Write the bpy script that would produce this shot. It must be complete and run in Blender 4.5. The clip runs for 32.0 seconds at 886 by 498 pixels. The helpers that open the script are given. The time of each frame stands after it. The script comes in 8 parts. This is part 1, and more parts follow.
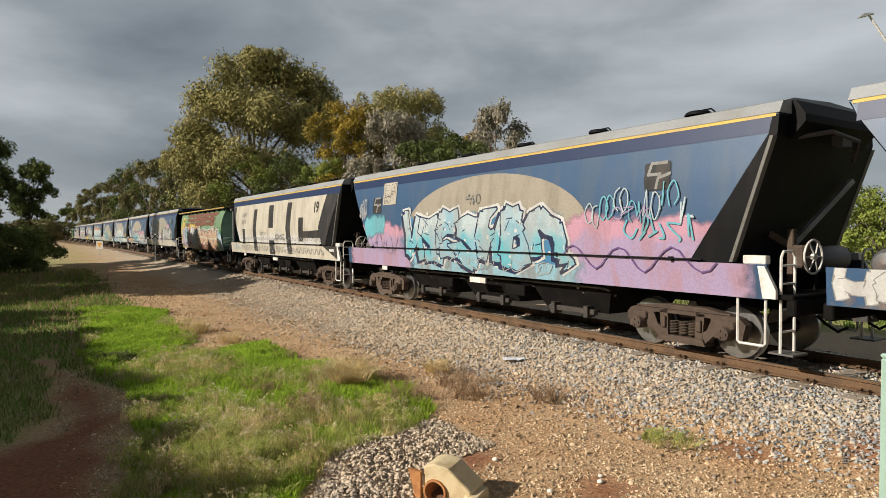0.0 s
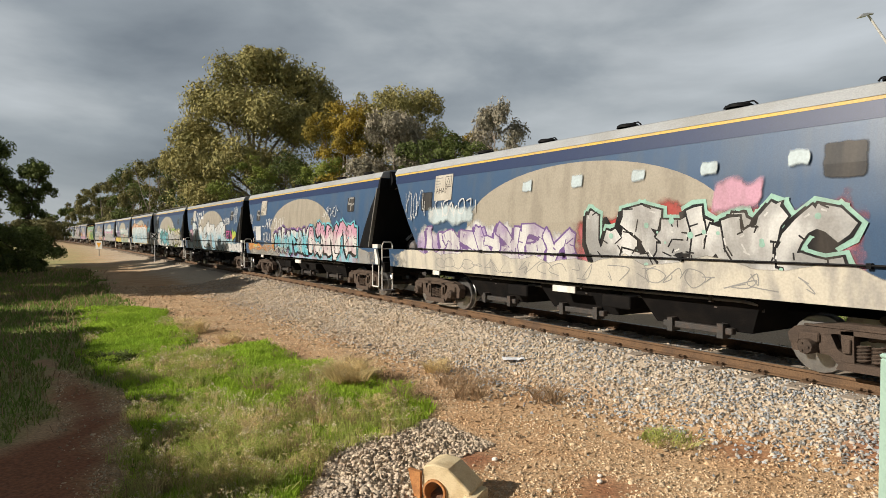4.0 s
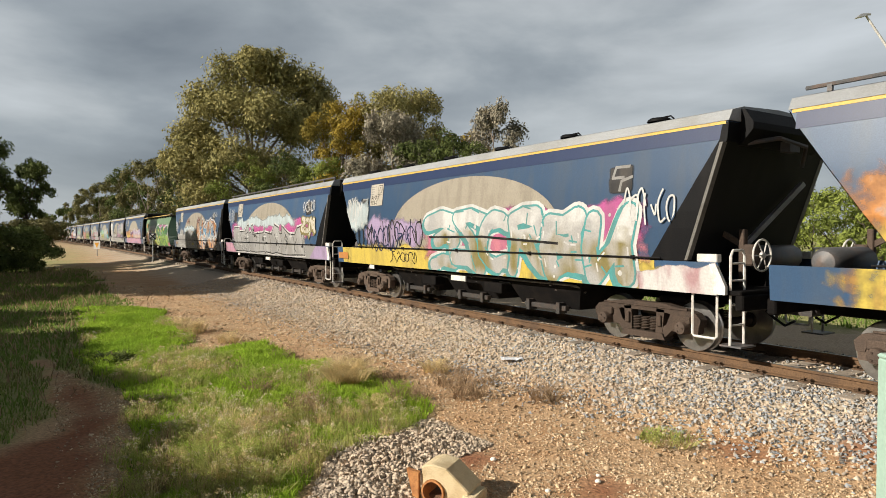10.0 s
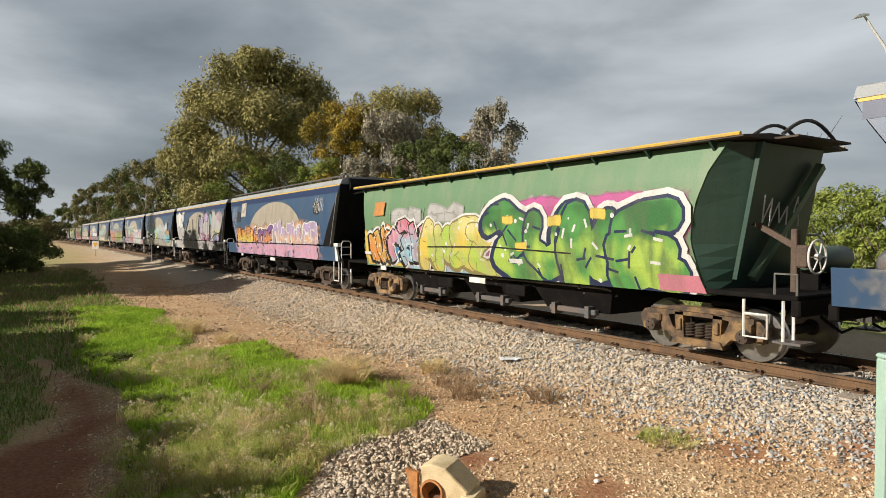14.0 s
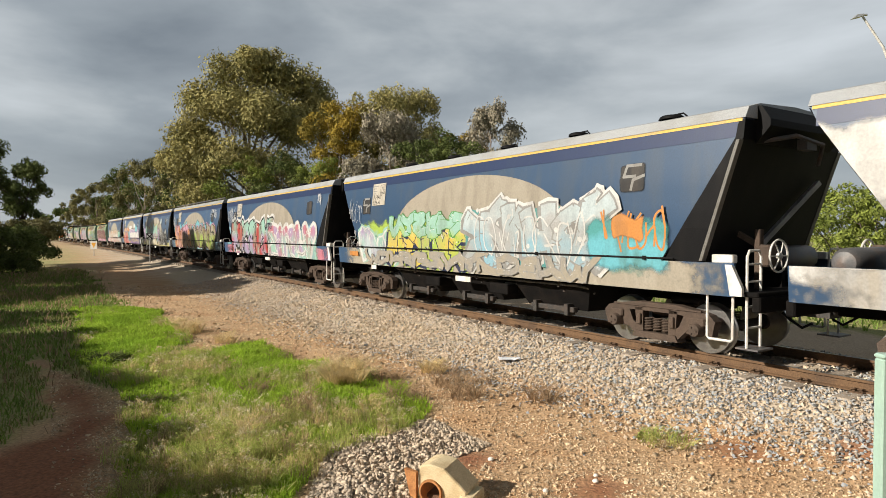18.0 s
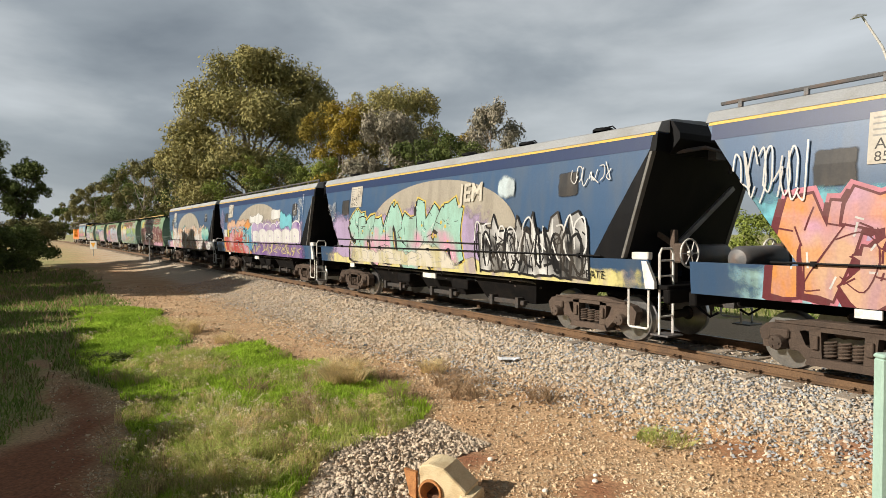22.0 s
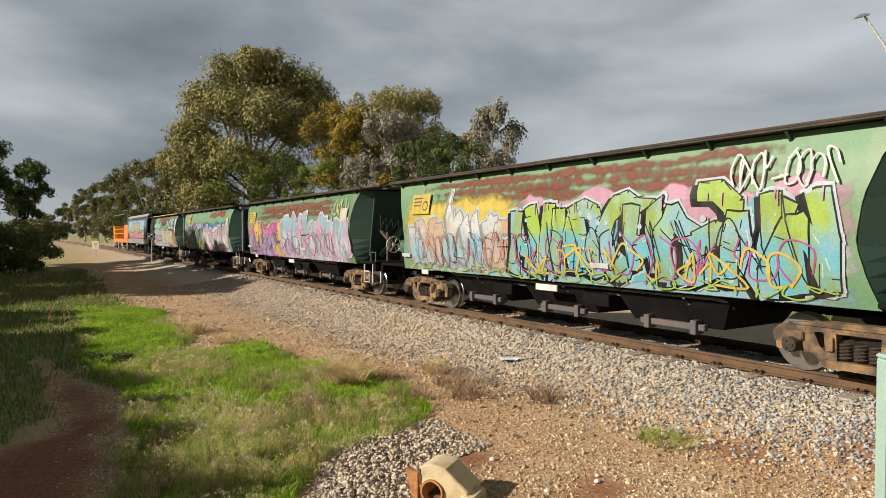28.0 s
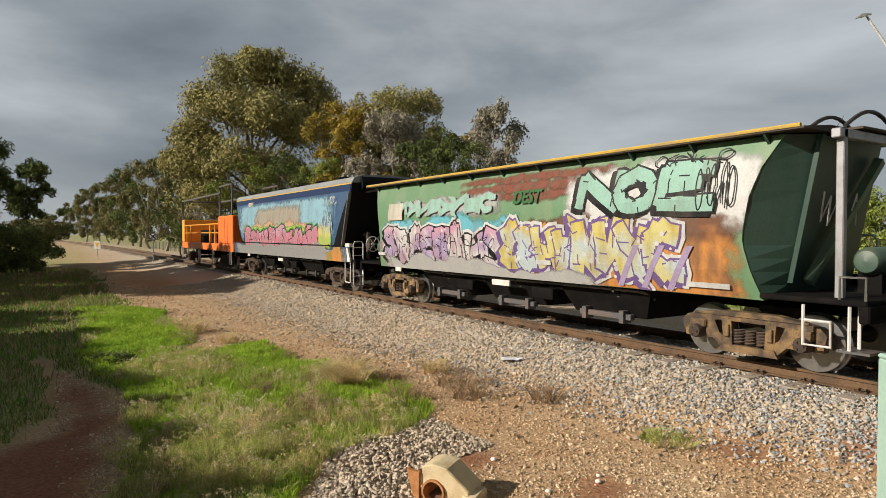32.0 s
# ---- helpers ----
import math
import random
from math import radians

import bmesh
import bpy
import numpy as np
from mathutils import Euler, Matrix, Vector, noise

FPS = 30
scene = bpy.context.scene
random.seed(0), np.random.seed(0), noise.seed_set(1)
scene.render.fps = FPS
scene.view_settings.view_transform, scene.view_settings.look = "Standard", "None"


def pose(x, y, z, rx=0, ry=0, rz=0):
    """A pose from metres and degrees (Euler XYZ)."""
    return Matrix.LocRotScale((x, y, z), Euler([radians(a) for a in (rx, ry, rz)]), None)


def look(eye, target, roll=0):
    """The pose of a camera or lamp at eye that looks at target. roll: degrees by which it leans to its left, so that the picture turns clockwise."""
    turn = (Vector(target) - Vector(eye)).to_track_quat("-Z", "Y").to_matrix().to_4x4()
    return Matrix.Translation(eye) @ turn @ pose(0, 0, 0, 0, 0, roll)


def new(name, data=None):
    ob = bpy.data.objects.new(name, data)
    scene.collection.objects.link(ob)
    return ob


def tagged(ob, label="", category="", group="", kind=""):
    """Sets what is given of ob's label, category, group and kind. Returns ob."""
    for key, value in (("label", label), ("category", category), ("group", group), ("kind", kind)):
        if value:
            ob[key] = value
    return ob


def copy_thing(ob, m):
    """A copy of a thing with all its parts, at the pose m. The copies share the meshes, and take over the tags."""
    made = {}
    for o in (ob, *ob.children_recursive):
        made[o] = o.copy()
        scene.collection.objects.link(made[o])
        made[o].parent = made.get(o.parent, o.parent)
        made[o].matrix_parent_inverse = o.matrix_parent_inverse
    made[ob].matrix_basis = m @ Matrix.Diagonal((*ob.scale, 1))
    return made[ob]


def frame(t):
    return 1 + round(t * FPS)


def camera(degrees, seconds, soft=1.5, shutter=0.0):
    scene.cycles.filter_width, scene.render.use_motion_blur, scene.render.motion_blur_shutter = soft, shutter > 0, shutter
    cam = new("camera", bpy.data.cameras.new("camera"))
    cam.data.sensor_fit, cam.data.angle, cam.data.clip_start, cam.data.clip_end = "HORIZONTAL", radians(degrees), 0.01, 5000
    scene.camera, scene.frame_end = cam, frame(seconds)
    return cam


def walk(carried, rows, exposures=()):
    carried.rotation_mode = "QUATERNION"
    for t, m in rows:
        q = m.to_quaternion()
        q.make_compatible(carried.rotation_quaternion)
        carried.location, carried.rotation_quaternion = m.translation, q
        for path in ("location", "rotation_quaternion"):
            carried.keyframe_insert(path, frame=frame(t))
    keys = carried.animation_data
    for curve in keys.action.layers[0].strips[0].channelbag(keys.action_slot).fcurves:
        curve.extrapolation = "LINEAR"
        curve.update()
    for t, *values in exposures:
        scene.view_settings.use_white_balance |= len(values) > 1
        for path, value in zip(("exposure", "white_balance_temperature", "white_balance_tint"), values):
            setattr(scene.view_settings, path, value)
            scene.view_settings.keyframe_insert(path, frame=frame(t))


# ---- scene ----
# ---- camera and its path ----
cam = camera(70, 32.0, soft=0.15, shutter=0.0)
EYE_Z = 1.875
SWAY = [(0, .27), (3, .25), (6, .175), (9, .12), (12, .02), (14.5, -.03), (17, -.1), (20, -.165), (22, -.165),
        (25, -.1), (28, 0), (30, .065), (32, .11)]
walk(cam, [(t, pose(0, 0, EYE_Z, 88.655, 0, yaw)) for t, yaw in SWAY], exposures=[(0, 0.38), (1, 0.53), (3, 0.41), (6, 0.57), (14, 0.55), (18, 0.62), (20, 0.59), (25, 0.61), (28, 0.43), (29, 0.45), (30, 0.37), (31, 0.32), (32, 0.35)])

# ---- the plan: one straight line of track, bearing away to the far left ----
BEARING = math.atan(724 / 1120)
FAR = Vector((-math.sin(BEARING), math.cos(BEARING), 0))      # along the track, away from the viewer
NEAR_SIDE = Vector((-math.cos(BEARING), -math.sin(BEARING), 0))  # across the track, towards the viewer
GAUGE = 1.5
RAIL_ORIGIN = Vector((10.68, 0, 0))                            # near rail, abeam of the lens plane
CENTRE_ORIGIN = RAIL_ORIGIN - NEAR_SIDE * (GAUGE / 2)
CURVE_START, CURVE_RADIUS = 60.0, 3800.0
WAGON_PITCH = 14.5


def bend(s):
    return max(0.0, s - CURVE_START) ** 2 / (2 * CURVE_RADIUS)


def on_track(s, side=0.0, z=0.0):
    """A point s metres up the line and side metres from its middle towards the viewer."""
    return CENTRE_ORIGIN + FAR * s + NEAR_SIDE * (side + bend(s)) + Vector((0, 0, z))


# ---- sky, sun ----
SUN_TO = Vector((-0.93, -0.30, 0.50)).normalized()
sun = new("sun", bpy.data.lights.new("sun", "SUN"))
sun.data.energy, sun.data.angle, sun.data.color = 5.0, radians(0.6), (1.0, 0.91, 0.78)
sun.matrix_world = look((-60, -20, 40), Vector((-60, -20, 40)) - SUN_TO)

world = bpy.data.worlds.new("sky")
scene.world = world
world.use_nodes = True
wt = world.node_tree
wt.nodes.clear()
wout = wt.nodes.new("ShaderNodeOutputWorld")
wbg = wt.nodes.new("ShaderNodeBackground")
wsky = wt.nodes.new("ShaderNodeTexSky")
wsky.sky_type, wsky.sun_disc = "NISHITA", False
wsky.sun_elevation = math.asin(SUN_TO.z)
wsky.sun_rotation = math.atan2(SUN_TO.x, SUN_TO.y)
wco = wt.nodes.new("ShaderNodeTexCoord")
wmap = wt.nodes.new("ShaderNodeMapping")
wmap.inputs["Scale"].default_value = (1.0, 1.0, 3.0)
wmap.inputs["Rotation"].default_value = (0.0, 0.05, 0.6)
wn1 = wt.nodes.new("ShaderNodeTexNoise")
wn1.inputs["Scale"].default_value, wn1.inputs["Detail"].default_value, wn1.inputs["Roughness"].default_value = 2.3, 7, 0.50
wn1.inputs["Distortion"].default_value = 0.25
wramp = wt.nodes.new("ShaderNodeValToRGB")
wramp.color_ramp.elements[0].position, wramp.color_ramp.elements[0].color = 0.28, (0.168, 0.194, 0.220, 1)
wramp.color_ramp.elements[1].position, wramp.color_ramp.elements[1].color = 0.74, (0.54, 0.575, 0.60, 1)
for at, col in ((0.44, (0.272, 0.304, 0.330, 1)), (0.56, (0.390, 0.420, 0.440, 1))):
    e = wramp.color_ramp.elements.new(at)
    e.color = col
wscale = wt.nodes.new("ShaderNodeMix")
wscale.data_type, wscale.blend_type = "RGBA", "MULTIPLY"
wscale.inputs["Factor"].default_value = 1.0
wscale.inputs["B"].default_value = (0.09, 0.09, 0.09, 1)
wmix = wt.nodes.new("ShaderNodeMix")
wmix.data_type = "RGBA"
wmix.inputs["Factor"].default_value = 0.93
wt.links.new(wco.outputs["Generated"], wmap.inputs["Vector"])
wt.links.new(wmap.outputs["Vector"], wn1.inputs["Vector"])
wsep = wt.nodes.new("ShaderNodeSeparateXYZ")
wt.links.new(wco.outputs["Generated"], wsep.inputs["Vector"])
wadd = wt.nodes.new("ShaderNodeMath")                     # the cloud thins towards the east
wadd.operation = "MULTIPLY_ADD"
wadd.inputs[1].default_value = 0.075
wt.links.new(wsep.outputs["X"], wadd.inputs[0])
wt.links.new(wn1.outputs["Fac"], wadd.inputs[2])
wt.links.new(wadd.outputs[0], wramp.inputs["Fac"])
wt.links.new(wsky.outputs["Color"], wscale.inputs["A"])
wt.links.new(wscale.outputs["Result"], wmix.inputs["A"])
wt.links.new(wramp.outputs["Color"], wmix.inputs["B"])
wlid = wt.nodes.new("ShaderNodeMapRange")                 # dims the sky overhead, mostly above the view, to weaken fill light in shade
wlid.interpolation_type = "SMOOTHSTEP"
wlid.inputs["From Min"].default_value, wlid.inputs["From Max"].default_value = 0.30, 0.70
wlid.inputs["To Min"].default_value, wlid.inputs["To Max"].default_value = 0.82, 0.30
wt.links.new(wsep.outputs["Z"], wlid.inputs["Value"])
wtop = wt.nodes.new("ShaderNodeMix")
wtop.data_type, wtop.blend_type = "RGBA", "MULTIPLY"
wtop.inputs["Factor"].default_value = 1.0
wt.links.new(wmix.outputs["Result"], wtop.inputs["A"])
wt.links.new(wlid.outputs["Result"], wtop.inputs["B"])
wt.links.new(wtop.outputs["Result"], wbg.inputs["Color"])
wbg.inputs["Strength"].default_value = 1.0
wt.links.new(wbg.outputs["Background"], wout.inputs["Surface"])


# ---- materials ----
def mat(name, base, rough=0.7, metal=0.0, second=None, amount=0.5, scale=5.0, stretch=(1, 1, 1), fine=0.25, fine_scale=60.0,
        bump=0.15, lo=0.45, hi=0.65, island=0.0, obj_random=0.0, spec=0.4):
    """A painted or natural surface: base colour, a second colour in large patches, fine mottling, relief."""
    m = bpy.data.materials.new(name)
    m.use_nodes = True
    nt = m.node_tree
    bsdf = nt.nodes["Principled BSDF"]
    bsdf.inputs["Roughness"].default_value, bsdf.inputs["Metallic"].default_value = rough, metal
    bsdf.inputs["Specular IOR Level"].default_value = spec
    co = nt.nodes.new("ShaderNodeTexCoord")
    mp = nt.nodes.new("ShaderNodeMapping")
    mp.inputs["Scale"].default_value = stretch
    nt.links.new(co.outputs["Object"], mp.inputs["Vector"])
    big = nt.nodes.new("ShaderNodeTexNoise")
    big.inputs["Scale"].default_value, big.inputs["Detail"].default_value = scale, 6
    nt.links.new(mp.outputs["Vector"], big.inputs["Vector"])
    small = nt.nodes.new("ShaderNodeTexNoise")
    small.inputs["Scale"].default_value, small.inputs["Detail"].default_value = fine_scale, 4
    nt.links.new(co.outputs["Object"], small.inputs["Vector"])
    span = nt.nodes.new("ShaderNodeMapRange")
    span.inputs["From Min"].default_value, span.inputs["From Max"].default_value = lo, hi
    span.inputs["To Max"].default_value = amount
    nt.links.new(big.outputs["Fac"], span.inputs["Value"])
    mix = nt.nodes.new("ShaderNodeMix")
    mix.data_type = "RGBA"
    second = second or tuple(c * 0.6 for c in base)
    mix.inputs["A"].default_value, mix.inputs["B"].default_value = (*base, 1), (*second, 1)
    nt.links.new(span.outputs["Result"], mix.inputs["Factor"])
    tone = nt.nodes.new("ShaderNodeMapRange")
    tone.inputs["From Min"].default_value, tone.inputs["From Max"].default_value = 0.3, 0.7
    tone.inputs["To Min"].default_value, tone.inputs["To Max"].default_value = 1 - fine, 1 + fine
    nt.links.new(small.outputs["Fac"], tone.inputs["Value"])
    hsv = nt.nodes.new("ShaderNodeHueSaturation")
    nt.links.new(mix.outputs["Result"], hsv.inputs["Color"])
    value = tone.outputs["Result"]
    for kind, share in (("island", island), ("object", obj_random)):
        if share:
            src = nt.nodes.new("ShaderNodeNewGeometry" if kind == "island" else "ShaderNodeObjectInfo")
            vary = nt.nodes.new("ShaderNodeMapRange")
            vary.inputs["To Min"].default_value, vary.inputs["To Max"].default_value = 1 - share, 1 + share
            nt.links.new(src.outputs["Random Per Island" if kind == "island" else "Random"], vary.inputs["Value"])
            both = nt.nodes.new("ShaderNodeMath")
            both.operation = "MULTIPLY"
            nt.links.new(value, both.inputs[0])
            nt.links.new(vary.outputs["Result"], both.inputs[1])
            value = both.outputs[0]
    nt.links.new(value, hsv.inputs["Value"])
    nt.links.new(hsv.outputs["Color"], bsdf.inputs["Base Color"])
    if bump:
        bp = nt.nodes.new("ShaderNodeBump")
        bp.inputs["Strength"].default_value, bp.inputs["Distance"].default_value = bump, 0.02
        nt.links.new(small.outputs["Fac"], bp.inputs["Height"])
        nt.links.new(bp.outputs["Normal"], bsdf.inputs["Normal"])
    return m


def leaf_mat(name, base, second, light=0.14):
    """Leaves: colour varied leaf by leaf, a little light passing through."""
    m = mat(name, base, 0.55, second=second, amount=0.9, scale=0.6, fine=0.2, fine_scale=3, bump=0, island=0.30, spec=0.06)
    nt = m.node_tree
    bsdf, out = nt.nodes["Principled BSDF"], nt.nodes["Material Output"]
    thin = nt.nodes.new("ShaderNodeBsdfTranslucent")
    nt.links.new(bsdf.inputs["Base Color"].links[0].from_socket, thin.inputs["Color"])
    mix = nt.nodes.new("ShaderNodeMixShader")
    mix.inputs["Fac"].default_value = light
    nt.links.new(bsdf.outputs["BSDF"], mix.inputs[1])
    nt.links.new(thin.outputs["BSDF"], mix.inputs[2])
    nt.links.new(mix.outputs["Shader"], out.inputs["Surface"])
    return m


STREAK = (2.2, 2.2, 0.35)
DUST = (0.20, 0.16, 0.12)
M = {
    "blue": mat("faded blue paint", (0.030, 0.068, 0.136), 0.42, second=(0.055, 0.080, 0.118), amount=0.6, scale=1.6, stretch=STREAK, fine=0.12, bump=0.05, obj_random=0.22),
    "navy": mat("dark blue paint", (0.007, 0.020, 0.070), 0.45, second=(0.012, 0.026, 0.07), scale=2, stretch=STREAK, fine=0.12, bump=0.05),
    "yellow": mat("weathered yellow paint", (0.50, 0.33, 0.06), 0.55, second=(0.32, 0.24, 0.13), scale=3, amount=0.7, fine=0.2, bump=0.1),
    "roof_grey": mat("dusty grey roof paint", (0.25, 0.262, 0.272), 0.65, second=(0.20, 0.20, 0.19), scale=1.4, amount=0.7, fine=0.15, bump=0.1, obj_random=0.12),
    "black": mat("sooty black paint", (0.0045, 0.0047, 0.0055), 0.6, second=(0.010, 0.009, 0.009), scale=2, stretch=STREAK, fine=0.3, bump=0.15, spec=0.12),
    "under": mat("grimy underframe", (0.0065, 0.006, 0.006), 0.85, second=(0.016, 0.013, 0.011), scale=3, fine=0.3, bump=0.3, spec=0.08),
    "bogie": mat("brown brake-dusted cast steel", (0.080, 0.058, 0.045), 0.8, second=(0.045, 0.036, 0.031), scale=4, fine=0.3, bump=0.4, obj_random=0.25, spec=0.15),
    "bogie_tan": mat("ochre painted cast steel", (0.22, 0.135, 0.06), 0.8, second=(0.06, 0.042, 0.03), amount=1.0, lo=0.4, hi=0.6, scale=4, fine=0.3, bump=0.4, obj_random=0.25),
    "wheel": mat("rolled wheel steel", (0.026, 0.022, 0.020), 0.75, metal=0.1, second=(0.10, 0.07, 0.05), scale=6, fine=0.2, bump=0.2),
    "tread": mat("polished wheel tread", (0.42, 0.41, 0.40), 0.3, metal=0.9, scale=8, fine=0.1, bump=0.05),
    "silver": mat("dulled silver strip", (0.30, 0.30, 0.31), 0.45, metal=0.3, second=(0.16, 0.15, 0.14), scale=4, fine=0.15, bump=0.1),
    "white": mat("chipped white paint", (0.60, 0.59, 0.56), 0.5, second=(0.42, 0.38, 0.33), amount=0.6, scale=7, fine=0.1, bump=0.1),
    "steel_dark": mat("dark greasy steel", (0.045, 0.042, 0.040), 0.6, metal=0.3, second=(0.09, 0.06, 0.045), scale=6, fine=0.3, bump=0.3),
    "galv_dull": mat("dusty pipe steel", (0.13, 0.125, 0.115), 0.6, metal=0.2, second=(0.06, 0.05, 0.04), scale=5, fine=0.2, bump=0.1),
    "tank": mat("grey tank paint", (0.085, 0.085, 0.088), 0.5, second=(0.16, 0.10, 0.07), scale=4, amount=0.5, fine=0.2, bump=0.1),
    "tank_green": mat("faded green tank paint", (0.06, 0.10, 0.075), 0.5, second=(0.12, 0.12, 0.09), scale=4, amount=0.5, fine=0.2, bump=0.1),
    "green": mat("faded green paint", (0.105, 0.200, 0.105), 0.5, second=(0.16, 0.22, 0.13), amount=0.7, scale=1.5, stretch=STREAK, fine=0.14, bump=0.05, obj_random=0.18),
    "brace_green": mat("pale green brace paint", (0.11, 0.17, 0.11), 0.5, second=(0.07, 0.11, 0.075), scale=4, fine=0.2, bump=0.1),
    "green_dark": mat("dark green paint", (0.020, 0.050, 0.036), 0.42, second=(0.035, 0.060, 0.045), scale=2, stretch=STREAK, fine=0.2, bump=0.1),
    "rust": mat("rusty brown steel", (0.14, 0.068, 0.036), 0.85, second=(0.075, 0.042, 0.028), scale=5, amount=0.8, fine=0.35, bump=0.4),
    "roof_brown": mat("dark brown roof plate", (0.045, 0.034, 0.028), 0.8, second=(0.10, 0.07, 0.045), scale=2.5, fine=0.25, bump=0.2),
    "orange": mat("bright orange paint", (0.80, 0.17, 0.025), 0.45, second=(0.55, 0.13, 0.03), scale=2, fine=0.1, bump=0.05),
    "amber": mat("yellow-orange paint", (0.85, 0.36, 0.03), 0.45, second=(0.6, 0.25, 0.03), scale=2, fine=0.1, bump=0.05),
    "rail": mat("rusted rail steel", (0.125, 0.072, 0.037), 0.85, second=(0.064, 0.040, 0.026), scale=3, amount=0.7, fine=0.3, bump=0.3),
    "railtop": mat("bright running surface", (0.30, 0.27, 0.25), 0.35, metal=0.8, second=(0.2, 0.16, 0.13), scale=8, fine=0.1, bump=0.05),
    "sleeper": mat("dusty concrete sleeper", (0.30, 0.25, 0.20), 0.9, second=(0.17, 0.14, 0.11), scale=5, fine=0.25, bump=0.4, obj_random=0.2),
    "concrete": mat("buff concrete", (0.62, 0.51, 0.32), 0.9, second=(0.46, 0.34, 0.19), scale=7, amount=0.8, fine=0.2, fine_scale=90, bump=0.4),
    "clay": mat("orange clay pipe", (0.46, 0.21, 0.075), 0.8, second=(0.30, 0.12, 0.045), scale=8, amount=0.8, fine=0.2, bump=0.3),
    "post_green": mat("pale green powder-coated steel", (0.30, 0.43, 0.37), 0.4, second=(0.25, 0.37, 0.32), scale=6, fine=0.06, bump=0.03),
    "galv": mat("galvanised steel", (0.42, 0.43, 0.44), 0.45, metal=0.5, second=(0.33, 0.34, 0.35), scale=12, fine=0.1, bump=0.05),
    "paper": mat("crumpled pale paper", (0.80, 0.81, 0.84), 0.8, second=(0.55, 0.60, 0.72), scale=20, fine=0.1, bump=0.2),
    "sign_white": mat("white sign face", (0.70, 0.70, 0.68), 0.5, second=(0.55, 0.54, 0.5), scale=8, fine=0.08, bump=0.02),
    "sign_yellow": mat("amber sign face", (0.75, 0.38, 0.04), 0.5, scale=8, fine=0.08, bump=0.02, amount=0.2),
    "timber": mat("grey weathered timber", (0.20, 0.17, 0.14), 0.9, second=(0.11, 0.09, 0.07), scale=6, stretch=(4, 4, 0.5), fine=0.25, bump=0.3),
    "bark": mat("pale peeling bark", (0.30, 0.25, 0.20), 0.9, second=(0.13, 0.10, 0.08), scale=3, stretch=(2, 2, 0.5), amount=0.9, fine=0.25, bump=0.5),
    "bark_dark": mat("dark bark", (0.085, 0.065, 0.050), 0.95, second=(0.045, 0.036, 0.03), scale=4, stretch=(3, 3, 0.4), fine=0.3, bump=0.6),
    "stone": mat("mixed crushed stone", (0.50, 0.405, 0.305), 0.9, second=(0.42, 0.36, 0.295), amount=0.9, scale=0.7, fine=0.18, fine_scale=40, bump=0.3, island=0.20),
    "stone_grey": mat("blue-grey ballast", (0.345, 0.35, 0.345), 0.9, second=(0.285, 0.30, 0.32), amount=0.9, scale=0.9, fine=0.18, fine_scale=40, bump=0.3, island=0.22),
    "stone_tan": mat("buff gravel stone", (0.52, 0.40, 0.265), 0.9, second=(0.42, 0.27, 0.15), amount=0.8, scale=1.2, fine=0.22, fine_scale=40, bump=0.4, island=0.40),
    "pebble": mat("white pebble", (0.75, 0.70, 0.62), 0.8, scale=20, fine=0.1, bump=0.1),
    "leaf_gum": leaf_mat("olive gum leaves", (0.310, 0.275, 0.110), (0.205, 0.200, 0.078)),
    "leaf_wood": leaf_mat("dull olive forest leaves", (0.185, 0.168, 0.072), (0.110, 0.112, 0.048)),
    "leaf_dark": leaf_mat("deep green leaves", (0.105, 0.130, 0.040), (0.062, 0.084, 0.028)),
    "leaf_grey": leaf_mat("grey-brown gum leaves", (0.330, 0.295, 0.225), (0.240, 0.225, 0.165)),
    "leaf_gold": leaf_mat("golden olive leaves", (0.300, 0.215, 0.035), (0.190, 0.155, 0.035)),
    "leaf_bright": leaf_mat("fresh green shrub leaves", (0.210, 0.250, 0.055), (0.140, 0.175, 0.042)),
    "grass": leaf_mat("lush green grass", (0.345, 0.480, 0.060), (0.270, 0.410, 0.045), 0.45),
    "grass_dark": leaf_mat("dark rank grass", (0.165, 0.245, 0.055), (0.215, 0.215, 0.080), 0.45),
    "seed": leaf_mat("bleached seed heads", (0.66, 0.58, 0.40), (0.52, 0.44, 0.28), 0.35),
    "straw": leaf_mat("dry straw stems", (0.66, 0.53, 0.29), (0.50, 0.38, 0.20), 0.4),
    "weed": leaf_mat("olive weed stems", (0.400, 0.450, 0.130), (0.480, 0.420, 0.180), 0.45),
    "brown_weed": leaf_mat("brown dead stems", (0.36, 0.25, 0.155), (0.26, 0.19, 0.115), 0.3),
}


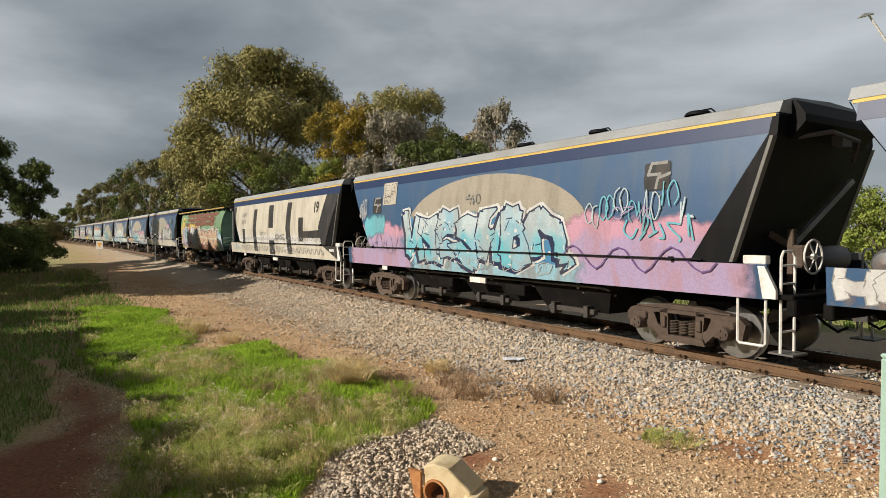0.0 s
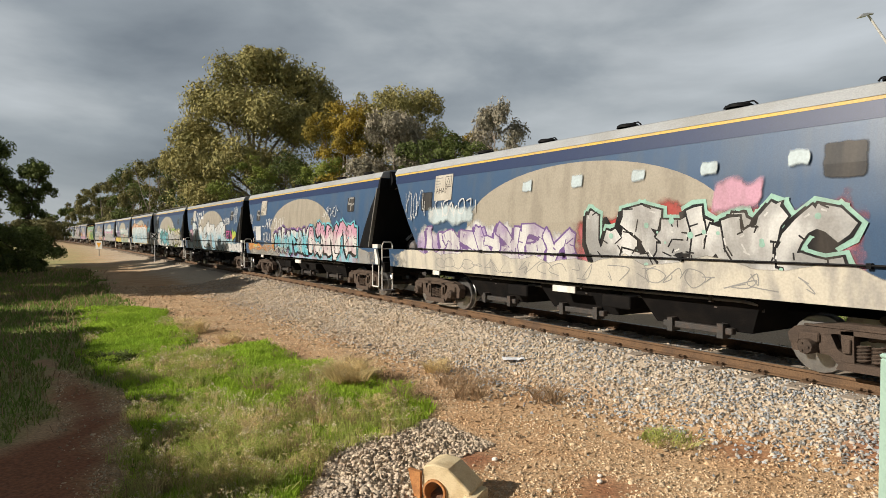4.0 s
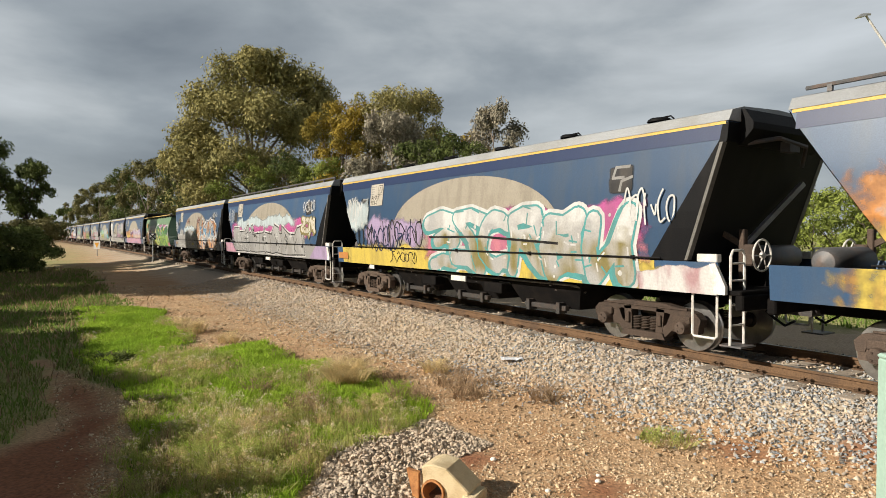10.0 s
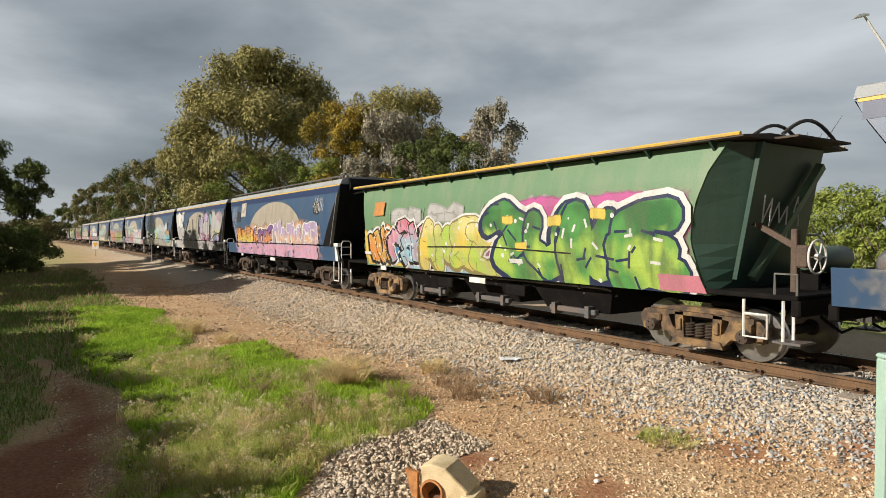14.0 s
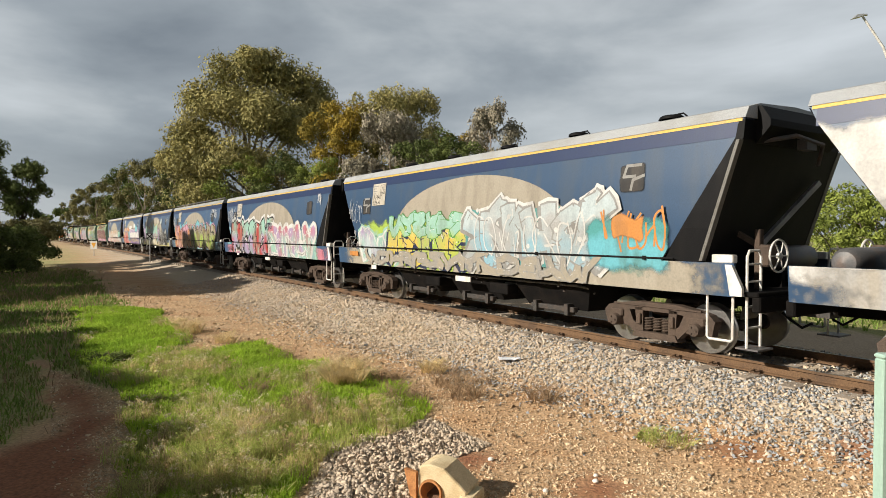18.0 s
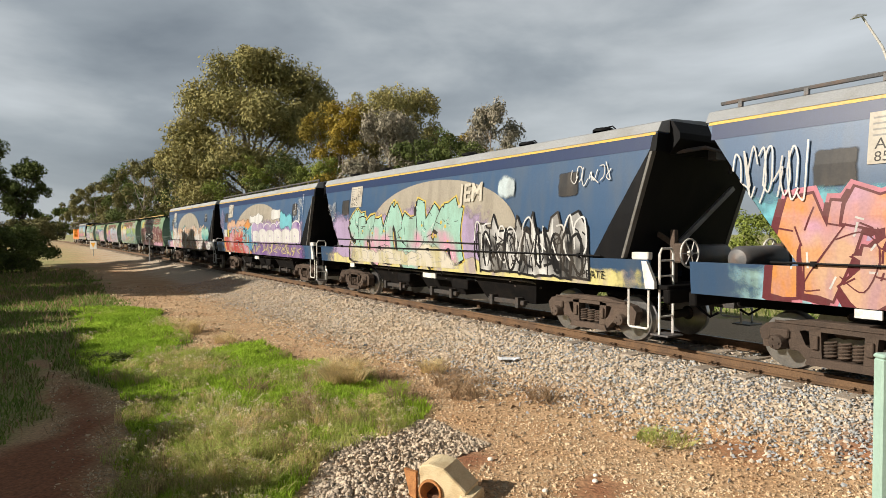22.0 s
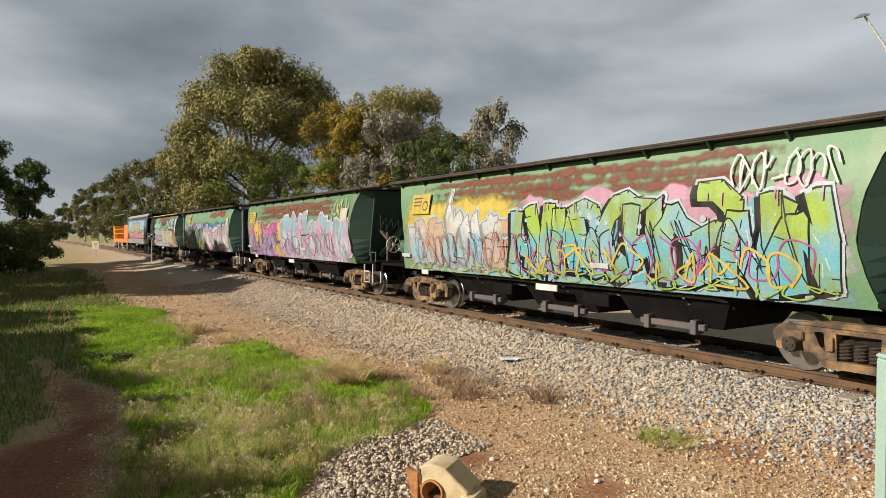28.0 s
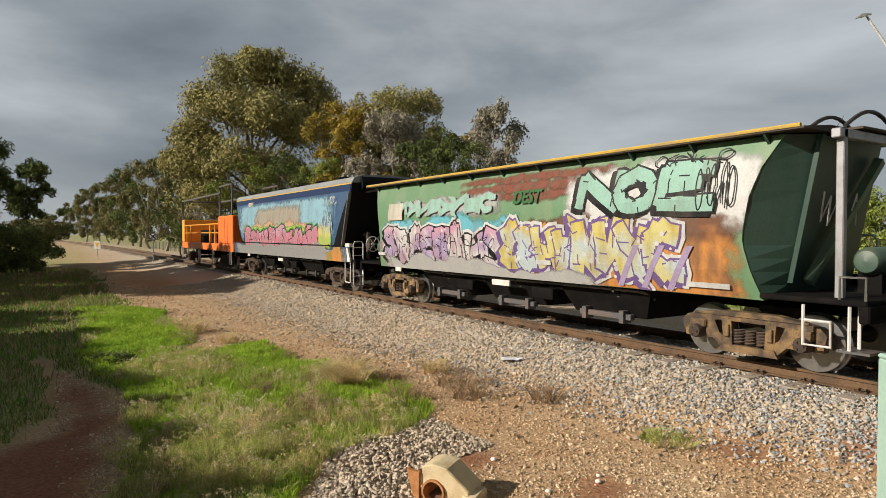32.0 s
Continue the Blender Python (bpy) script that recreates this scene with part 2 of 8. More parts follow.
# ---- mesh building ----
class Geo:
    """Gathers vertices and faces of one mesh."""

    def __init__(self):
        self.v, self.f = [], []

    def add(self, verts, faces):
        n = len(self.v)
        self.v.extend(tuple(p) for p in verts)
        self.f.extend(tuple(i + n for i in face) for face in faces)
        return self

    def box(self, x0, x1, y0, y1, z0, z1, c=0.0):
        """A box; c chamfers its long vertical and top edges."""
        if c <= 0:
            return self.add([(x, y, z) for z in (z0, z1) for y in (y0, y1) for x in (x0, x1)],
                            [(0, 2, 3, 1), (4, 5, 7, 6), (0, 1, 5, 4), (2, 6, 7, 3), (0, 4, 6, 2), (1, 3, 7, 5)])
        ring = lambda i: [(x0 + c + i, y0 + i), (x1 - c - i, y0 + i), (x1 - i, y0 + c + i), (x1 - i, y1 - c - i),
                          (x1 - c - i, y1 - i), (x0 + c + i, y1 - i), (x0 + i, y1 - c - i), (x0 + i, y0 + c + i)]
        rows = [(ring(c * 0.7), z0), (ring(0), z0 + c), (ring(0), z1 - c), (ring(c * 0.7), z1)]
        verts = [(x, y, z) for r, z in rows for x, y in r]
        faces = [tuple(range(7, -1, -1)), tuple(range(24, 32))]
        faces += [(k * 8 + i, k * 8 + (i + 1) % 8, k * 8 + 8 + (i + 1) % 8, k * 8 + 8 + i) for k in range(3) for i in range(8)]
        return self.add(verts, faces)

    def tube(self, path, r, n=8, closed=False):
        path = [Vector(p) for p in path]
        rs = r if isinstance(r, (list, tuple)) else [r] * len(path)
        rings, up, m = [], None, len(path)
        for i, p in enumerate(path):
            a = path[(i - 1) % m] if closed or i else p
            b = path[(i + 1) % m] if closed or i < m - 1 else p
            d = (b - a).normalized()
            if up is None:
                up = d.orthogonal().normalized()
            up = (up - d * up.dot(d)).normalized()
            side = d.cross(up)
            rings.append([p + (up * math.cos(q) + side * math.sin(q)) * rs[i] for q in [2 * math.pi * j / n for j in range(n)]])
        verts = [p for ring in rings for p in ring]
        spans = m if closed else m - 1
        faces = [(i * n + j, i * n + (j + 1) % n, ((i + 1) % m) * n + (j + 1) % n, ((i + 1) % m) * n + j) for i in range(spans) for j in range(n)]
        if not closed:
            faces += [tuple(range(n - 1, -1, -1)), tuple(range((m - 1) * n, m * n))]
        return self.add(verts, faces)

    def prism(self, outline, axis, a, b):
        """An outline swept along axis 'x', 'y' or 'z' from a to b."""
        put = {"x": lambda u, v, w: (w, u, v), "y": lambda u, v, w: (u, w, v), "z": lambda u, v, w: (u, v, w)}[axis]
        n = len(outline)
        verts = [put(u, v, w) for w in (a, b) for u, v in outline]
        return self.add(verts, [tuple(range(n)), tuple(range(2 * n - 1, n - 1, -1))] + [(i, n + i, n + (i + 1) % n, (i + 1) % n) for i in range(n)])

    def lathe(self, profile, axis, centre=(0, 0, 0), n=24):
        """A profile of (radius, along) turned round an axis."""
        put = {"x": lambda c, s, w: (w, c, s), "y": lambda c, s, w: (c, w, s), "z": lambda c, s, w: (c, s, w)}[axis]
        verts = []
        for r, w in profile:
            for j in range(n):
                q = 2 * math.pi * j / n
                p = put(r * math.cos(q), r * math.sin(q), w)
                verts.append((p[0] + centre[0], p[1] + centre[1], p[2] + centre[2]))
        m = len(profile)
        faces = [(i * n + j, i * n + (j + 1) % n, (i + 1) * n + (j + 1) % n, (i + 1) * n + j) for i in range(m - 1) for j in range(n)]
        return self.add(verts, faces + [tuple(range(n - 1, -1, -1)), tuple(range((m - 1) * n, m * n))])

    def mesh(self, name, material, smooth=False):
        me = bpy.data.meshes.new(name)
        me.from_pydata(self.v, [], self.f)
        bm = bmesh.new()
        bm.from_mesh(me)
        bmesh.ops.recalc_face_normals(bm, faces=bm.faces)
        bm.to_mesh(me)
        bm.free()
        if smooth:
            me.polygons.foreach_set("use_smooth", [True] * len(me.polygons))
            me.set_sharp_from_angle(angle=radians(40))
        me.materials.append(material)
        return me


def raw_mesh(name, verts, faces, material):
    """A large mesh from arrays."""
    me = bpy.data.meshes.new(name)
    verts, faces = np.asarray(verts, dtype=np.float32), np.asarray(faces, dtype=np.int32)
    k = faces.shape[1]
    me.vertices.add(len(verts))
    me.vertices.foreach_set("co", verts.ravel())
    me.loops.add(faces.size)
    me.loops.foreach_set("vertex_index", faces.ravel())
    me.polygons.add(len(faces))
    me.polygons.foreach_set("loop_start", np.arange(0, faces.size, k, dtype=np.int32))
    me.update(calc_edges=True)
    me.validate()
    me.materials.append(material)
    return me


def part(name, geo, material, parent, label="", at=None, smooth=False):
    """One mesh object under a thing or a part. geo: a Geo, or a mesh that is shared."""
    me = geo.mesh(name, material, smooth) if isinstance(geo, Geo) else geo
    ob = new(name, me)
    ob.parent = parent
    if at is not None:
        ob.matrix_basis = at
    if label:
        ob["label"] = label
    return ob


# ---- ground ----
def smooth_noise(x, y, scale, seed=0.0):
    return noise.noise((x * scale + seed * 7.3, y * scale - seed * 3.1, seed))


def across(x, y):
    """Metres from the near rail towards the viewer, and metres up the line."""
    px, py = x - RAIL_ORIGIN.x, y
    s = px * FAR.x + py * FAR.y
    return px * NEAR_SIDE.x + py * NEAR_SIDE.y - bend(s), s


BANK = [(-60, -0.75), (-9, -0.7), (-4.6, -0.62), (-2.7, -0.22), (-1.9, -0.19), (0.40, -0.19), (0.7, -0.215), (2.2, -0.56), (4.5, -0.63), (60, -0.60)]


def ground_z(x, y):
    q, s = across(x, y)
    z = float(np.interp(q, [b[0] for b in BANK], [b[1] for b in BANK]))
    rough = 0.03 if q > 1.5 or q < -3 else 0.008
    z += rough * smooth_noise(x, y, 0.9, 1) + 2.0 * rough * smooth_noise(x, y, 0.22, 2) * (1 if abs(q) > 3 else 0.2)
    near = math.hypot(x - 0.6, y + 0.3)
    if near < 4.6:                                       # the low mound on which the viewer and the fence stand
        k = min(1.0, (4.6 - near) / 1.6)
        z += (0.22 - z) * k * k * (3 - 2 * k)
    return z


FIELDS = {}


def inside(poly, x, y):
    """Signed distance to an outline, positive inside; looked up on a fine grid."""
    f = FIELDS.get(id(poly))
    if f is None:
        p, step = np.array(poly), 0.08
        x0, y0 = p.min(0) - 1.6
        gx, gy = np.meshgrid(np.arange(x0, p[:, 0].max() + 1.7, step), np.arange(y0, p[:, 1].max() + 1.7, step))
        best, odd = np.full(gx.shape, 1e9), np.zeros(gx.shape, bool)
        for (ax, ay), (bx, by) in zip(np.roll(p, 1, 0), p):
            if ay != by:
                odd ^= ((ay > gy) != (by > gy)) & (gx < (bx - ax) * (gy - ay) / (by - ay) + ax)
            t = np.clip(((gx - ax) * (bx - ax) + (gy - ay) * (by - ay)) / ((bx - ax) ** 2 + (by - ay) ** 2), 0, 1)
            best = np.minimum(best, np.hypot(gx - ax - t * (bx - ax), gy - ay - t * (by - ay)))
        f = FIELDS[id(poly)] = (x0, y0, step, np.where(odd, best, -best).tolist())
    x0, y0, step, rows = f
    u, v = (x - x0) / step, (y - y0) / step
    i, j = int(u), int(v)
    if u < 0 or v < 0 or j + 1 >= len(rows) or i + 1 >= len(rows[0]):
        return -1.6
    u, v = u - i, v - j
    return (rows[j][i] * (1 - u) + rows[j][i + 1] * u) * (1 - v) + (rows[j + 1][i] * (1 - u) + rows[j + 1][i + 1] * u) * v


GRASS_BED = [(-12.4, 21.3), (-9.9, 21.3), (-6.4, 15.9), (-5.7, 13.2), (-4.1, 14.2), (-0.8, 10.1), (0.0, 8.4), (-1.2, 7.2), (-1.4, 5.0),
             (-2.7, 5.0), (-4.4, 9.1), (-7.0, 12.3)]
DIRT_PATH = [(-5.05, 9.8), (-4.1, 8.0), (-3.0, 5.4), (-3.2, 3.5), (-8, 3.5), (-5.3, 7.2), (-5.1, 7.9), (-5.3, 8.6), (-6.4, 10.2), (-8.3, 12.6), (-8.6, 13.4), (-7.2, 11.8)]
STONE_PILE = [(-1.2, 5.2), (-1.28, 7.4), (-0.18, 8.45), (0.55, 7.5), (0.1, 7.1), (-0.29, 6.75), (-0.29, 5.2)]


def cover(x, y):
    """Shares of grass, of red dirt and of grey ballast on the ground."""
    q, s = across(x, y)
    wob = 0.5 * smooth_noise(x, y, 1.3, 4) + 0.25 * smooth_noise(x, y, 4.0, 5)
    grass = inside(GRASS_BED, x, y) + wob * 0.9
    if q > 5.0 and x < -4:                                # rank growth along the verge
        grass = max(grass, min(q - 6.2, -5.0 - x) * 0.5 + wob)
    if q < -8:
        grass = max(grass, -9.0 - q + 2 * wob)
    path = inside(DIRT_PATH, x, y) + wob * 0.5
    if path > 0:
        grass = min(grass, -path)
    red = 0.0
    for cx, cy, r in ((0.34, 7.15, 0.45), (1.5, 6.1, 0.5), (3.3, 7.0, 0.5), (-3.4, 12.9, 0.7), (4.6, 6.6, 0.6)):
        red = max(red, 1.0 - math.hypot(x - cx, (y - cy) * 0.8) / r + wob)
    red = max(red, path * 2.5)
    grey = (min(3.1, max(1.35, 1.3 + 0.12 * (s - 5))) - q) * 1.5 + 0.5 * wob if q > -3 else 0.6
    grey = max(grey, inside(STONE_PILE, x, y) * 3 + 0.4)
    lim = lambda a: max(0.0, min(1.0, a))
    return lim(grass * 2.2 + 0.3), lim(red), lim(grey)


def graded(lo, fine_lo, fine_hi, hi, step, grow):
    xs = list(np.arange(fine_lo, fine_hi + step / 2, step))
    d = step
    while xs[-1] < hi:
        d *= grow
        xs.append(xs[-1] + d)
    d = step
    while xs[0] > lo:
        d *= grow
        xs.insert(0, xs[0] - d)
    return xs


def ground():
    xs, ys = graded(-2600, -13, 11, 2600, 0.16, 1.13), graded(-900, 1.0, 24, 3200, 0.16, 1.12)
    verts, cols = [], []
    for y in ys:
        for x in xs:
            verts.append((x, y, ground_z(x, y)))
            cols.extend((*cover(x, y), 1.0))
    nx = len(xs)
    a = (np.arange(len(ys) - 1)[:, None] * nx + np.arange(nx - 1)[None, :]).ravel()
    faces = np.stack([a, a + 1, a + nx + 1, a + nx], axis=1)
    m = mat("gravelly earth", (0.43, 0.285, 0.160), 0.95, second=(0.37, 0.215, 0.105), amount=0.9, scale=1.1, fine=0.34, fine_scale=26, bump=0.9)
    nt = m.node_tree
    hsv = next(n for n in nt.nodes if n.type == "HUE_SAT")
    first = next(n for n in nt.nodes if n.type == "MIX")
    att = nt.nodes.new("ShaderNodeAttribute")
    att.attribute_name = "cover"
    sep = nt.nodes.new("ShaderNodeSeparateColor")
    nt.links.new(att.outputs["Color"], sep.inputs["Color"])
    last = first.outputs["Result"]
    for out, colour in (("Blue", (0.45, 0.375, 0.285)), ("Green", (0.235, 0.095, 0.045)), ("Red", (0.270, 0.265, 0.100))):
        mx = nt.nodes.new("ShaderNodeMix")
        mx.data_type = "RGBA"
        mx.inputs["B"].default_value = (*colour, 1)
        nt.links.new(sep.outputs[out], mx.inputs["Factor"])
        nt.links.new(last, mx.inputs["A"])
        last = mx.outputs["Result"]
    nt.links.new(last, hsv.inputs["Color"])
    me = raw_mesh("ground", verts, faces, m)
    attr = me.color_attributes.new("cover", "FLOAT_COLOR", "POINT")
    attr.data.foreach_set("color", np.asarray(cols, dtype=np.float32))
    me.polygons.foreach_set("use_smooth", [True] * len(me.polygons))
    tagged(new("ground", me), "gravel, red dirt and grass verge beside the railway", "ground", kind="structure")


ground()


# ---- track ----
def rail_line(side, label):
    """One running rail: foot, web and head, with a bright top."""
    prof = [(-0.068, -0.160), (0.068, -0.160), (0.068, -0.146), (0.012, -0.130), (0.012, -0.045), (0.036, -0.034), (0.036, -0.006), (0.028, 0.0),
            (-0.028, 0.0), (-0.036, -0.006), (-0.036, -0.034), (-0.012, -0.045), (-0.012, -0.130), (-0.068, -0.146)]
    stations = [-60, -30, -10, 0, 10, 20, 30, 40, 60, 80, 110, 150, 200, 260, 340]
    g, top = Geo(), Geo()
    n = len(prof)
    verts = [on_track(s, side + u, v) for s in stations for u, v in prof]
    g.add(verts, [(i * n + j, i * n + (j + 1) % n, (i + 1) * n + (j + 1) % n, (i + 1) * n + j) for i in range(len(stations) - 1) for j in range(n)])
    strip = [on_track(s, side + u, 0.0015) for s in stations for u in (-0.026, 0.026)]
    top.add(strip, [(2 * i, 2 * i + 1, 2 * i + 3, 2 * i + 2) for i in range(len(stations) - 1)])
    rail = tagged(new("rail", g.mesh("rail", M["rail"])), label, "rail", kind="structure")
    part("running_surface", top, M["railtop"], rail)
    return rail


near_rail = rail_line(GAUGE / 2, "rust-brown steel rail on ballast")
far_rail = rail_line(-GAUGE / 2, "rust-brown steel rail on ballast")
TURN = math.degrees(math.atan2(-FAR.y, -FAR.x))                 # heading of a train coming towards the viewer


def track_pose(s, side=0.0, z=0.0):
    p = on_track(s, side, z)
    a, b = on_track(s + 1), on_track(s - 1)
    d = b - a
    return Matrix.Translation(p) @ Matrix.Rotation(math.atan2(d.y, d.x), 4, "Z")


def sleepers():
    g = Geo().box(-0.12, 0.12, -1.3, 1.3, -0.30, -0.163, 0.02)
    shared = g.mesh("sleeper", M["sleeper"])
    pad = Geo()
    pad.box(-0.085, 0.085, -0.15, 0.15, 0, 0.016)
    for x in (-0.045, 0.045):
        for sg in (-1, 1):
            pad.tube([(x - 0.035, sg * 0.07, 0.03), (x - 0.02, sg * 0.125, 0.05), (x + 0.02, sg * 0.12, 0.055), (x + 0.035, sg * 0.066, 0.04)], 0.015, 5)
            pad.box(x - 0.02, x + 0.02, sg * 0.09 - 0.012, sg * 0.09 + 0.012, 0.01, 0.045)
    clip = pad.mesh("rail_clip", M["rail"])
    tie = tagged(new("track_bed"), "row of buried sleepers under the rails", "sleepers", kind="structure")
    s = -8.0
    while s < 120:
        part("sleeper", shared, None, tie, at=track_pose(s))
        if s < 60:
            for side in (GAUGE / 2, -GAUGE / 2):
                part("rail_clip", clip, None, near_rail if side > 0 else far_rail, at=track_pose(s, side, -0.162))
        s += 0.68


sleepers()


# ---- hopper wagons: x forward, -y towards the viewer, z = 0 on the rail ----
BLUE_SIDE = [(0.98, 1.35), (1.46, 1.39), (2.10, 1.42), (2.75, 1.39), (3.26, 1.335), (3.52, 1.30)]
GREEN_SIDE = [(0.96, 1.30), (1.35, 1.40), (1.9, 1.46), (2.4, 1.46), (2.8, 1.40), (3.22, 1.27)]


def half(profile, z):
    return float(np.interp(z, [p[0] for p in profile], [p[1] for p in profile]))


def blue_end(z):
    return 6.20 + 0.60 * max(0.0, min(1.0, (z - 1.46) / (3.25 - 1.46)))


def blue_rear(z):
    """How far back the blue side reaches at the trailing end."""
    return 5.38 + 1.43 * max(0.0, min(1.0, (z - 1.46) / (3.45 - 1.46)))


def blue_edge(z):
    """Where the blue side ends and the black begins."""
    k = max(0.0, min(1.0, (z - 1.46) / (3.30 - 1.46)))
    return 5.50 + 1.22 * (1.10 * k - 0.10 * k * k)


def green_end(z):
    return float(np.interp(z, [0.96, 1.3, 1.76, 2.3, 2.8, 3.22], [5.74, 5.62, 5.50, 5.58, 5.76, 6.00]))


def shell(profile, ends, lo, hi, n=12, rear=None):
    """The closed body between two heights."""
    g, zs = Geo(), [lo + (hi - lo) * i / n for i in range(n + 1)]
    for z in zs:
        x, y, b = ends(z), half(profile, z), -(rear or ends)(z)
        g.v += [(b, -y, z), (x, -y, z), (x, y, z), (b, y, z)]
    g.f = [(4 * i + j, 4 * i + (j + 1) % 4, 4 * i + 4 + (j + 1) % 4, 4 * i + 4 + j) for i in range(n) for j in range(4)]
    g.f += [(3, 2, 1, 0), (4 * n, 4 * n + 1, 4 * n + 2, 4 * n + 3)]
    return g


def side_strip(profile, x0, x1, z0, z1, side, off=0.004, n=4, t=0.0):
    """A flat band that follows the body's side."""
    g = Geo()
    for i in range(n + 1):
        z = z0 + (z1 - z0) * i / n
        y = side * (half(profile, z) + off)
        g.v += [(x0, y, z), (x1, y, z)]
    g.f = [(2 * i, 2 * i + 1, 2 * i + 3, 2 * i + 2) for i in range(n)]
    return g


def wheel_geo():
    tyre = Geo().lathe([(0.405, -0.070), (0.425, -0.069), (0.430, -0.06), (0.434, 0.03), (0.458, 0.045), (0.458, 0.064), (0.40, 0.068)], "y", n=28)
    disc = Geo().lathe([(0.09, -0.085), (0.14, -0.080), (0.17, -0.02), (0.33, 0.0), (0.36, -0.055), (0.406, -0.06), (0.406, 0.06), (0.36, 0.05), (0.33, 0.03), (0.17, 0.02), (0.13, 0.09), (0.09, 0.095)], "y", n=28)
    disc.box(0.20, 0.30, -0.016, 0.014, -0.03, 0.03)
    return tyre, disc


def bogie_sideframe():
    """A cast side frame: arched top, two windows, axle boxes, spring nest opening."""
    g = Geo()
    y0, y1 = -0.085, 0.085
    top = [(-1.17, 0.46), (-1.20, 0.60), (-1.10, 0.70), (-0.85, 0.755), (-0.45, 0.815), (0.45, 0.815), (0.85, 0.755), (1.10, 0.70), (1.20, 0.60), (1.17, 0.46),
           (1.06, 0.46), (1.02, 0.56), (0.88, 0.585), (0.52, 0.655), (-0.52, 0.655), (-0.88, 0.585), (-1.02, 0.56), (-1.06, 0.46)]
    n = len(top)
    for i in range(n // 2 - 1):                                   # arched top member, piece by piece
        g.prism([top[i], top[i + 1], top[n - 2 - i], top[n - 1 - i]], "y", y0, y1)
    for sg in (-1, 1):
        g.prism([(sg * 0.60, 0.66), (sg * 0.80, 0.60), (sg * 0.74, 0.46), (sg * 0.46, 0.20), (sg * 0.30, 0.20), (sg * 0.32, 0.32), (sg * 0.50, 0.44)], "y", y0 + 0.005, y1 - 0.005)
        g.prism([(sg * 0.27, 0.26), (sg * 0.42, 0.28), (sg * 0.46, 0.70), (sg * 0.29, 0.72)], "y", y0, y1)
        g.prism([(sg * 0.62, 0.34), (sg * 0.75, 0.34), (sg * 0.76, 0.62), (sg * 0.60, 0.64)], "y", y0 + 0.012, y1 - 0.012)
        g.prism([(sg * 1.02, 0.34), (sg * 1.14, 0.34), (sg * 1.18, 0.62), (sg * 1.03, 0.62)], "y", y0 + 0.012, y1 - 0.012)
        g.box(sg * 0.88 - 0.15, sg * 0.88 + 0.15, -0.13, 0.10, 0.50, 0.64, 0.02)
        g.box(sg * 0.36 - 0.05, sg * 0.36 + 0.05, -0.125, -0.08, 0.40, 0.60, 0.01)
    g.prism([(-0.50, 0.16), (0.50, 0.16), (0.44, 0.275), (-0.44, 0.275)], "y", y0 - 0.03, y1 + 0.03)
    g.box(-0.95, 0.95, -0.105, -0.08, 0.735, 0.765)
    return g


def spring_nest():
    g = Geo()
    for x in (-0.19, 0.0, 0.19):
        coils = []
        for i in range(5 * 8 + 1):
            q = 2 * math.pi * i / 8
            coils.append((x + 0.078 * math.cos(q), 0.078 * math.sin(q), 0.285 + 0.24 * i / 40))
        g.tube(coils, 0.021, 4)
    return g


def make_bogie(wagon, x, frame_mat):
    """Two side frames with their springs and boxes, and a bolster; the wheelsets turn on their own."""
    bogie = part("bogie", Geo().box(-0.17, 0.17, -0.98, 0.98, 0.53, 0.70, 0.03).box(-0.30, 0.30, -0.35, 0.35, 0.68, 0.78, 0.03), M["bogie"], wagon, at=pose(x, 0, 0))
    for sg in (-1, 1):
        part("side_frame", SHARED["side_frame_" + frame_mat], None, bogie, at=pose(0, sg * 1.02, 0, 0, 0, 0 if sg < 0 else 180))
        part("spring_nest", SHARED["springs"], None, bogie, at=pose(0, sg * 1.02, 0))
        for ax in (-0.80, 0.80):
            part("axle_box", SHARED["axle_box"], None, bogie, at=pose(ax, sg * 1.14, 0.395, 0, 0, 0 if sg < 0 else 180))
    for ax in (-0.80, 0.80):
        ws = part("wheelset", SHARED["axle"], None, wagon, at=pose(x + ax, 0, 0.390))
        for sg in (-1, 1):
            part("wheel", SHARED["wheel"], None, ws, at=pose(0, sg * (GAUGE / 2), 0, 0, 0, 0 if sg < 0 else 180))
            part("tyre", SHARED["tyre"], None, ws, at=pose(0, sg * (GAUGE / 2), 0, 0, 0, 0 if sg < 0 else 180))
    return bogie


tyre_g, disc_g = wheel_geo()


def shrunk(g, k=0.907):
    """The same part to the smaller gauge of this rolling stock, lower and shorter but as wide."""
    g.v = [(x * k, y, z * k) for x, y, z in g.v]
    return g


boxg = Geo().lathe([(0.07, -0.10), (0.105, -0.09), (0.115, -0.06), (0.125, 0.10), (0.10, 0.12)], "y", n=12)
for q in range(3):
    a = q * 2.094
    boxg.box(0.06 * math.cos(a) - 0.012, 0.06 * math.cos(a) + 0.012, -0.118, -0.088, 0.06 * math.sin(a) - 0.012, 0.06 * math.sin(a) + 0.012)
SHARED = {
    "tyre": shrunk(tyre_g).mesh("tyre", M["tread"], True),
    "wheel": shrunk(disc_g).mesh("wheel", M["wheel"], True),
    "axle": Geo().lathe([(0.06, -1.12), (0.07, -0.85), (0.08, -0.6), (0.08, 0.6), (0.07, 0.85), (0.06, 1.12)], "y", n=10).mesh("wheelset", M["wheel"], True),
    "side_frame_bogie": shrunk(bogie_sideframe()).mesh("side_frame", M["bogie"]),
    "side_frame_bogie_tan": shrunk(bogie_sideframe()).mesh("side_frame", M["bogie_tan"]),
    "springs": shrunk(spring_nest()).mesh("spring_nest", M["bogie"], True),
    "axle_box": shrunk(boxg).mesh("axle_box", M["bogie"], True),
}


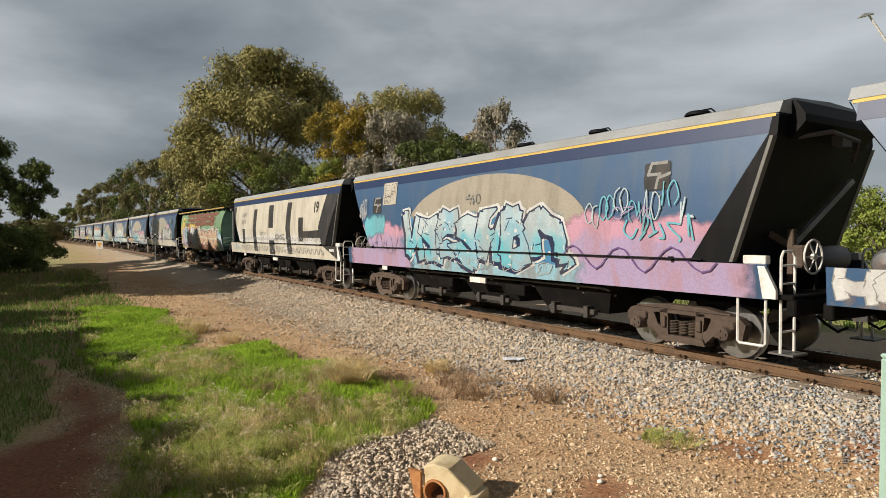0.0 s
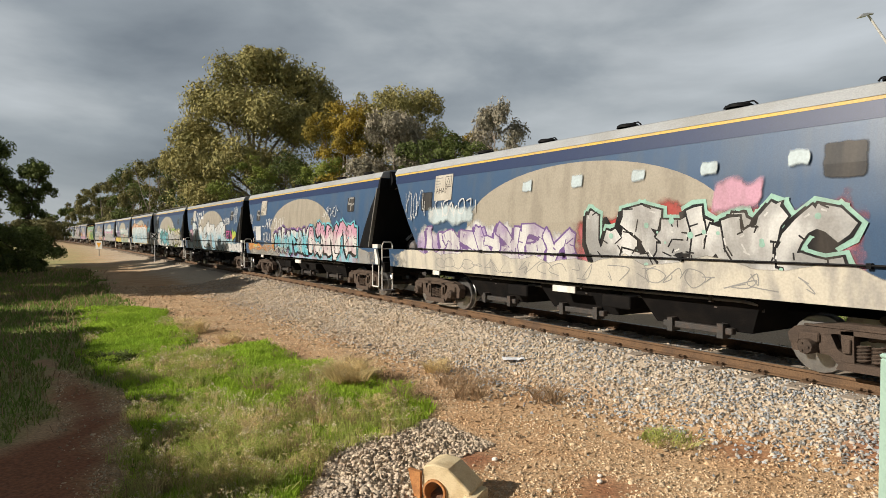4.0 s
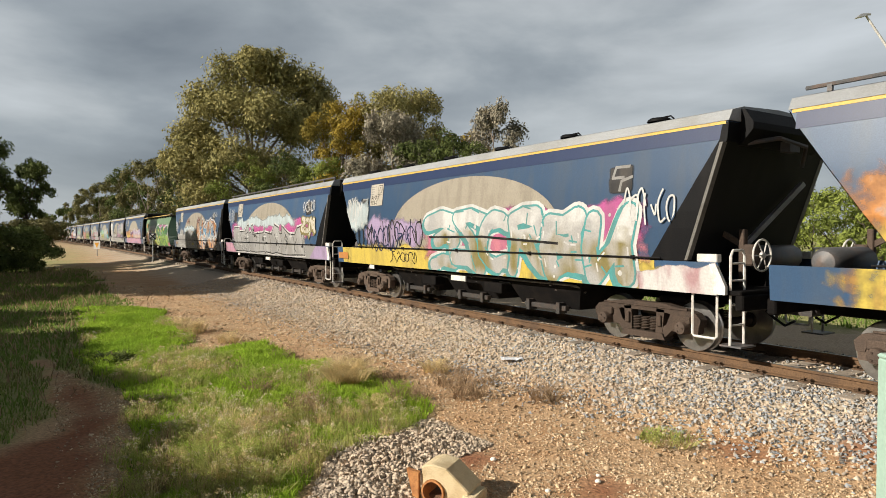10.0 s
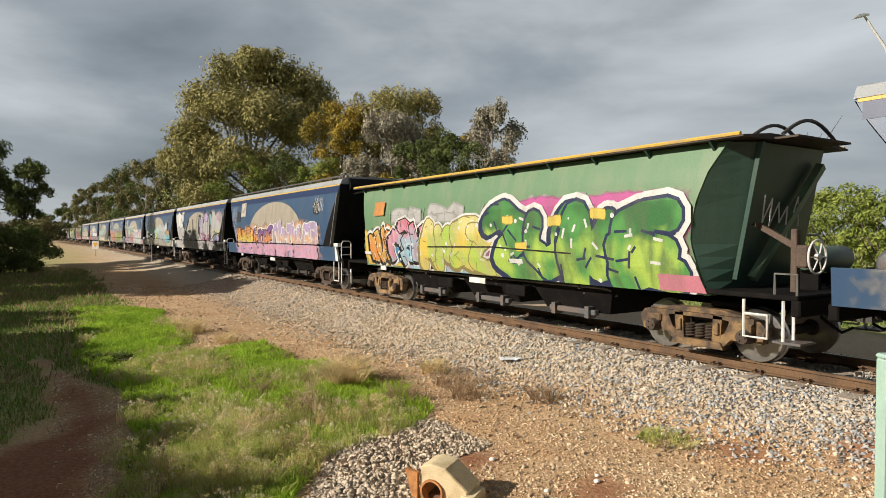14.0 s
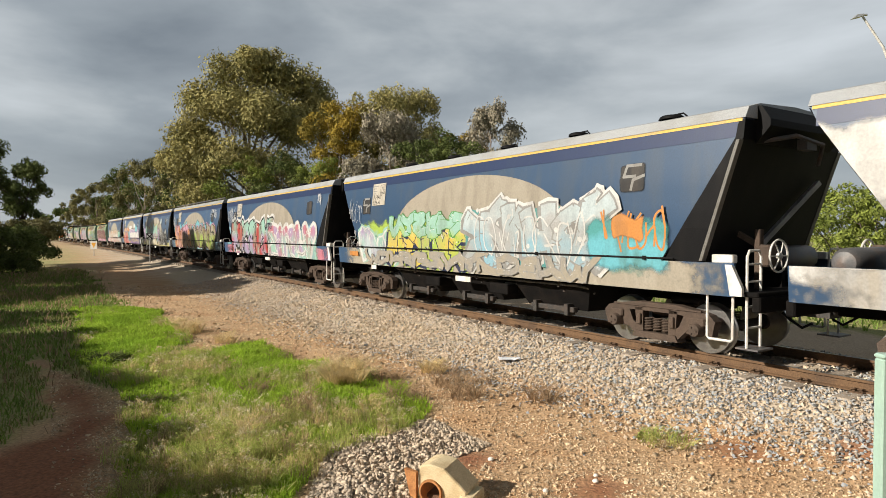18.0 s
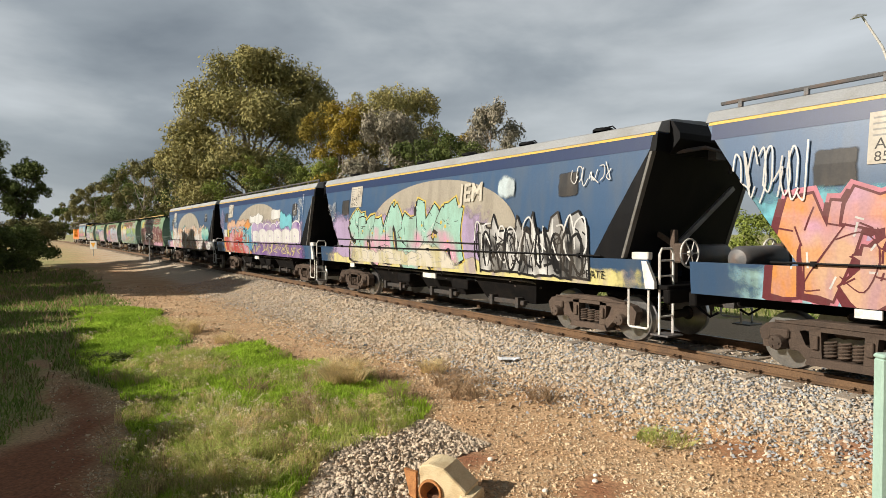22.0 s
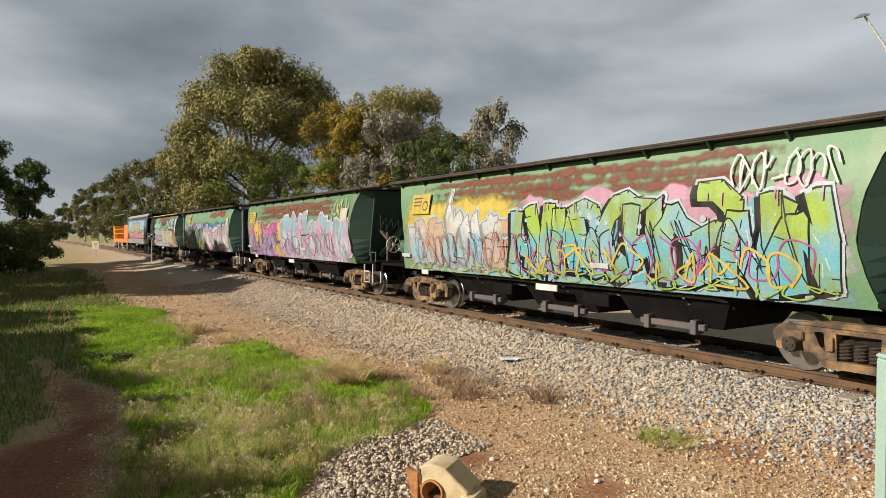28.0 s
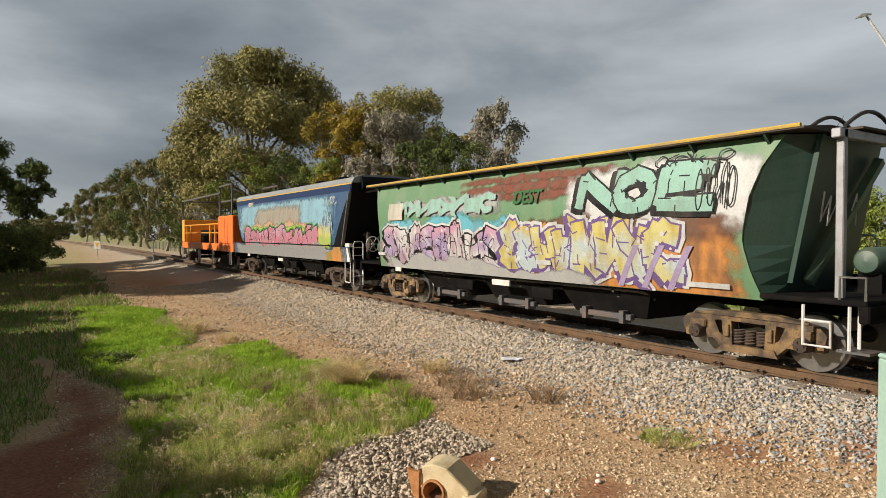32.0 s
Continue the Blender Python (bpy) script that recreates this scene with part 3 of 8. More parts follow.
def brake_wheel():
    g = Geo()
    ring = [(0, 0.235 * math.cos(2 * math.pi * i / 24), 0.235 * math.sin(2 * math.pi * i / 24)) for i in range(24)]
    g.tube(ring, 0.016, 6, closed=True)
    for i in range(6):
        q = math.pi * i / 3
        g.tube([(0.02, 0.03 * math.cos(q), 0.03 * math.sin(q)), (0, 0.235 * math.cos(q), 0.235 * math.sin(q))], 0.010, 5)
    g.lathe([(0.045, -0.02), (0.05, 0.03), (0.03, 0.05)], "x", n=10)
    return g


SHARED["brake_wheel"] = brake_wheel().mesh("brake_wheel", M["white"], True)


def grab(points, r=0.018):
    return Geo().tube(points, r, 6)


def coupler(parent, sg):
    g = Geo().box(-0.55, 0.10, -0.09, 0.09, -0.09, 0.09, 0.02)
    g.prism([(0.08, -0.14), (0.30, -0.16), (0.40, -0.05), (0.34, 0.02), (0.26, -0.04), (0.20, 0.04), (0.30, 0.16), (0.10, 0.15)], "z", -0.14, 0.14)
    part("coupler", g, M["steel_dark"], parent, at=pose(sg * 6.98, 0, 0.80, 0, 0, 0 if sg > 0 else 180))
    part("brake_hose", Geo().tube([(6.9, -0.45, 0.72), (7.02, -0.44, 0.62), (7.16, -0.40, 0.52), (7.28, -0.34, 0.60)], 0.022, 6, ), M["black"], parent,
         at=pose(0, 0, 0, 0, 0, 0 if sg > 0 else 180))


def underframe(w, brown=False):
    """Centre sill, discharge chutes and gear between the bogies."""
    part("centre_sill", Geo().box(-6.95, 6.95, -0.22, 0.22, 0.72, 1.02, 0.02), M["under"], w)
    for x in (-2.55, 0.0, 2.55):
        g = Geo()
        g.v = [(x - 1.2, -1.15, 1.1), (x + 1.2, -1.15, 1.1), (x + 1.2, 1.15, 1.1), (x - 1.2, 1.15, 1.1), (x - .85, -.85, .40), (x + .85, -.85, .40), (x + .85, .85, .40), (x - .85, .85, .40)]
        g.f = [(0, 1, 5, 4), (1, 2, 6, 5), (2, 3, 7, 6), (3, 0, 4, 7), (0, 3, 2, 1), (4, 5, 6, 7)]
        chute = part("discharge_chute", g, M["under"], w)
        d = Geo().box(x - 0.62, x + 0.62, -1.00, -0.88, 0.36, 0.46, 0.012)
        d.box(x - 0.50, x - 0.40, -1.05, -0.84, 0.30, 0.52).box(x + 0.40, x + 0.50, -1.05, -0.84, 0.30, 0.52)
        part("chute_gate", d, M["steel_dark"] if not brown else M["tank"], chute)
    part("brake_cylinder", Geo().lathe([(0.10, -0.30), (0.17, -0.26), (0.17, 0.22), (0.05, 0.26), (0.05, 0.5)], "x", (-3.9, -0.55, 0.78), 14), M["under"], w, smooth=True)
    for y, z in ((-1.12, 0.90), (-0.98, 0.80)):
        rod = part("brake_rod", Geo().tube([(-3.7, y, z + 0.04), (-3.55, y, z), (3.4, y, z), (3.6, y + 0.1, z - 0.04)], 0.026, 6), M["galv_dull"], w)
        for x in (-2.6, 0.2, 2.9):
            part("hanger", Geo().box(x - 0.025, x + 0.025, y - 0.03, y + 0.03, z - 0.05, 1.05), M["steel_dark"], rod)
    part("hanging_plate", Geo().box(-0.35, 0.25, -1.36, -1.33, 0.78, 0.90), M["white"], w)
    part("hanging_plate", Geo().box(-4.75, -4.45, -1.36, -1.33, 0.86, 0.97), M["white"], w)
    for x in (-1.6, 1.1):
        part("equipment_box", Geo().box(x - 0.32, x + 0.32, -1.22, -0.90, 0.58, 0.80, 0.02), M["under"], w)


def end_gear(w, sg, brake, green=False):
    """Platform, grab irons, steps, tank and handbrake of one end (sg +1: the leading end)."""
    turn = pose(0, 0, 0, 0, 0, 0 if sg > 0 else 180)
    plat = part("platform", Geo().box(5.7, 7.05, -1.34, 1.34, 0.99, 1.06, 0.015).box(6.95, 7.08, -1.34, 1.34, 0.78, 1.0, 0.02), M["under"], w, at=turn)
    hoop = M["white"]
    for y in (-1.30, 1.30) if sg > 0 else ():
        hang = Geo().tube([(6.24, y, 1.02), (6.24, y, 0.36), (6.27, y, 0.33), (6.62, y, 0.33), (6.65, y, 0.36), (6.65, y, 1.02)], 0.020, 6)
        if green:
            square = [(6.28, y, 0.96), (6.28, y, 0.44), (6.62, y, 0.44), (6.62, y, 0.76), (6.30, y, 0.76)]
            part("step_stirrup", Geo().tube(square, 0.022, 6), hoop, plat)
            part("step_hanger", Geo().tube([(6.84, y, 0.98), (6.84, y, 0.42), (6.84, y * 0.80, 0.42), (6.84, y * 0.80, 0.98)], 0.022, 6), hoop, plat)
            part("step_plate", Geo().box(6.70, 7.08, min(y, y * 0.74) - 0.02, max(y, y * 0.74) + 0.02, 0.40, 0.43), M["tank"], plat)
            part("grab_rail", Geo().tube([(6.72, y, 1.06), (6.72, y, 1.34), (7.02, y, 1.34), (7.02, y, 1.06)], 0.018, 6), M["galv_dull"], plat)
            continue
        part("step_stirrup", hang, hoop, plat)
        ladder = Geo().tube([(6.86, y, 0.26), (6.86, y, 1.56), (6.86, y * 0.96, 1.64), (6.86, y * 0.78, 1.64), (6.86, y * 0.74, 1.56), (6.86, y * 0.74, 0.26)], 0.020, 6)
        for z in (0.55, 0.85, 1.2, 1.45):
            ladder.tube([(6.86, y, z), (6.86, y * 0.74, z)], 0.015, 6)
        part("grab_ladder", ladder, hoop, plat)
        part("step_plate", Geo().box(6.70, 7.04, min(y, y * 0.74) - 0.02, max(y, y * 0.74) + 0.02, 0.24, 0.265), M["tank"], plat)
    coupler(w, sg)
    tank = Geo().lathe([(0.02, -0.62), (0.15, -0.58), (0.20, -0.50), (0.20, 0.50), (0.15, 0.58), (0.02, 0.62)], "y", (6.55, 0.35, 1.50), 16)
    tk = part("air_tank", tank, M["tank_green"] if green else M["tank"], w, at=turn, smooth=True)
    for y in (-0.08, 0.76):
        part("tank_stand", Geo().box(6.4, 6.7, y - 0.04, y + 0.04, 1.05, 1.36), M["under"], tk)
    if brake:
        stand = Geo().box(6.62, 6.71, -0.74, -0.63, 1.05, 1.95, 0.012)
        stand.prism([(6.02, 2.02), (6.10, 2.06), (6.84, 1.66), (6.80, 1.58)], "y", -0.72, -0.66)
        stand.box(6.68, 6.88, -0.76, -0.56, 1.40, 1.72, 0.03)
        st = part("brake_stand", stand, M["bogie"], w, at=turn)
        part("brake_wheel", SHARED["brake_wheel"], None, st, "white spoked handwheel", at=pose(6.95, -0.66, 1.56))


def blue_template(brake, roof):
    """A long blue grain hopper with sloping black ends; roof 'hatch' or 'trough'."""
    w = new("hopper_wagon")
    part("body", shell(BLUE_SIDE, blue_end, 1.2, 3.51, 12, blue_rear), M["blue"], w, smooth=True)
    for sg in (-1, 1):
        lo = side_strip(BLUE_SIDE, -7.02, 6.72, 0.98, 1.46, sg, 0.012)
        lo.v += [(x, y - sg * 0.05, z) for x, y, z in lo.v]
        n = len(lo.v) // 2
        lo.f += [tuple(i + n for i in reversed(f)) for f in lo.f] + [(n - 2, n - 1, 2 * n - 1, 2 * n - 2), (0, n, n + 1, 1)]
        sill = part("side_sill", lo, M["blue"], w)
        part("handrail", Geo().tube([(-5.75, sg * 1.45, 1.50), (5.75, sg * 1.45, 1.50)], 0.016, 5), M["black"], sill)
        for x in (-5.2, -2.6, 0, 2.6, 5.2):
            part("bracket", Geo().box(x - 0.03, x + 0.03, sg * 1.425 - 0.04, sg * 1.425 + 0.04, 1.465, 1.53), M["black"], sill)
        part("dark_stripe", side_strip(BLUE_SIDE, -6.72, 6.70, 3.25, 3.472, sg), M["navy"], w)
        part("yellow_stripe", side_strip(BLUE_SIDE, -6.78, 6.77, 3.472, 3.522, sg, 0.008), M["yellow"], w)
        # sloping end: black sheet, pale stiffeners, hood
        turn = pose(0, 0, 0, 0, 0, 0 if sg > 0 else 180)
        g = Geo()
        for i in range(9):
            z = 1.2 + 2.3 * i / 8
            y = half(BLUE_SIDE, z) + 0.005
            e = (blue_end if sg > 0 else blue_rear)(z) + 0.012
            g.v += [(e, -y, z), (e, y, z)]
        g.f = [(2 * i, 2 * i + 1, 2 * i + 3, 2 * i + 2) for i in range(8)]
        for yy in (-1, 1) if sg > 0 else ():                  # the black wraps a little round the corner
            n = len(g.v)
            for i in range(9):
                z = 1.46 + 2.04 * i / 8
                y = yy * (half(BLUE_SIDE, z) + 0.006)
                g.v += [(blue_end(z) + 0.012, y, z), (blue_edge(z), y, z)]
            g.f += [(n + 2 * i, n + 2 * i + 1, n + 2 * i + 3, n + 2 * i + 2) for i in range(8)]
        sheet = part("end_sheet", g, M["black"], w, "black-painted sloping end", at=turn)
        slope = (blue_end(3.2) - blue_end(1.5)) / 1.7
        for y, z0, z1 in ((-1.38, 1.48, 3.2), (1.38, 1.48, 3.2)) if sg > 0 else ():
            x0, x1 = blue_end(z0) - 0.03, blue_end(z1) - 0.03
            part("corner_angle", Geo().prism([(x0, z0), (x0 + 0.05, z0), (x1 + 0.05, z1), (x1, z1)], "y", y - 0.05, y + 0.05), M["galv_dull"], sheet)
        if sg < 0:
            end_gear(w, sg, brake == sg)
            continue
        x0, x1 = blue_end(1.5) + 0.05, blue_end(2.5) + 0.05
        part("diagonal_brace", Geo().tube([(x0 + 0.16, -0.25, 1.70), (x1 + 0.14, 0.85, 2.70)], 0.055, 4), M["silver"], sheet)
        hood = Geo().prism([(6.66, 3.16), (6.81, 3.18), (7.01, 3.40), (7.01, 3.50), (6.88, 3.70), (6.76, 3.72), (6.66, 3.6)], "y", -1.02, 1.02)
        part("end_hood", hood, M["black"], w, at=turn)
        part("hood_stay", Geo().tube([(6.81, -0.85, 3.22), (7.05, -0.4, 3.30), (7.07, 0.3, 3.22), (6.88, 0.55, 2.95)], 0.035, 6).box(6.92, 7.07, -0.15, 0.12, 3.12, 3.28), M["tank"], sheet)
        end_gear(w, sg, brake == sg)
        if sg > 0:
            for y in (-1.40, 1.40):
                part("end_bracket", Geo().prism([(6.60, 1.44), (6.70, 1.44), (6.86, 1.12), (6.86, 1.0), (6.68, 1.0)], "y", y - 0.03, y + 0.03), M["white"], w)
                part("cap_box", Geo().box(6.34, 6.68, y * 0.93 - 0.06, y * 0.93 + 0.06, 1.46, 1.58, 0.012), M["white"], w)
    prof = [(-1.318, 3.520), (-1.23, 3.68), (-0.95, 3.75), (0, 3.79), (0.95, 3.75), (1.23, 3.68), (1.318, 3.520)]
    rf = part("roof", Geo().prism(prof, "x", -6.83, 6.82), M["roof_grey"], w, "dusty grey roof")
    if roof == "hatch":
        hatch = Geo()
        hatch.add([(math.cos(a) * 0.25 * r, math.sin(a) * 0.24 * r, z) for r, z in ((1, 0), (1.0, 0.04), (0.8, 0.075), (0.3, 0.09)) for a in [math.pi * 2 * j / 12 for j in range(12)]],
                  [(i * 12 + j, i * 12 + (j + 1) % 12, i * 12 + 12 + (j + 1) % 12, i * 12 + 12 + j) for i in range(3) for j in range(12)] + [tuple(range(36, 48))])
        hatch.tube([(-0.32, 0, 0.03), (-0.28, 0, 0.075), (0.28, 0, 0.09), (0.36, 0, 0.02)], 0.018, 5)
        hatch.v = [(x * 0.8, y * 0.8, z * 0.8) for x, y, z in hatch.v]
        hm = hatch.mesh("roof_hatch", M["black"], True)
        for x in (-5.2, -3.1, -1.0, 1.1, 3.2, 5.3):
            for y in (-0.92, 0.92):
                part("roof_hatch", hm, None, rf, at=pose(x, y, 3.745))
    else:
        for y in (-1.12, 1.12):
            rail = part("roof_rail", Geo().tube([(-6.7, y, 3.80), (6.68, y, 3.80)], 0.028, 6), M["tank"], rf)
            sm = Geo().box(-0.03, 0.03, -0.025, 0.025, 0, 0.10).mesh("rail_stud", M["tank"])
            for i in range(15):
                part("rail_stud", sm, None, rail, at=pose(-6.4 + i * 0.93, y, 3.71))
    underframe(w)
    make_bogie(w, -5.0, "bogie")
    make_bogie(w, 5.15, "bogie")
    return w


def green_template(brake, edge="roof_brown"):
    """A shorter rounded green hopper with a projecting roof plate on brackets."""
    w = new("hopper_wagon")
    part("body", shell(GREEN_SIDE, green_end, 0.96, 3.22, 16), M["green"], w, smooth=True)
    for sg in (-1, 1):
        turn = pose(0, 0, 0, 0, 0, 0 if sg > 0 else 180)
        g = Geo()
        for i in range(13):
            z = 0.98 + 2.23 * i / 12
            y = half(GREEN_SIDE, z) - 0.02
            e, f = green_end(z) + 0.008, 5.82 + 0.42 * (z - 0.98) / 2.23
            g.v += [(e, -y, z), (f, -0.92, z), (f, 0.92, z), (e, y, z)]
        g.f = [(4 * i + j, 4 * i + j + 1, 4 * i + 5 + j, 4 * i + 4 + j) for i in range(12) for j in range(3)] + [(48, 49, 50, 51), (3, 2, 1, 0)]
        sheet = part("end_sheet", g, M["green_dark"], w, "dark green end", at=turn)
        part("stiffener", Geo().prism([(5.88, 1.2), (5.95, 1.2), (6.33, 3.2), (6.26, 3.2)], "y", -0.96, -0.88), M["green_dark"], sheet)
        part("diagonal_brace", Geo().tube([(5.98, -0.60, 1.20), (6.30, 0.72, 2.95)], [0.085, 0.085], 4), M["brace_green"], sheet)
        part("scrawl", Geo().tube([(5.98 + 0.19 * (z - 1.0), y, z) for y, z in ((-.75, 2.45), (-.70, 2.05), (-.55, 2.4), (-.50, 2.0), (-.35, 2.35), (-.25, 2.05), (-.1, 2.3), (0.0, 1.75), (.15, 2.45), (.3, 2.0))], 0.012, 4), M["white"], sheet, "thin white sprayed scrawl")
        for y in (-1.05, 1.05) if sg > 0 and brake < 0 else ():
            part("corner_post", Geo().box(6.56, 6.66, y - 0.05, y + 0.05, 1.05, 3.22, 0.012), M["silver"], sheet)
        if sg > 0 and brake < 0:
            part("header_beam", Geo().box(6.54, 6.66, -1.2, 1.2, 3.10, 3.22, 0.012), M["silver"], sheet)
        sill = part("side_sill", Geo().box(5.5, 7.02, sg * 1.32 - 0.03, sg * 1.32 + 0.03, 0.92, 1.24, 0.012), M["black"], w, at=turn)
        part("step_bracket", Geo().prism([(6.35, 1.22), (6.7, 1.18), (7.1, 0.98), (7.05, 0.86), (6.45, 0.92)], "y", sg * 1.37 - 0.02, sg * 1.37 + 0.02), M["white"], sill)
        part("grab_iron", Geo().tube([(5.55, sg * 1.36, 1.86), (5.95, sg * 1.36, 1.86), (6.02, sg * 1.36, 1.78), (6.02, sg * 1.36, 1.25)], 0.02, 6), M["white"], sill)
        end_gear(w, sg, brake == sg, True)
    rf = part("roof", Geo().prism([(-1.47, 3.235), (-1.47, 3.26), (-0.8, 3.33), (0.8, 3.33), (1.47, 3.26), (1.47, 3.235), (0.8, 3.24), (-0.8, 3.24)], "x", -6.35, 6.35), M["roof_brown"], w, "brown projecting roof plate")
    for sg in (-1, 1):
        part("roof_edge", Geo().tube([(-6.3, sg * 1.46, 3.28), (6.3, sg * 1.46, 3.28)], 0.030 if edge == "yellow" else 0.022, 6), M[edge], rf)
        part("end_walkway", Geo().box(6.35, 6.72, -0.75, 0.75, 3.24, 3.27), M["roof_brown"], rf, at=pose(0, 0, 0, 0, 0, 0 if sg > 0 else 180))
        for i in range(11):
            x = -5.8 + i * 1.16
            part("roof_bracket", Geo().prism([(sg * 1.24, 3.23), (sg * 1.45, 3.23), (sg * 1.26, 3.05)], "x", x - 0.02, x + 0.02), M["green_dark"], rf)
        arch = [(sg * 6.0 + sg * 0.0, -0.75 + 1.5 * i / 10, 3.30 + 0.26 * math.sin(math.pi * i / 10)) for i in range(11)]
        part("top_hoop", Geo().tube(arch, 0.028, 6).tube([(x + sg * 0.5, y, z) for x, y, z in arch], 0.028, 6), M["steel_dark"], rf)
    underframe(w, True)
    make_bogie(w, -5.0, "bogie_tan")
    make_bogie(w, 5.40, "bogie_tan")
    return w


# ---- the train ----
TEMPLATES = {}


def wagon(kind):
    """A fresh wagon of a kind: the first is built, later ones are copies."""
    if kind not in TEMPLATES:
        TEMPLATES[kind] = green_template(*kind[1:]) if kind[0] == "green" else blue_template(kind[1], kind[2])
        return TEMPLATES[kind]
    src = TEMPLATES[kind]
    return copy_thing(src, pose(0, 0, 0))


B, G = "blue", "green"
CONSIST = [(B, 1, "hatch"), (B, 1, "hatch"), (B, 1, "hatch"), (G, -1, "yellow"), (B, 1, "hatch"), (B, -1, "hatch"), (B, 1, "hatch"), (B, -1, "trough"), (B, -1, "trough"),
           (B, 1, "hatch"), (B, -1, "trough"), (B, 1, "hatch"), (G, 1, "yellow"), (B, -1, "trough"), (B, -1, "hatch"), (B, 1, "hatch"), (B, 1, "hatch"), (B, -1, "trough"),
           (B, 1, "hatch"), (B, -1, "trough"), (B, 1, "hatch"), (G, -1, "yellow"), (G, -1), (G, 1), (G, -1), (G, -1, "yellow"), (B, 1, "hatch")]
TRAIN = []
for kind in CONSIST:
    TRAIN.append(wagon(kind))


# ---- paint on the wagon sides ----
PAL = {
    "white": (0.78, 0.78, 0.76), "cream": (0.74, 0.68, 0.55), "black": (0.010, 0.010, 0.012), "grey": (0.36, 0.36, 0.35), "silver": (0.50, 0.50, 0.49),
    "tan": (0.46, 0.41, 0.32), "pink": (0.72, 0.36, 0.50), "rose": (0.70, 0.22, 0.30), "lilac": (0.48, 0.36, 0.60), "purple": (0.20, 0.10, 0.34), "cyan": (0.14, 0.58, 0.70),
    "sky": (0.30, 0.58, 0.72), "azure": (0.05, 0.27, 0.52), "teal": (0.08, 0.42, 0.42), "mint": (0.36, 0.66, 0.54), "lime": (0.45, 0.66, 0.07), "grass": (0.10, 0.38, 0.08), "leaf": (0.04, 0.20, 0.05),
    "yellow": (0.80, 0.60, 0.06), "lemon": (0.78, 0.70, 0.24), "orange": (0.78, 0.30, 0.04), "peach": (0.74, 0.44, 0.26), "red": (0.55, 0.05, 0.04), "maroon": (0.17, 0.025, 0.035),
    "brown": (0.24, 0.10, 0.045), "olive": (0.30, 0.25, 0.08), "navy": (0.02, 0.035, 0.10), "ice": (0.58, 0.70, 0.74), "rust": (0.30, 0.085, 0.045), "paper": (0.70, 0.64, 0.53),
    "charcoal": (0.045, 0.045, 0.047), "magenta": (0.62, 0.09, 0.36), "blue": (0.05, 0.10, 0.20),
}
PAINTS = {}


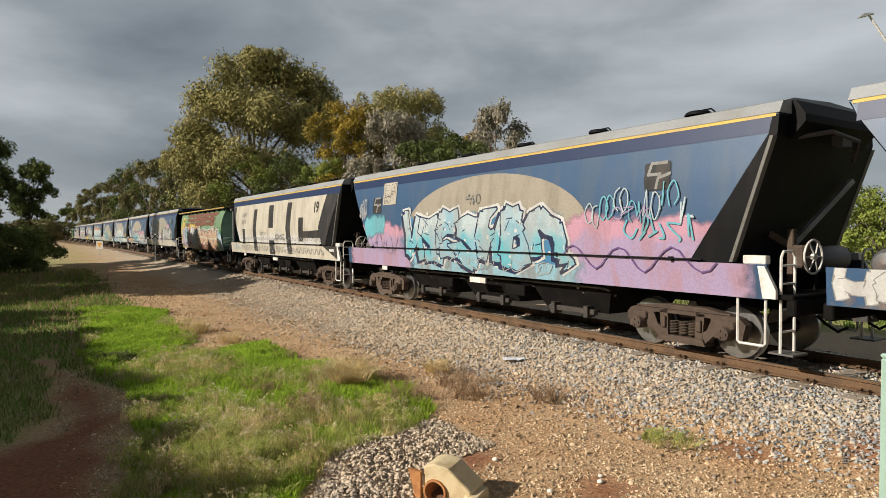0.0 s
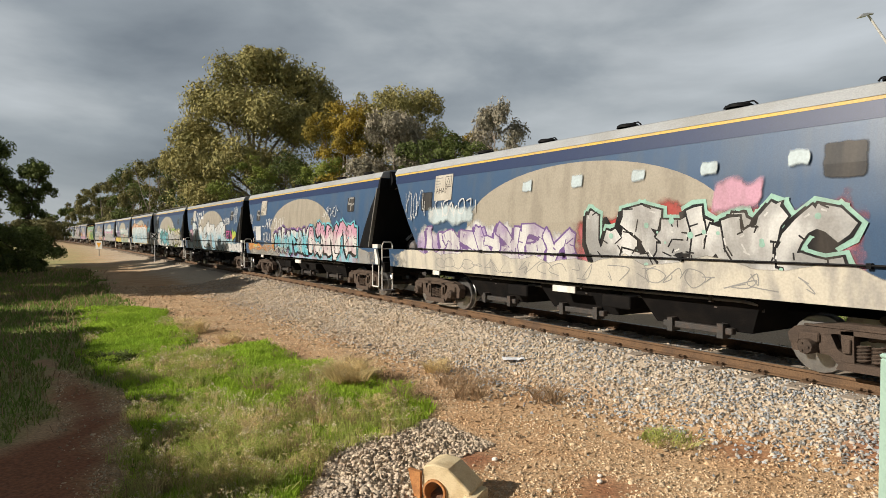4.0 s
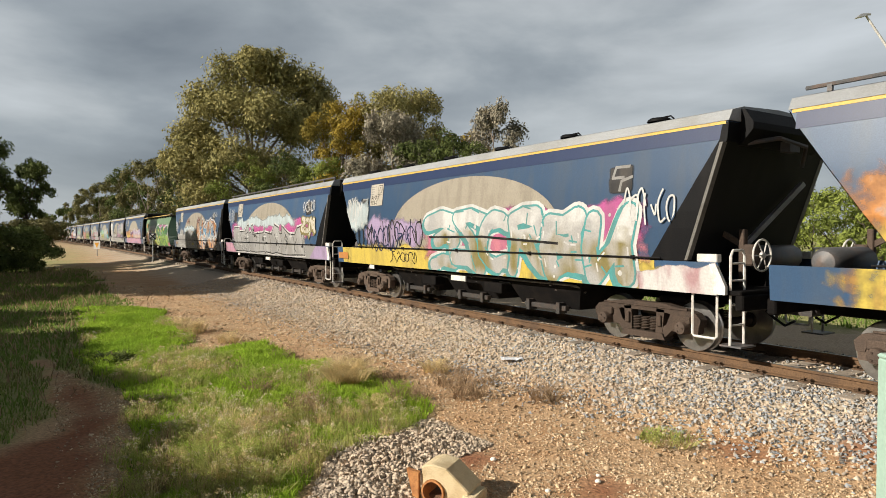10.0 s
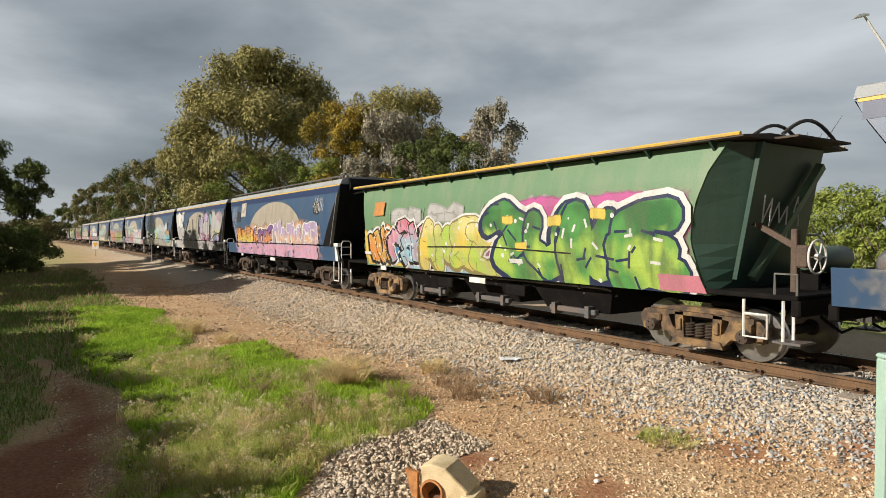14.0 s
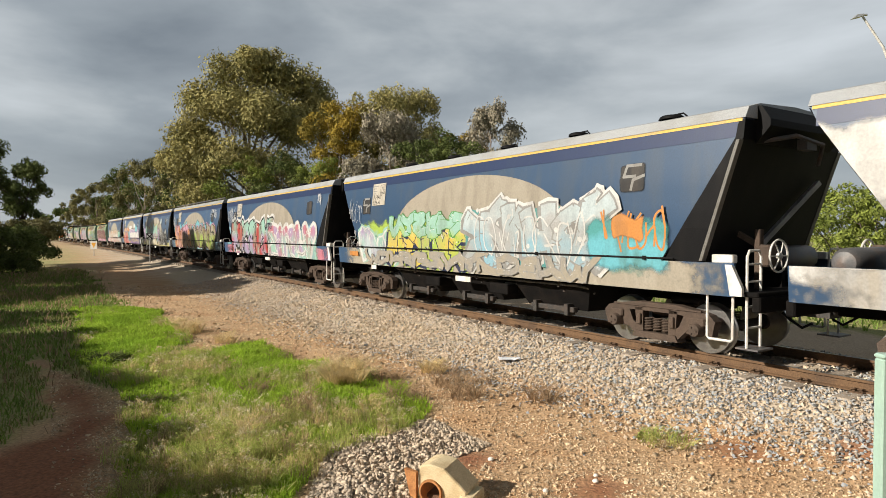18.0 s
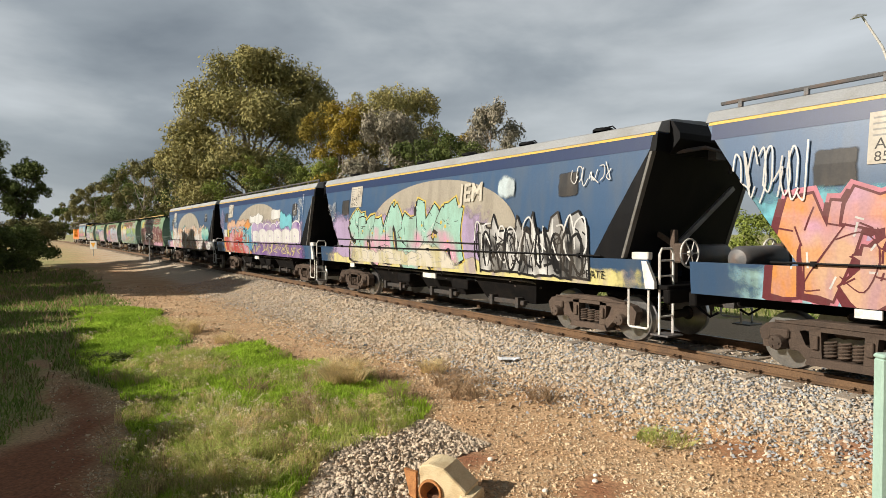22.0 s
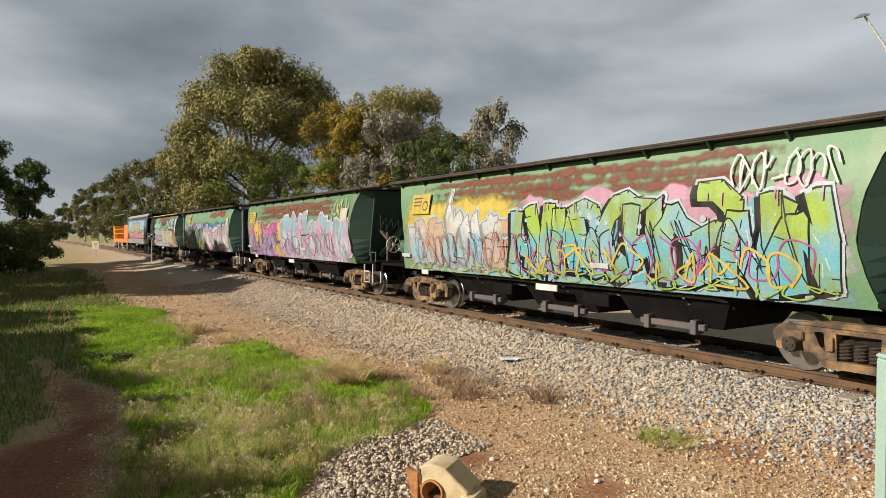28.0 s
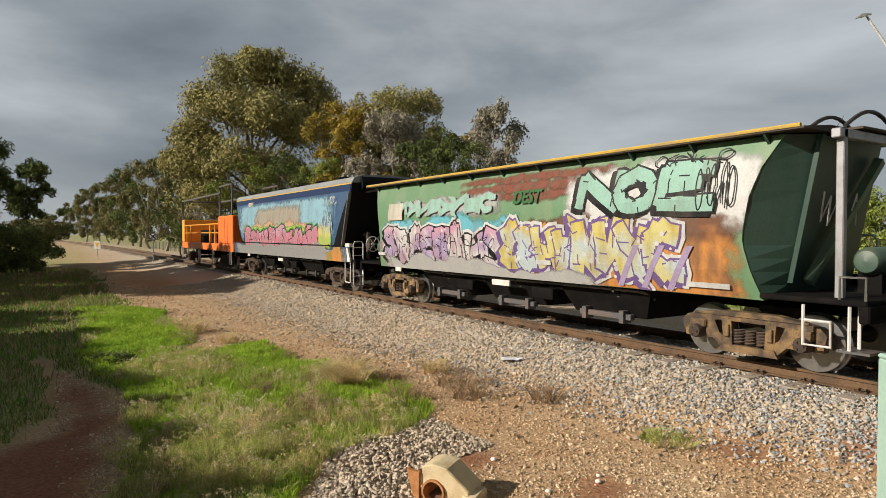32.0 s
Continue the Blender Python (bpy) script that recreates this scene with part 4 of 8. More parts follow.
def paint(top, bottom=None, soft=False, third=None):
    """Sprayed paint: one colour, or two that blend half way up; soft: thins out towards its edge."""
    key = (top, bottom, soft, third)
    if key in PAINTS:
        return PAINTS[key]
    def faded(c):
        grey = sum(c) / 3
        return tuple(0.60 * (0.86 * v + 0.14 * grey) + 0.004 for v in c)

    a, b = faded(PAL[top]), faded(PAL[bottom or top])
    m = mat(f"{top} spray paint", a, 0.45, second=tuple(0.62 * c + 0.035 * d for c, d in zip(a, (1.2, 1.0, 0.8))), amount=0.75, scale=2.2, stretch=(1.8, 1.8, 0.5), fine=0.10, fine_scale=30, bump=0.03, spec=0.18)
    nt = m.node_tree
    co = next(n for n in nt.nodes if n.type == "TEX_COORD")
    mix = next(n for n in nt.nodes if n.type == "MIX")
    if bottom and bottom != top:
        sep = nt.nodes.new("ShaderNodeSeparateXYZ")
        nt.links.new(co.outputs["Object"], sep.inputs["Vector"])
        wob = nt.nodes.new("ShaderNodeTexNoise")
        wob.inputs["Scale"].default_value = 2.2
        nt.links.new(co.outputs["Object"], wob.inputs["Vector"])
        total = nt.nodes.new("ShaderNodeMath")
        total.operation = "MULTIPLY_ADD"
        total.inputs[1].default_value = 0.9
        nt.links.new(wob.outputs["Fac"], total.inputs[0])
        nt.links.new(sep.outputs["Z"], total.inputs[2])
        span = nt.nodes.new("ShaderNodeMapRange")
        span.inputs["From Min"].default_value, span.inputs["From Max"].default_value = 2.18, 2.42
        nt.links.new(total.outputs[0], span.inputs["Value"])
        two = nt.nodes.new("ShaderNodeMix")
        two.data_type = "RGBA"
        two.inputs["A"].default_value, two.inputs["B"].default_value = (*b, 1), (*a, 1)
        nt.links.new(span.outputs["Result"], two.inputs["Factor"])
        nt.links.new(two.outputs["Result"], mix.inputs["A"])
    if third:
        cloud = nt.nodes.new("ShaderNodeTexNoise")
        cloud.inputs["Scale"].default_value, cloud.inputs["Detail"].default_value = 1.15, 2
        nt.links.new(co.outputs["Object"], cloud.inputs["Vector"])
        share = nt.nodes.new("ShaderNodeMapRange")
        share.inputs["From Min"].default_value, share.inputs["From Max"].default_value = 0.45, 0.60
        nt.links.new(cloud.outputs["Fac"], share.inputs["Value"])
        over = nt.nodes.new("ShaderNodeMix")
        over.data_type = "RGBA"
        over.inputs["A"].default_value, over.inputs["B"].default_value = (*a, 1), (*faded(PAL[third]), 1)
        if bottom and bottom != top:
            nt.links.new(two.outputs["Result"], over.inputs["A"])
        nt.links.new(share.outputs["Result"], over.inputs["Factor"])
        nt.links.new(over.outputs["Result"], mix.inputs["A"])
    if soft:
        att = nt.nodes.new("ShaderNodeAttribute")
        att.attribute_name = "cover"
        nz = nt.nodes.new("ShaderNodeTexNoise")
        nz.inputs["Scale"].default_value, nz.inputs["Detail"].default_value = 5.0, 5
        nt.links.new(co.outputs["Object"], nz.inputs["Vector"])
        add = nt.nodes.new("ShaderNodeMath")
        add.operation = "ADD"
        nt.links.new(att.outputs["Fac"], add.inputs[0])
        nt.links.new(nz.outputs["Fac"], add.inputs[1])
        span = nt.nodes.new("ShaderNodeMapRange")
        span.inputs["From Min"].default_value, span.inputs["From Max"].default_value = 0.62, 1.05
        nt.links.new(add.outputs[0], span.inputs["Value"])
        nt.links.new(span.outputs["Result"], nt.nodes["Principled BSDF"].inputs["Alpha"])
    PAINTS[key] = m
    return m


def clip(poly, lo, hi):
    """The part of a convex outline (x, z, share) between two heights."""
    for z0, keep in ((lo, 1), (hi, -1)):
        out = []
        for i in range(len(poly)):
            p, q = poly[i - 1], poly[i]
            dp, dq = keep * (p[1] - z0), keep * (q[1] - z0)
            if (dp >= 0) != (dq >= 0):
                t = dp / (dp - dq)
                out.append(tuple(p[j] + t * (q[j] - p[j]) for j in range(3)))
            if dq >= 0:
                out.append(q)
        poly = out
        if len(poly) < 3:
            return []
    return poly


def trim(poly, edge, lo, hi):
    """Keeps a band's outline within the ends of the painted side."""
    if not poly:
        return poly
    for sign in (1, -1):
        e0, e1 = edge(lo + 0.002, sign), edge(hi - 0.001, sign)
        gap = lambda p: e0 + (e1 - e0) * (p[1] - lo) / (hi - lo) - sign * p[0]
        out = []
        for i in range(len(poly)):
            p, q = poly[i - 1], poly[i]
            dp, dq = gap(p), gap(q)
            if (dp >= 0) != (dq >= 0):
                t = dp / (dp - dq)
                out.append(tuple(p[j] + t * (q[j] - p[j]) for j in range(3)))
            if dq >= 0:
                out.append(q)
        poly = out
        if len(poly) < 3:
            return []
    return poly


# painted letter skeletons: each a few strokes through points of a unit square
FORMS = {
    "A": [[(0, 0), (.42, 1), (.58, 1), (1, 0)], [(.2, .36), (.8, .36)]], "B": [[(0, 0), (.05, 1), (.75, .9), (.7, .6), (.15, .52), (.85, .45), (.85, .08), (0, 0)]],
    "C": [[(.95, .85), (.5, 1), (.1, .75), (.05, .3), (.45, 0), (1, .12)]], "D": [[(0, 0), (.05, 1), (.7, .9), (1, .5), (.7, .06), (0, 0)]], "E": [[(1, .98), (.1, .95), (.05, .5), (0, .05), (1, 0)], [(.05, .5), (.8, .55)]],
    "H": [[(.05, 0), (.1, 1)], [(.9, 0), (.95, 1)], [(.1, .5), (.9, .52)]], "I": [[(.4, 0), (.55, 1)]], "K": [[(.05, 0), (.1, 1)], [(1, 1), (.15, .45), (1, 0)]], "L": [[(.1, 1), (.05, .05), (1, .02)]],
    "M": [[(0, 0), (.12, 1), (.5, .3), (.88, 1), (1, 0)]], "N": [[(0, 0), (.1, 1), (.9, 0), (1, 1)]], "O": [[(.5, 1), (.12, .8), (.02, .45), (.2, .08), (.5, 0), (.85, .1), (1, .5), (.85, .88), (.5, 1)]],
    "R": [[(0, 0), (.05, 1), (.72, .95), (.85, .68), (.2, .5), (.55, .35), (1, 0)]], "S": [[(1, .86), (.5, 1), (.06, .78), (.5, .52), (.95, .26), (.5, 0), (0, .14)]], "T": [[(0, .93), (1, 1)], [(.5, .95), (.42, 0)]],
    "U": [[(0, 1), (.04, .28), (.5, 0), (.94, .28), (1, 1)]], "W": [[(0, 1), (.2, 0), (.5, .7), (.78, 0), (1, 1)]], "Y": [[(0, 1), (.5, .5), (1, 1)], [(.5, .5), (.45, 0)]], "Z": [[(0, .95), (1, 1), (0, 0), (1, .04)]],
}


class Side:
    """Lays flat paint on one wagon's side, each coat a little proud of the last."""

    def __init__(self, wagon_ob, profile, ends, seed):
        self.w, self.profile, self.ends, self.rng = wagon_ob, profile, ends, random.Random(seed)
        self.off = 0.013
        self.edge = (lambda z, sg: (6.70 if sg > 0 else 7.0) if z <= 1.461 else (blue_edge if sg > 0 else blue_rear)(max(z, 1.47))) if profile is BLUE_SIDE else (lambda z, sg: green_end(z))
        zs = [p[0] for p in profile]
        self.bands = list(zip(zs[:-1], zs[1:]))

    def lay(self, name, polys, material, label="", step=0.00003, offs=None):
        g, share = Geo(), []
        off = self.off
        for i, poly in enumerate(polys):
            off = offs[i] if offs else off + step
            poly = [(p[0], p[1], p[2] if len(p) > 2 else 1.0) for p in poly]
            for lo, hi in self.bands:
                c = trim(clip(poly, lo + (0.002 if lo == self.bands[0][0] else 0), hi), self.edge, lo, hi)
                if c:
                    g.add([(x, -(half(self.profile, z) + off), z) for x, z, a in c], [tuple(range(len(c)))])
                    share += [a for x, z, a in c]
        self.off = off + 0.0003
        if not g.v:
            return None
        me = bpy.data.meshes.new(name)
        me.from_pydata(g.v, [], g.f)
        at = me.attributes.new("cover", "FLOAT", "POINT")
        at.data.foreach_set("value", share)
        if step == 0.0:
            bm = bmesh.new()
            bm.from_mesh(me)
            bmesh.ops.remove_doubles(bm, verts=bm.verts, dist=0.0005)
            bm.to_mesh(me)
            bm.free()
        me.materials.append(material)
        ob = part(name, me, None, self.w, label)
        if name in ("inner_line", "glint", "letter_fill", "letter_outline", "letter_halo", "letter_shadow", "paint_dots", "letter_counter", "paint_run", "wavy_line", "scrawl", "small_print"):
            tagged(ob, kind="stuff")
        return ob

    def blob(self, x0, x1, z0, z1, top, bottom=None, edge=0.28, ragged=0.25, label="", strength=1.0):
        """A cloud of sprayed colour."""
        n, polys, r = 36, [], self.rng
        s1, s2 = r.uniform(0, 50), r.uniform(0, 50)
        col = []
        for i in range(n + 1):
            x = x0 + (x1 - x0) * i / n
            k = strength * min(1.0, (i / n) / 0.12, (1 - i / n) / 0.12)
            up = z1 + ragged * (noise.noise((x * 1.1, s1, 0)) + 0.5 * noise.noise((x * 3.3, s1, 2)))
            dn = z0 if z0 < 1.1 else z0 + ragged * noise.noise((x * 1.3, s2, 1))
            up = min(up, self.bands[-1][1] - 0.06)
            e = min(edge, 0.45 * (up - dn))
            low = 1.0 if z0 < 1.1 else 0.0
            col.append((x, [(dn, low * k), (dn + e * (0 if low else 1) + 0.001, k), (up - e, k), (up, 0.0)]))
        for (xa, a), (xb, b) in zip(col[:-1], col[1:]):
            for j in range(3):
                polys.append([(xa, *a[j]), (xb, *b[j]), (xb, *b[j + 1]), (xa, *a[j + 1])])
        return self.lay("spray_field", polys, paint(top, bottom, True), label, 0.0)

    def solid(self, outline, top, bottom=None, name="painted_panel", label=""):
        return self.lay(name, [outline], paint(top, bottom), label)

    def rect(self, x0, x1, z0, z1, colour, name="painted_panel", label="", slant=0.0):
        return self.solid([(x0, z0), (x1, z0), (x1 + slant, z1), (x0 + slant, z1)], colour, name=name, label=label)

    def ribbon(self, paths, width, colour, name="sprayed_line", taper=False):
        polys = []
        for path in paths:
            for (xa, za), (xb, zb) in zip(path[:-1], path[1:]):
                d = math.hypot(xb - xa, zb - za) or 1e-6
                ux, uz = (xb - xa) / d * width * 0.5, (zb - za) / d * width * 0.5
                polys.append([(xa - uz - ux * .6, za + ux - uz * .6), (xa + uz - ux * .6, za - ux - uz * .6), (xb + uz + ux * .6, zb - ux + uz * .6), (xb - uz + ux * .6, zb + ux + uz * .6)])
        return self.lay(name, polys, paint(colour), step=0.00001)

    def tag(self, x, z, w, h, colour="white", width=0.028, marks=4):
        """A quick hand-sprayed scrawl that spells nothing."""
        r, paths = self.rng, []
        marks = int(marks * 1.7) + 1
        cw = w / marks
        lift = r.uniform(-.15, .2)
        for i in range(marks):
            cx, cz = x + cw * (i + 0.5), z + h * (0.5 + lift * (i / marks - 0.5))
            if r.random() < 0.5:
                a0, way = r.uniform(0, 6.28), r.choice((-1, 1))
                knots = [(cx + cw * r.uniform(.45, .75) * math.cos(a0 + way * q), cz + h * r.uniform(.3, .55) * math.sin(a0 + way * q)) for q in (0, 1.2, 2.5, 3.7, 5.0, 6.3, 7.4)][:r.randint(4, 7)]
            else:
                knots = [(cx + cw * r.uniform(-.75, .75), cz + h * r.choice((-.5, .5, 0.1, -.2)) * r.uniform(.6, 1.05)) for _ in range(r.randint(3, 5))]
            pts = []
            for j in range(len(knots) - 1):
                p0, p1, p2, p3 = knots[max(0, j - 1)], knots[j], knots[j + 1], knots[min(len(knots) - 1, j + 2)]
                for t in (0, .2, .4, .6, .8):
                    pts.append(tuple(0.5 * (2 * p1[c] + (p2[c] - p0[c]) * t + (2 * p0[c] - 5 * p1[c] + 4 * p2[c] - p3[c]) * t * t + (3 * p1[c] - p0[c] - 3 * p2[c] + p3[c]) * t ** 3) for c in (0, 1)))
            pts.append(knots[-1])
            paths.append(pts)
        return self.ribbon(paths, width * r.uniform(.55, .8), colour, "scrawl")

    def wave(self, x0, x1, z, amp, colour, n=9, width=0.05):
        pts = []
        for i in range(n * 8 + 1):
            k = i / (n * 8)
            pts.append((x0 + (x1 - x0) * k, z + amp * math.sin(2 * math.pi * n * k) * (0.8 + 0.4 * noise.noise((k * 9, z, 3)))))
        return self.ribbon([pts], width, colour, "wavy_line")

    def letters(self, x0, x1, z0, z1, n, top, bottom=None, line="black", halo=None, shine="white", lean=0.12, fat=0.30, edge=0.05, bubble=False, forms="", third=None, depth=None, spell=False, back=None):
        """A row of interlocking painted forms: halo, thrown shadow, outline, clouded fill, inner lines, glints.
        The forms spell nothing, being mirrored and bent at random, unless spell is set."""
        r = self.rng
        n = len(forms) if forms else max(2, int(n * 1.4 + 0.5))
        edge = edge * 0.62
        cw, h = (x1 - x0) / n, z1 - z0
        strokes, owner = [], []
        for i in range(n):
            cx, lift, grow = x0 + cw * (i + 0.02), r.uniform(-.05, .05) * h, r.uniform(.90, 1.12)
            sx, tilt = r.uniform(1.0, 1.3), lean * r.uniform(-1.4, 1.6)
            P = lambda u, v: (cx + cw * sx * (0.08 + 0.84 * u) + tilt * h * (v - 0.5), z0 + lift + h * grow * (0.12 + 0.76 * v))
            flip, turn, jit = (False, False, .05) if spell else (r.random() < 0.5, r.random() < 0.4, .11)
            key = forms[i] if spell else r.choice("ABEHKMNRSWYZCUN")
            wide = fat * (cw * 0.75 + h * 0.30) * 1.12
            for path in FORMS[key]:
                jog = [((1 - u if flip else u) + r.uniform(-jit, jit), (1 - v if turn else v) + r.uniform(-jit, jit)) for u, v in path]
                wj = [wide * r.uniform(.72, 1.18) for _ in jog]
                for j, (a, b) in enumerate(zip(jog[:-1], jog[1:])):
                    bow = 0.10 * r.choice((-1, 1)) * (0 if spell else 1)
                    m = ((a[0] + b[0]) / 2 - bow * (b[1] - a[1]), (a[1] + b[1]) / 2 + bow * (b[0] - a[0]))
                    wm = (wj[j] + wj[j + 1]) / 2 * r.uniform(.8, 1.15)
                    strokes.append((P(*a), P(*m), wj[j], wm))
                    strokes.append((P(*m), P(*b), wm, wj[j + 1]))
                if not spell and r.random() < 0.7 and not bubble:                  # a spike or an arrow thrown out at the end
                    (ua, va), (ub, vb) = jog[-2], jog[-1]
                    e = (ub + (ub - ua) * 0.22 + r.uniform(-.45, .5), vb + (vb - va) * 0.18 + r.uniform(-.1, .12))
                    strokes.append((P(ub, vb), P(*e), wide * 0.85, wide * 0.08))
                    if r.random() < 0.35:
                        strokes.append((P(*e), P(ub + (e[0] - ub) * 0.7 + r.uniform(-.3, .3), e[1] + r.choice((-.22, .22))), wide * 0.35, wide * 0.05))
            owner += [i] * (len(strokes) - len(owner))

        def shape(st, grow, dx=0.0, dz=0.0):
            (xa, za), (xb, zb), wa, wb = st
            xa, xb, za, zb = xa + dx, xb + dx, za + dz, zb + dz
            d = math.hypot(xb - xa, zb - za) or 1e-6
            ux, uz = (xb - xa) / d, (zb - za) / d
            wa, wb, e = wa * 0.5 + grow, wb * 0.5 + grow, grow + 0.12 * min(wa, wb)
            if bubble:
                out = []
                for cx, cz, rad, s in ((xa, za, wa, -1), (xb, zb, wb, 1)):
                    base = math.atan2(uz * s, ux * s)
                    out += [(cx + rad * math.cos(base + q), cz + rad * math.sin(base + q)) for q in (-1.57, -.9, -.3, .3, .9, 1.57)]
                return out
            return [(xa - uz * wa - ux * e, za + ux * wa - uz * e), (xa - ux * e * 1.5, za - uz * e * 1.5), (xa + uz * wa - ux * e, za - ux * wa - uz * e),
                    (xb + uz * wb + ux * e, zb - ux * wb + uz * e), (xb + ux * e * 1.7, zb + uz * e * 1.7), (xb - uz * wb + ux * e, zb + ux * wb + uz * e)]

        if back:
            self.mass(x0 - 0.05, x1 + 0.12, z0 + 0.02 * h, z1 - 0.04 * h, n, back, bottom=None, bare=True)
        if halo:
            self.lay("letter_halo", [shape(s, edge * 2.6) for s in strokes], paint(halo))
        if h > 0.6 and fat > 0.15:                                    # the shadow that the forms throw to one side
            self.lay("letter_shadow", [shape(s, edge, r.uniform(-.10, -.06), -0.05) for s in strokes], paint(depth or line))
        # each form covers the one before it: its outline, then its fill
        base = self.off
        low = [base + 0.0004 * o + 0.000005 * (i % 30) for i, o in enumerate(owner)]
        self.lay("letter_outline", [shape(s, edge) for s in strokes], paint(line), offs=low)
        self.lay("letter_fill", [shape(s, 0) for s in strokes], paint(top, bottom, False, third), offs=[o + 0.0002 for o in low])
        self.off = base + 0.0004 * n + 0.0004
        inner, glint = [], []
        for (xa, za), (xb, zb), wa, wb in strokes:
            d = math.hypot(xb - xa, zb - za) or 1e-6
            ox, oz = -(zb - za) / d * wa * 0.5, (xb - xa) / d * wa * 0.5
            if r.random() < 0.55:
                inner.append([(xa + ox, za + oz), ((xa + xb) / 2 + ox * 0.9, (za + zb) / 2 + oz * 0.9)])
            if h > 0.6 and r.random() < 0.30:                       # a crack or chip drawn across the form
                t = r.uniform(.2, .8)
                px, pz = xa + (xb - xa) * t, za + (zb - za) * t
                inner.append([(px - ox, pz - oz), (px + ox * r.uniform(-.4, .3), pz + oz * r.uniform(-.4, .3))])
            if shine and r.random() < 0.45:
                t = r.uniform(.1, .6)
                px, pz = xa + (xb - xa) * t + ox * 0.62, za + (zb - za) * t + oz * 0.62
                glint.append([(px, pz), (px + (xb - xa) * .30, pz + (zb - za) * .30)])
        self.ribbon(inner, edge * 0.75, line, "inner_line")
        if glint:
            self.ribbon(glint, edge * 0.8, shine, "glint")
        if halo and h > 0.8:                                        # dots and drops of the halo colour
            dots = []
            for _ in range(n * 3):
                px, pz, q = r.uniform(x0, x1), r.uniform(z0, z1), r.uniform(.02, .055)
                dots.append([(px + q * math.cos(a), pz + q * math.sin(a)) for a in [0.7854 * j for j in range(8)]])
            self.lay("paint_dots", dots, paint(halo))

    def mass(self, x0, x1, z0, z1, n, top, bottom=None, line="black", third=None, round_top=False, bare=False, inner=3, glow=None):
        """One broad silhouette of joined forms with a stepped or rounded top, its outline, dividing lines and dark counters."""
        r, h, cols = self.rng, z1 - z0, []
        cw = (x1 - x0) / n
        for i in range(n):
            a = x0 + cw * i
            if round_top:
                up = h * r.uniform(.88, 1.0)
                for j in range(9):
                    k = j / 8
                    cols.append((a + cw * k, z0 + r.uniform(0, .02) * h, z0 + up * (0.80 + 0.20 * math.sin(math.pi * k) ** 0.6)))
            else:
                pts = sorted(r.uniform(.05, .95) for _ in range(4))
                tops = [r.uniform(.66, .80), r.uniform(.86, 1.02), r.uniform(.86, 1.05), r.uniform(.68, .84)]
                cols += [(a + cw * k, z0 + r.uniform(-.01, .05) * h, z0 + h * t) for k, t in zip(pts, tops)]
        if glow:
            self.lay("letter_halo", [[(a[0] - .05, a[1] - .06), (b[0] + .05, b[1] - .06), (b[0] + .05, b[2] + .09), (a[0] - .05, a[2] + .09)] for a, b in zip(cols[:-1], cols[1:])], paint(glow), step=0.0)
        self.lay("letter_fill", [[(a[0], a[1]), (b[0], b[1]), (b[0], b[2]), (a[0], a[2])] for a, b in zip(cols[:-1], cols[1:])], paint(top, bottom, False, third), step=0.0)
        if bare:
            return
        rim = [(x, t) for x, b, t in cols] + [(x, b) for x, b, t in reversed(cols)]
        self.ribbon([rim + rim[:1]], 0.045, line, "letter_outline")
        paths, holes = [], []
        for i in range(n):
            a = x0 + cw * i
            q = lambda u, v: (a + cw * u, z0 + h * v)
            bend_u = r.uniform(-.12, .12)
            paths.append([q(0, 0.02), q(bend_u, 0.30), q(bend_u * 0.4, 0.55), q(r.uniform(-.06, .06), 0.80)])
            for _ in range(inner):
                u, v = r.uniform(.1, .8), r.uniform(.05, .35)
                knots = [q(u, v), q(u + r.uniform(-.15, .25), v + r.uniform(.1, .3)), q(u + r.uniform(-.2, .2), v + r.uniform(.3, .45)), q(u + r.uniform(-.3, .35), min(.86, v + r.uniform(.4, .6)))]
                paths.append(knots)
            u, v = r.uniform(.25, .6), r.uniform(.25, .6)
            holes.append([q(u, v), q(u + r.uniform(.08, .2), v + r.uniform(-.08, .05)), q(u + r.uniform(.04, .16), v + r.uniform(.10, .25))])
        self.ribbon(paths, 0.030, line, "inner_line")
        self.lay("letter_counter", holes, paint(line))

    def drips(self, x0, x1, z, colour, n=14, long=0.22):
        """Runs of paint below an edge."""
        r = self.rng
        self.ribbon([[(x, z + 0.02), (x + r.uniform(-.01, .01), z - long * r.uniform(.3, 1.0))] for x in [r.uniform(x0, x1) for _ in range(n)]], 0.022, colour, "paint_run")

    def dome(self):
        """The pale half sun that these wagons carry."""
        pts = [(0.15 + 3.30 * math.cos(a), 1.98 + 1.22 * math.sin(a)) for a in [math.pi * i / 40 for i in range(41)]]
        polys = [[(pts[i][0], 1.5), pts[i], pts[i + 1], (pts[i + 1][0], 1.5)] for i in range(40)]
        return self.lay("half_sun", polys, paint("tan"), "pale tan half-sun emblem", 0.0)

    def text(self, words, x, z, size, colour, name="lettering", bold=0.0, lean=0.0, squash=1.0):
        cu = bpy.data.curves.new("lettering", "FONT")
        cu.body, cu.size, cu.offset, cu.shear = words, size, bold, lean
        ob = bpy.data.objects.new("lettering", cu)
        me = ob.to_mesh()
        polys = [[(x + me.vertices[i].co.x * squash, z + me.vertices[i].co.y) for i in p.vertices] for p in me.polygons]
        ob.to_mesh_clear()
        bpy.data.objects.remove(ob)
        return self.lay(name, polys, paint(colour), step=0.0)

